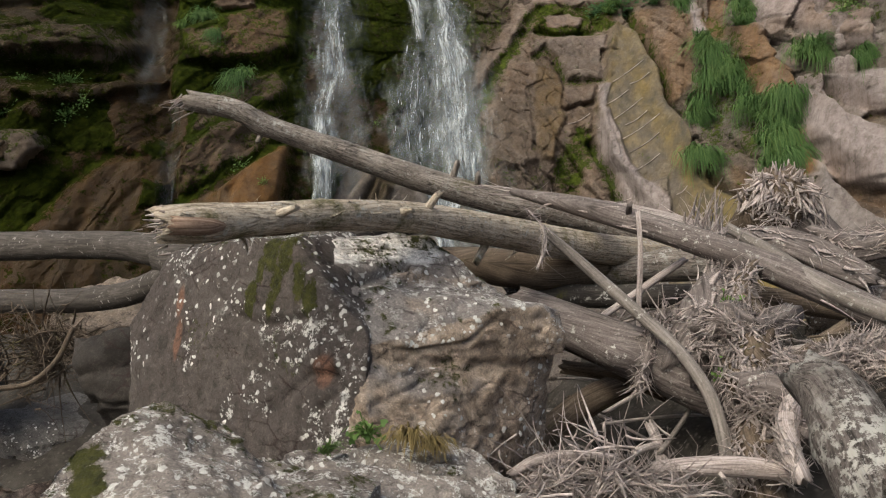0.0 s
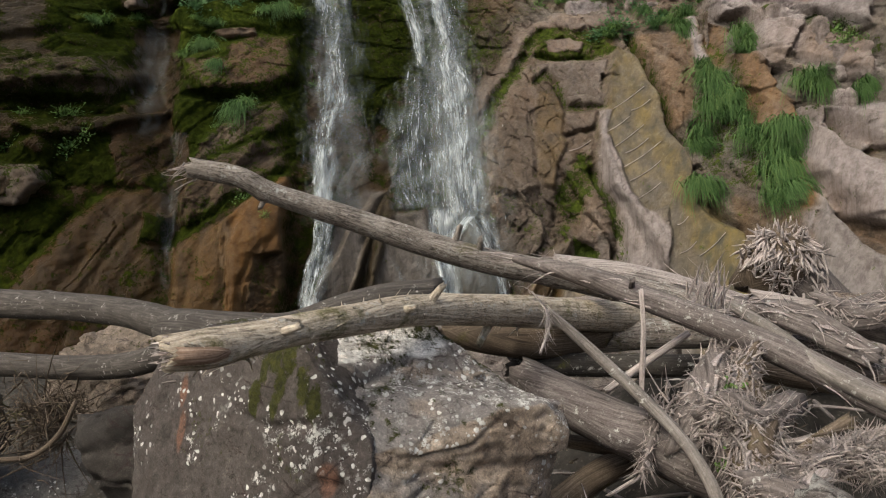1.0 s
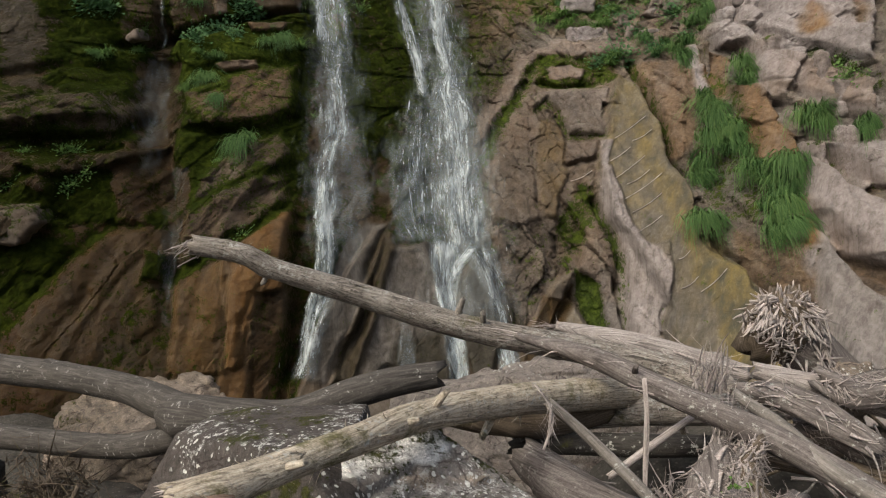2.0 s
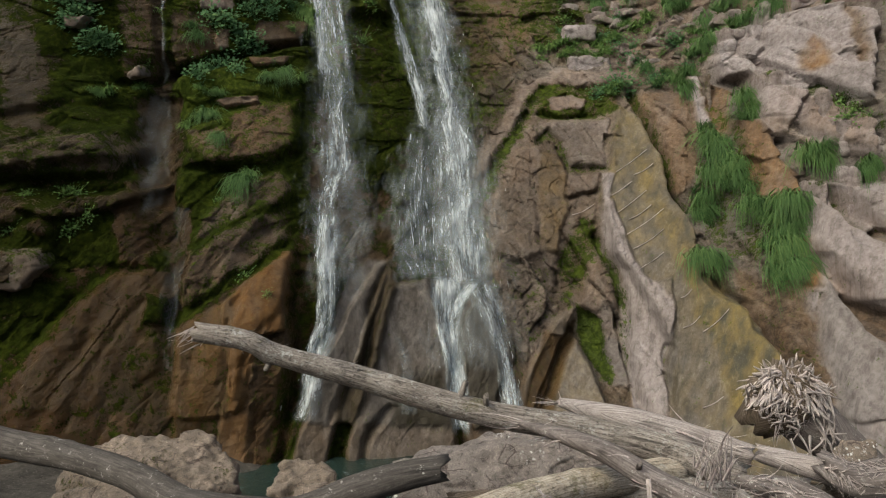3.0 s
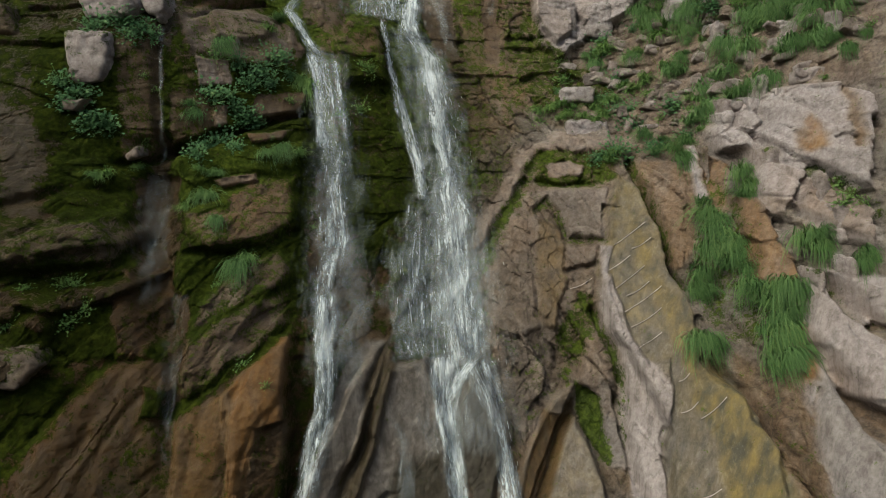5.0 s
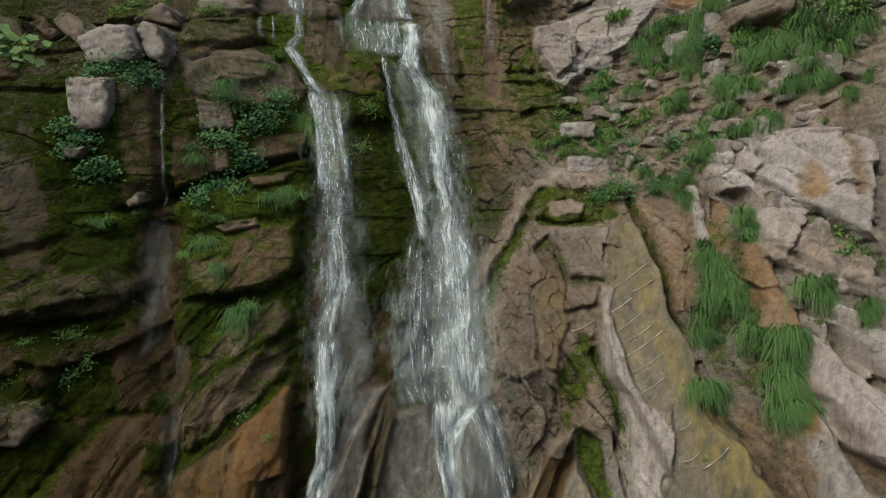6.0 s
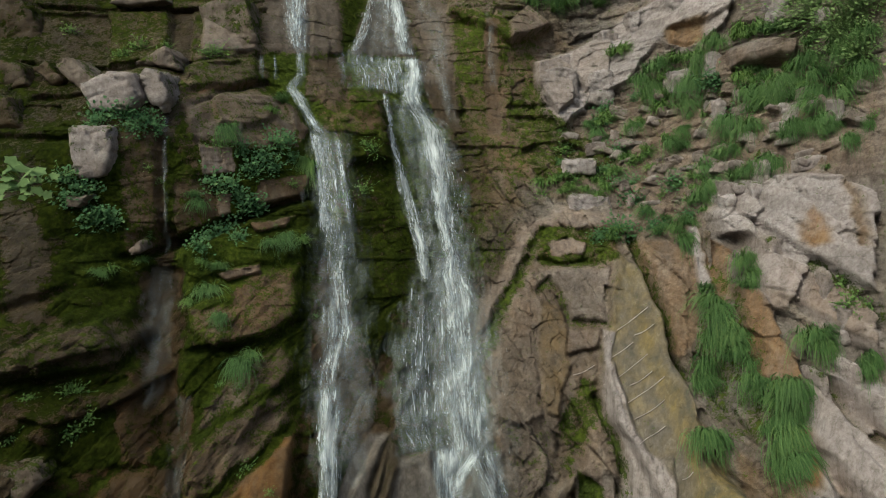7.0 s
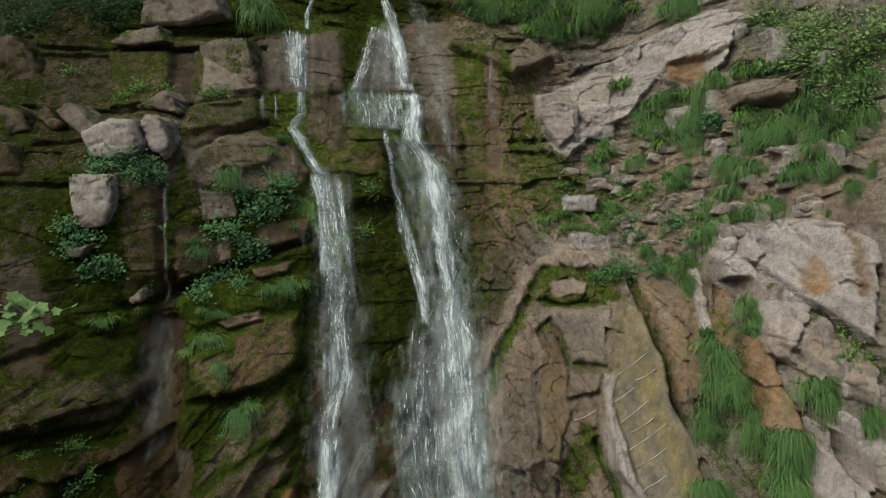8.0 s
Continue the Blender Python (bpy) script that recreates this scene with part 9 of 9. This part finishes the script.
for k in range(18):
    x, z = rng.uniform(-8.5, 0.2), rng.uniform(4.5, 13.0)
    plant("leafy_plant", SMALL_LEAFY[k % 2], x, z, rng.uniform(0.25, 0.65), "small green sprig in the moss of the wall", 4100 + k)

# dry stems lying on the smooth slab
for k, line in enumerate(([(3.92, 7.19), (5.01, 7.94)], [(3.82, 6.66), (4.54, 7.11)], [(4.60, 7.27), (5.07, 7.55)], [(3.74, 6.10), (4.81, 6.86)], [(4.31, 6.14), (4.84, 6.49)], [(4.21, 5.78), (5.08, 6.39)], [(4.31, 5.44), (4.99, 5.90)], [(4.30, 4.96), (4.90, 5.37)], [(3.09, 6.28), (3.61, 6.54)], [(5.04, 4.38), (5.26, 4.57)], [(5.30, 3.71), (5.78, 4.20)], [(5.00, 3.76), (5.31, 4.03)], [(5.04, 2.29), (5.38, 2.55)])):
    (x0, z0), (x1, z1) = line
    pts = [(x0 + (x1 - x0) * f, float(wall_at(np.array(x0 + (x1 - x0) * f), np.array(z0 + (z1 - z0) * f))) - 0.05, z0 + (z1 - z0) * f - 0.05 * math.sin(3 * f), 0.010) for f in (0, 0.33, 0.66, 1)]
    log("thin dry pale stem lying on the smooth slab", pts, PALE_WOOD, 4200 + k, kind="dry_stem", sides=5, knots=False, jag=0.1)

# shrubs over the top edge
SHRUB = [leafy_mesh("shrub", 700, 0.09, 1.5, 940 + k, LIGHT_LEAF) for k in range(2)]
SHADED_SHRUB = [leafy_mesh("shrub", 420, 0.10, 1.4, 950 + k, DIM_LEAF) for k in range(2)]
for k, (x, z) in enumerate([(9.70, 16.43), (10.21, 16.28), (10.37, 15.51), (9.80, 15.52), (10.19, 15.01), (9.37, 17.03), (9.89, 14.85), (10.23, 14.24), (10.60, 15.82)]):
    tagged(plant("shrub", SHRUB[k % 2], x, z, 0.8, "light green leafy shrub hanging over the cliff", 1800 + k), "", "shrub", "shrubs on the cliff top")
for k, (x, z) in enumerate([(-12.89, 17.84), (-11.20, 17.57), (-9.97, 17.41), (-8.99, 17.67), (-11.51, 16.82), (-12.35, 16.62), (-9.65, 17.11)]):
    tagged(plant("shrub", SHADED_SHRUB[k % 2], x, z, 0.8, "green shrub dimmed for the shade of the cliff top", 1820 + k), "", "shrub", "shrubs on the cliff top")

# plants by the boulders
def ground_plant(kind, me, at, size, label, turn_by=0.0):
    ob = new(kind, me)
    ob.matrix_world = Matrix.Translation(at) @ pose(0, 0, 0, 0, 0, turn_by) @ Matrix.Diagonal((size, size, size, 1))
    return tagged(ob, label, "grass" if kind == "grass_tuft" else "plant")


DRY_TUFT = tuft_mesh("grass_tuft", 140, 0.40, 0.55, 0.5, 960, DRY, 0.004)
SMALL_TUFT = tuft_mesh("grass_tuft", 70, 0.25, 0.3, 0.8, 961, FRESH, 0.004)
ground_plant("grass_tuft", DRY_TUFT, (-0.18, 3.92, 2.20), 0.8, "tuft of dry yellow grass at the boulder's foot")
ground_plant("grass_tuft", DRY_TUFT, (-0.07, 3.95, 2.15), 0.7, "tuft of dry yellow grass at the boulder's foot", 30)
ground_plant("grass_tuft", SMALL_TUFT, (-0.40, 3.95, 2.21), 0.9, "small green grass tuft at the boulder's foot")
ground_plant("grass_tuft", SMALL_TUFT, (-0.59, 3.80, 2.16), 0.8, "small green grass tuft at the boulder's foot", 40)
SPRIG = leafy_mesh("leafy_plant", 26, 0.035, 0.13, 970, FRESH)
for at in ((2.06, 5.40, 2.81), (1.97, 5.20, 2.35), (-0.42, 3.95, 2.24)):
    ground_plant("leafy_plant", SPRIG, at, 1.0, "tiny fresh green sprig growing in the debris")

# a leafy twig that reaches in near the cliff
MAPLE = leafy_mesh("leaves", 30, 0.10, 0.30, 980, LIGHT_LEAF, True)
twig_at = (-3.46, 5.90, 9.73)
twig = tagged(new("leafy_branch"), "leafy branch with light green lobed leaves", "branch")
twig.location = twig_at
hang(wood_mesh("stem", [(twig_at[0] - 2.6, twig_at[1] + 0.3, twig_at[2] + 0.3, 0.02), (twig_at[0] - 1.0, twig_at[1] + 0.1, twig_at[2] + 0.15, 0.012), (twig_at[0] + 0.1, twig_at[1], twig_at[2], 0.006)], BROWN_WOOD, 990, sides=8, knots=False), "stem", twig)
part("leaves", MAPLE, twig, "light green lobed leaves")
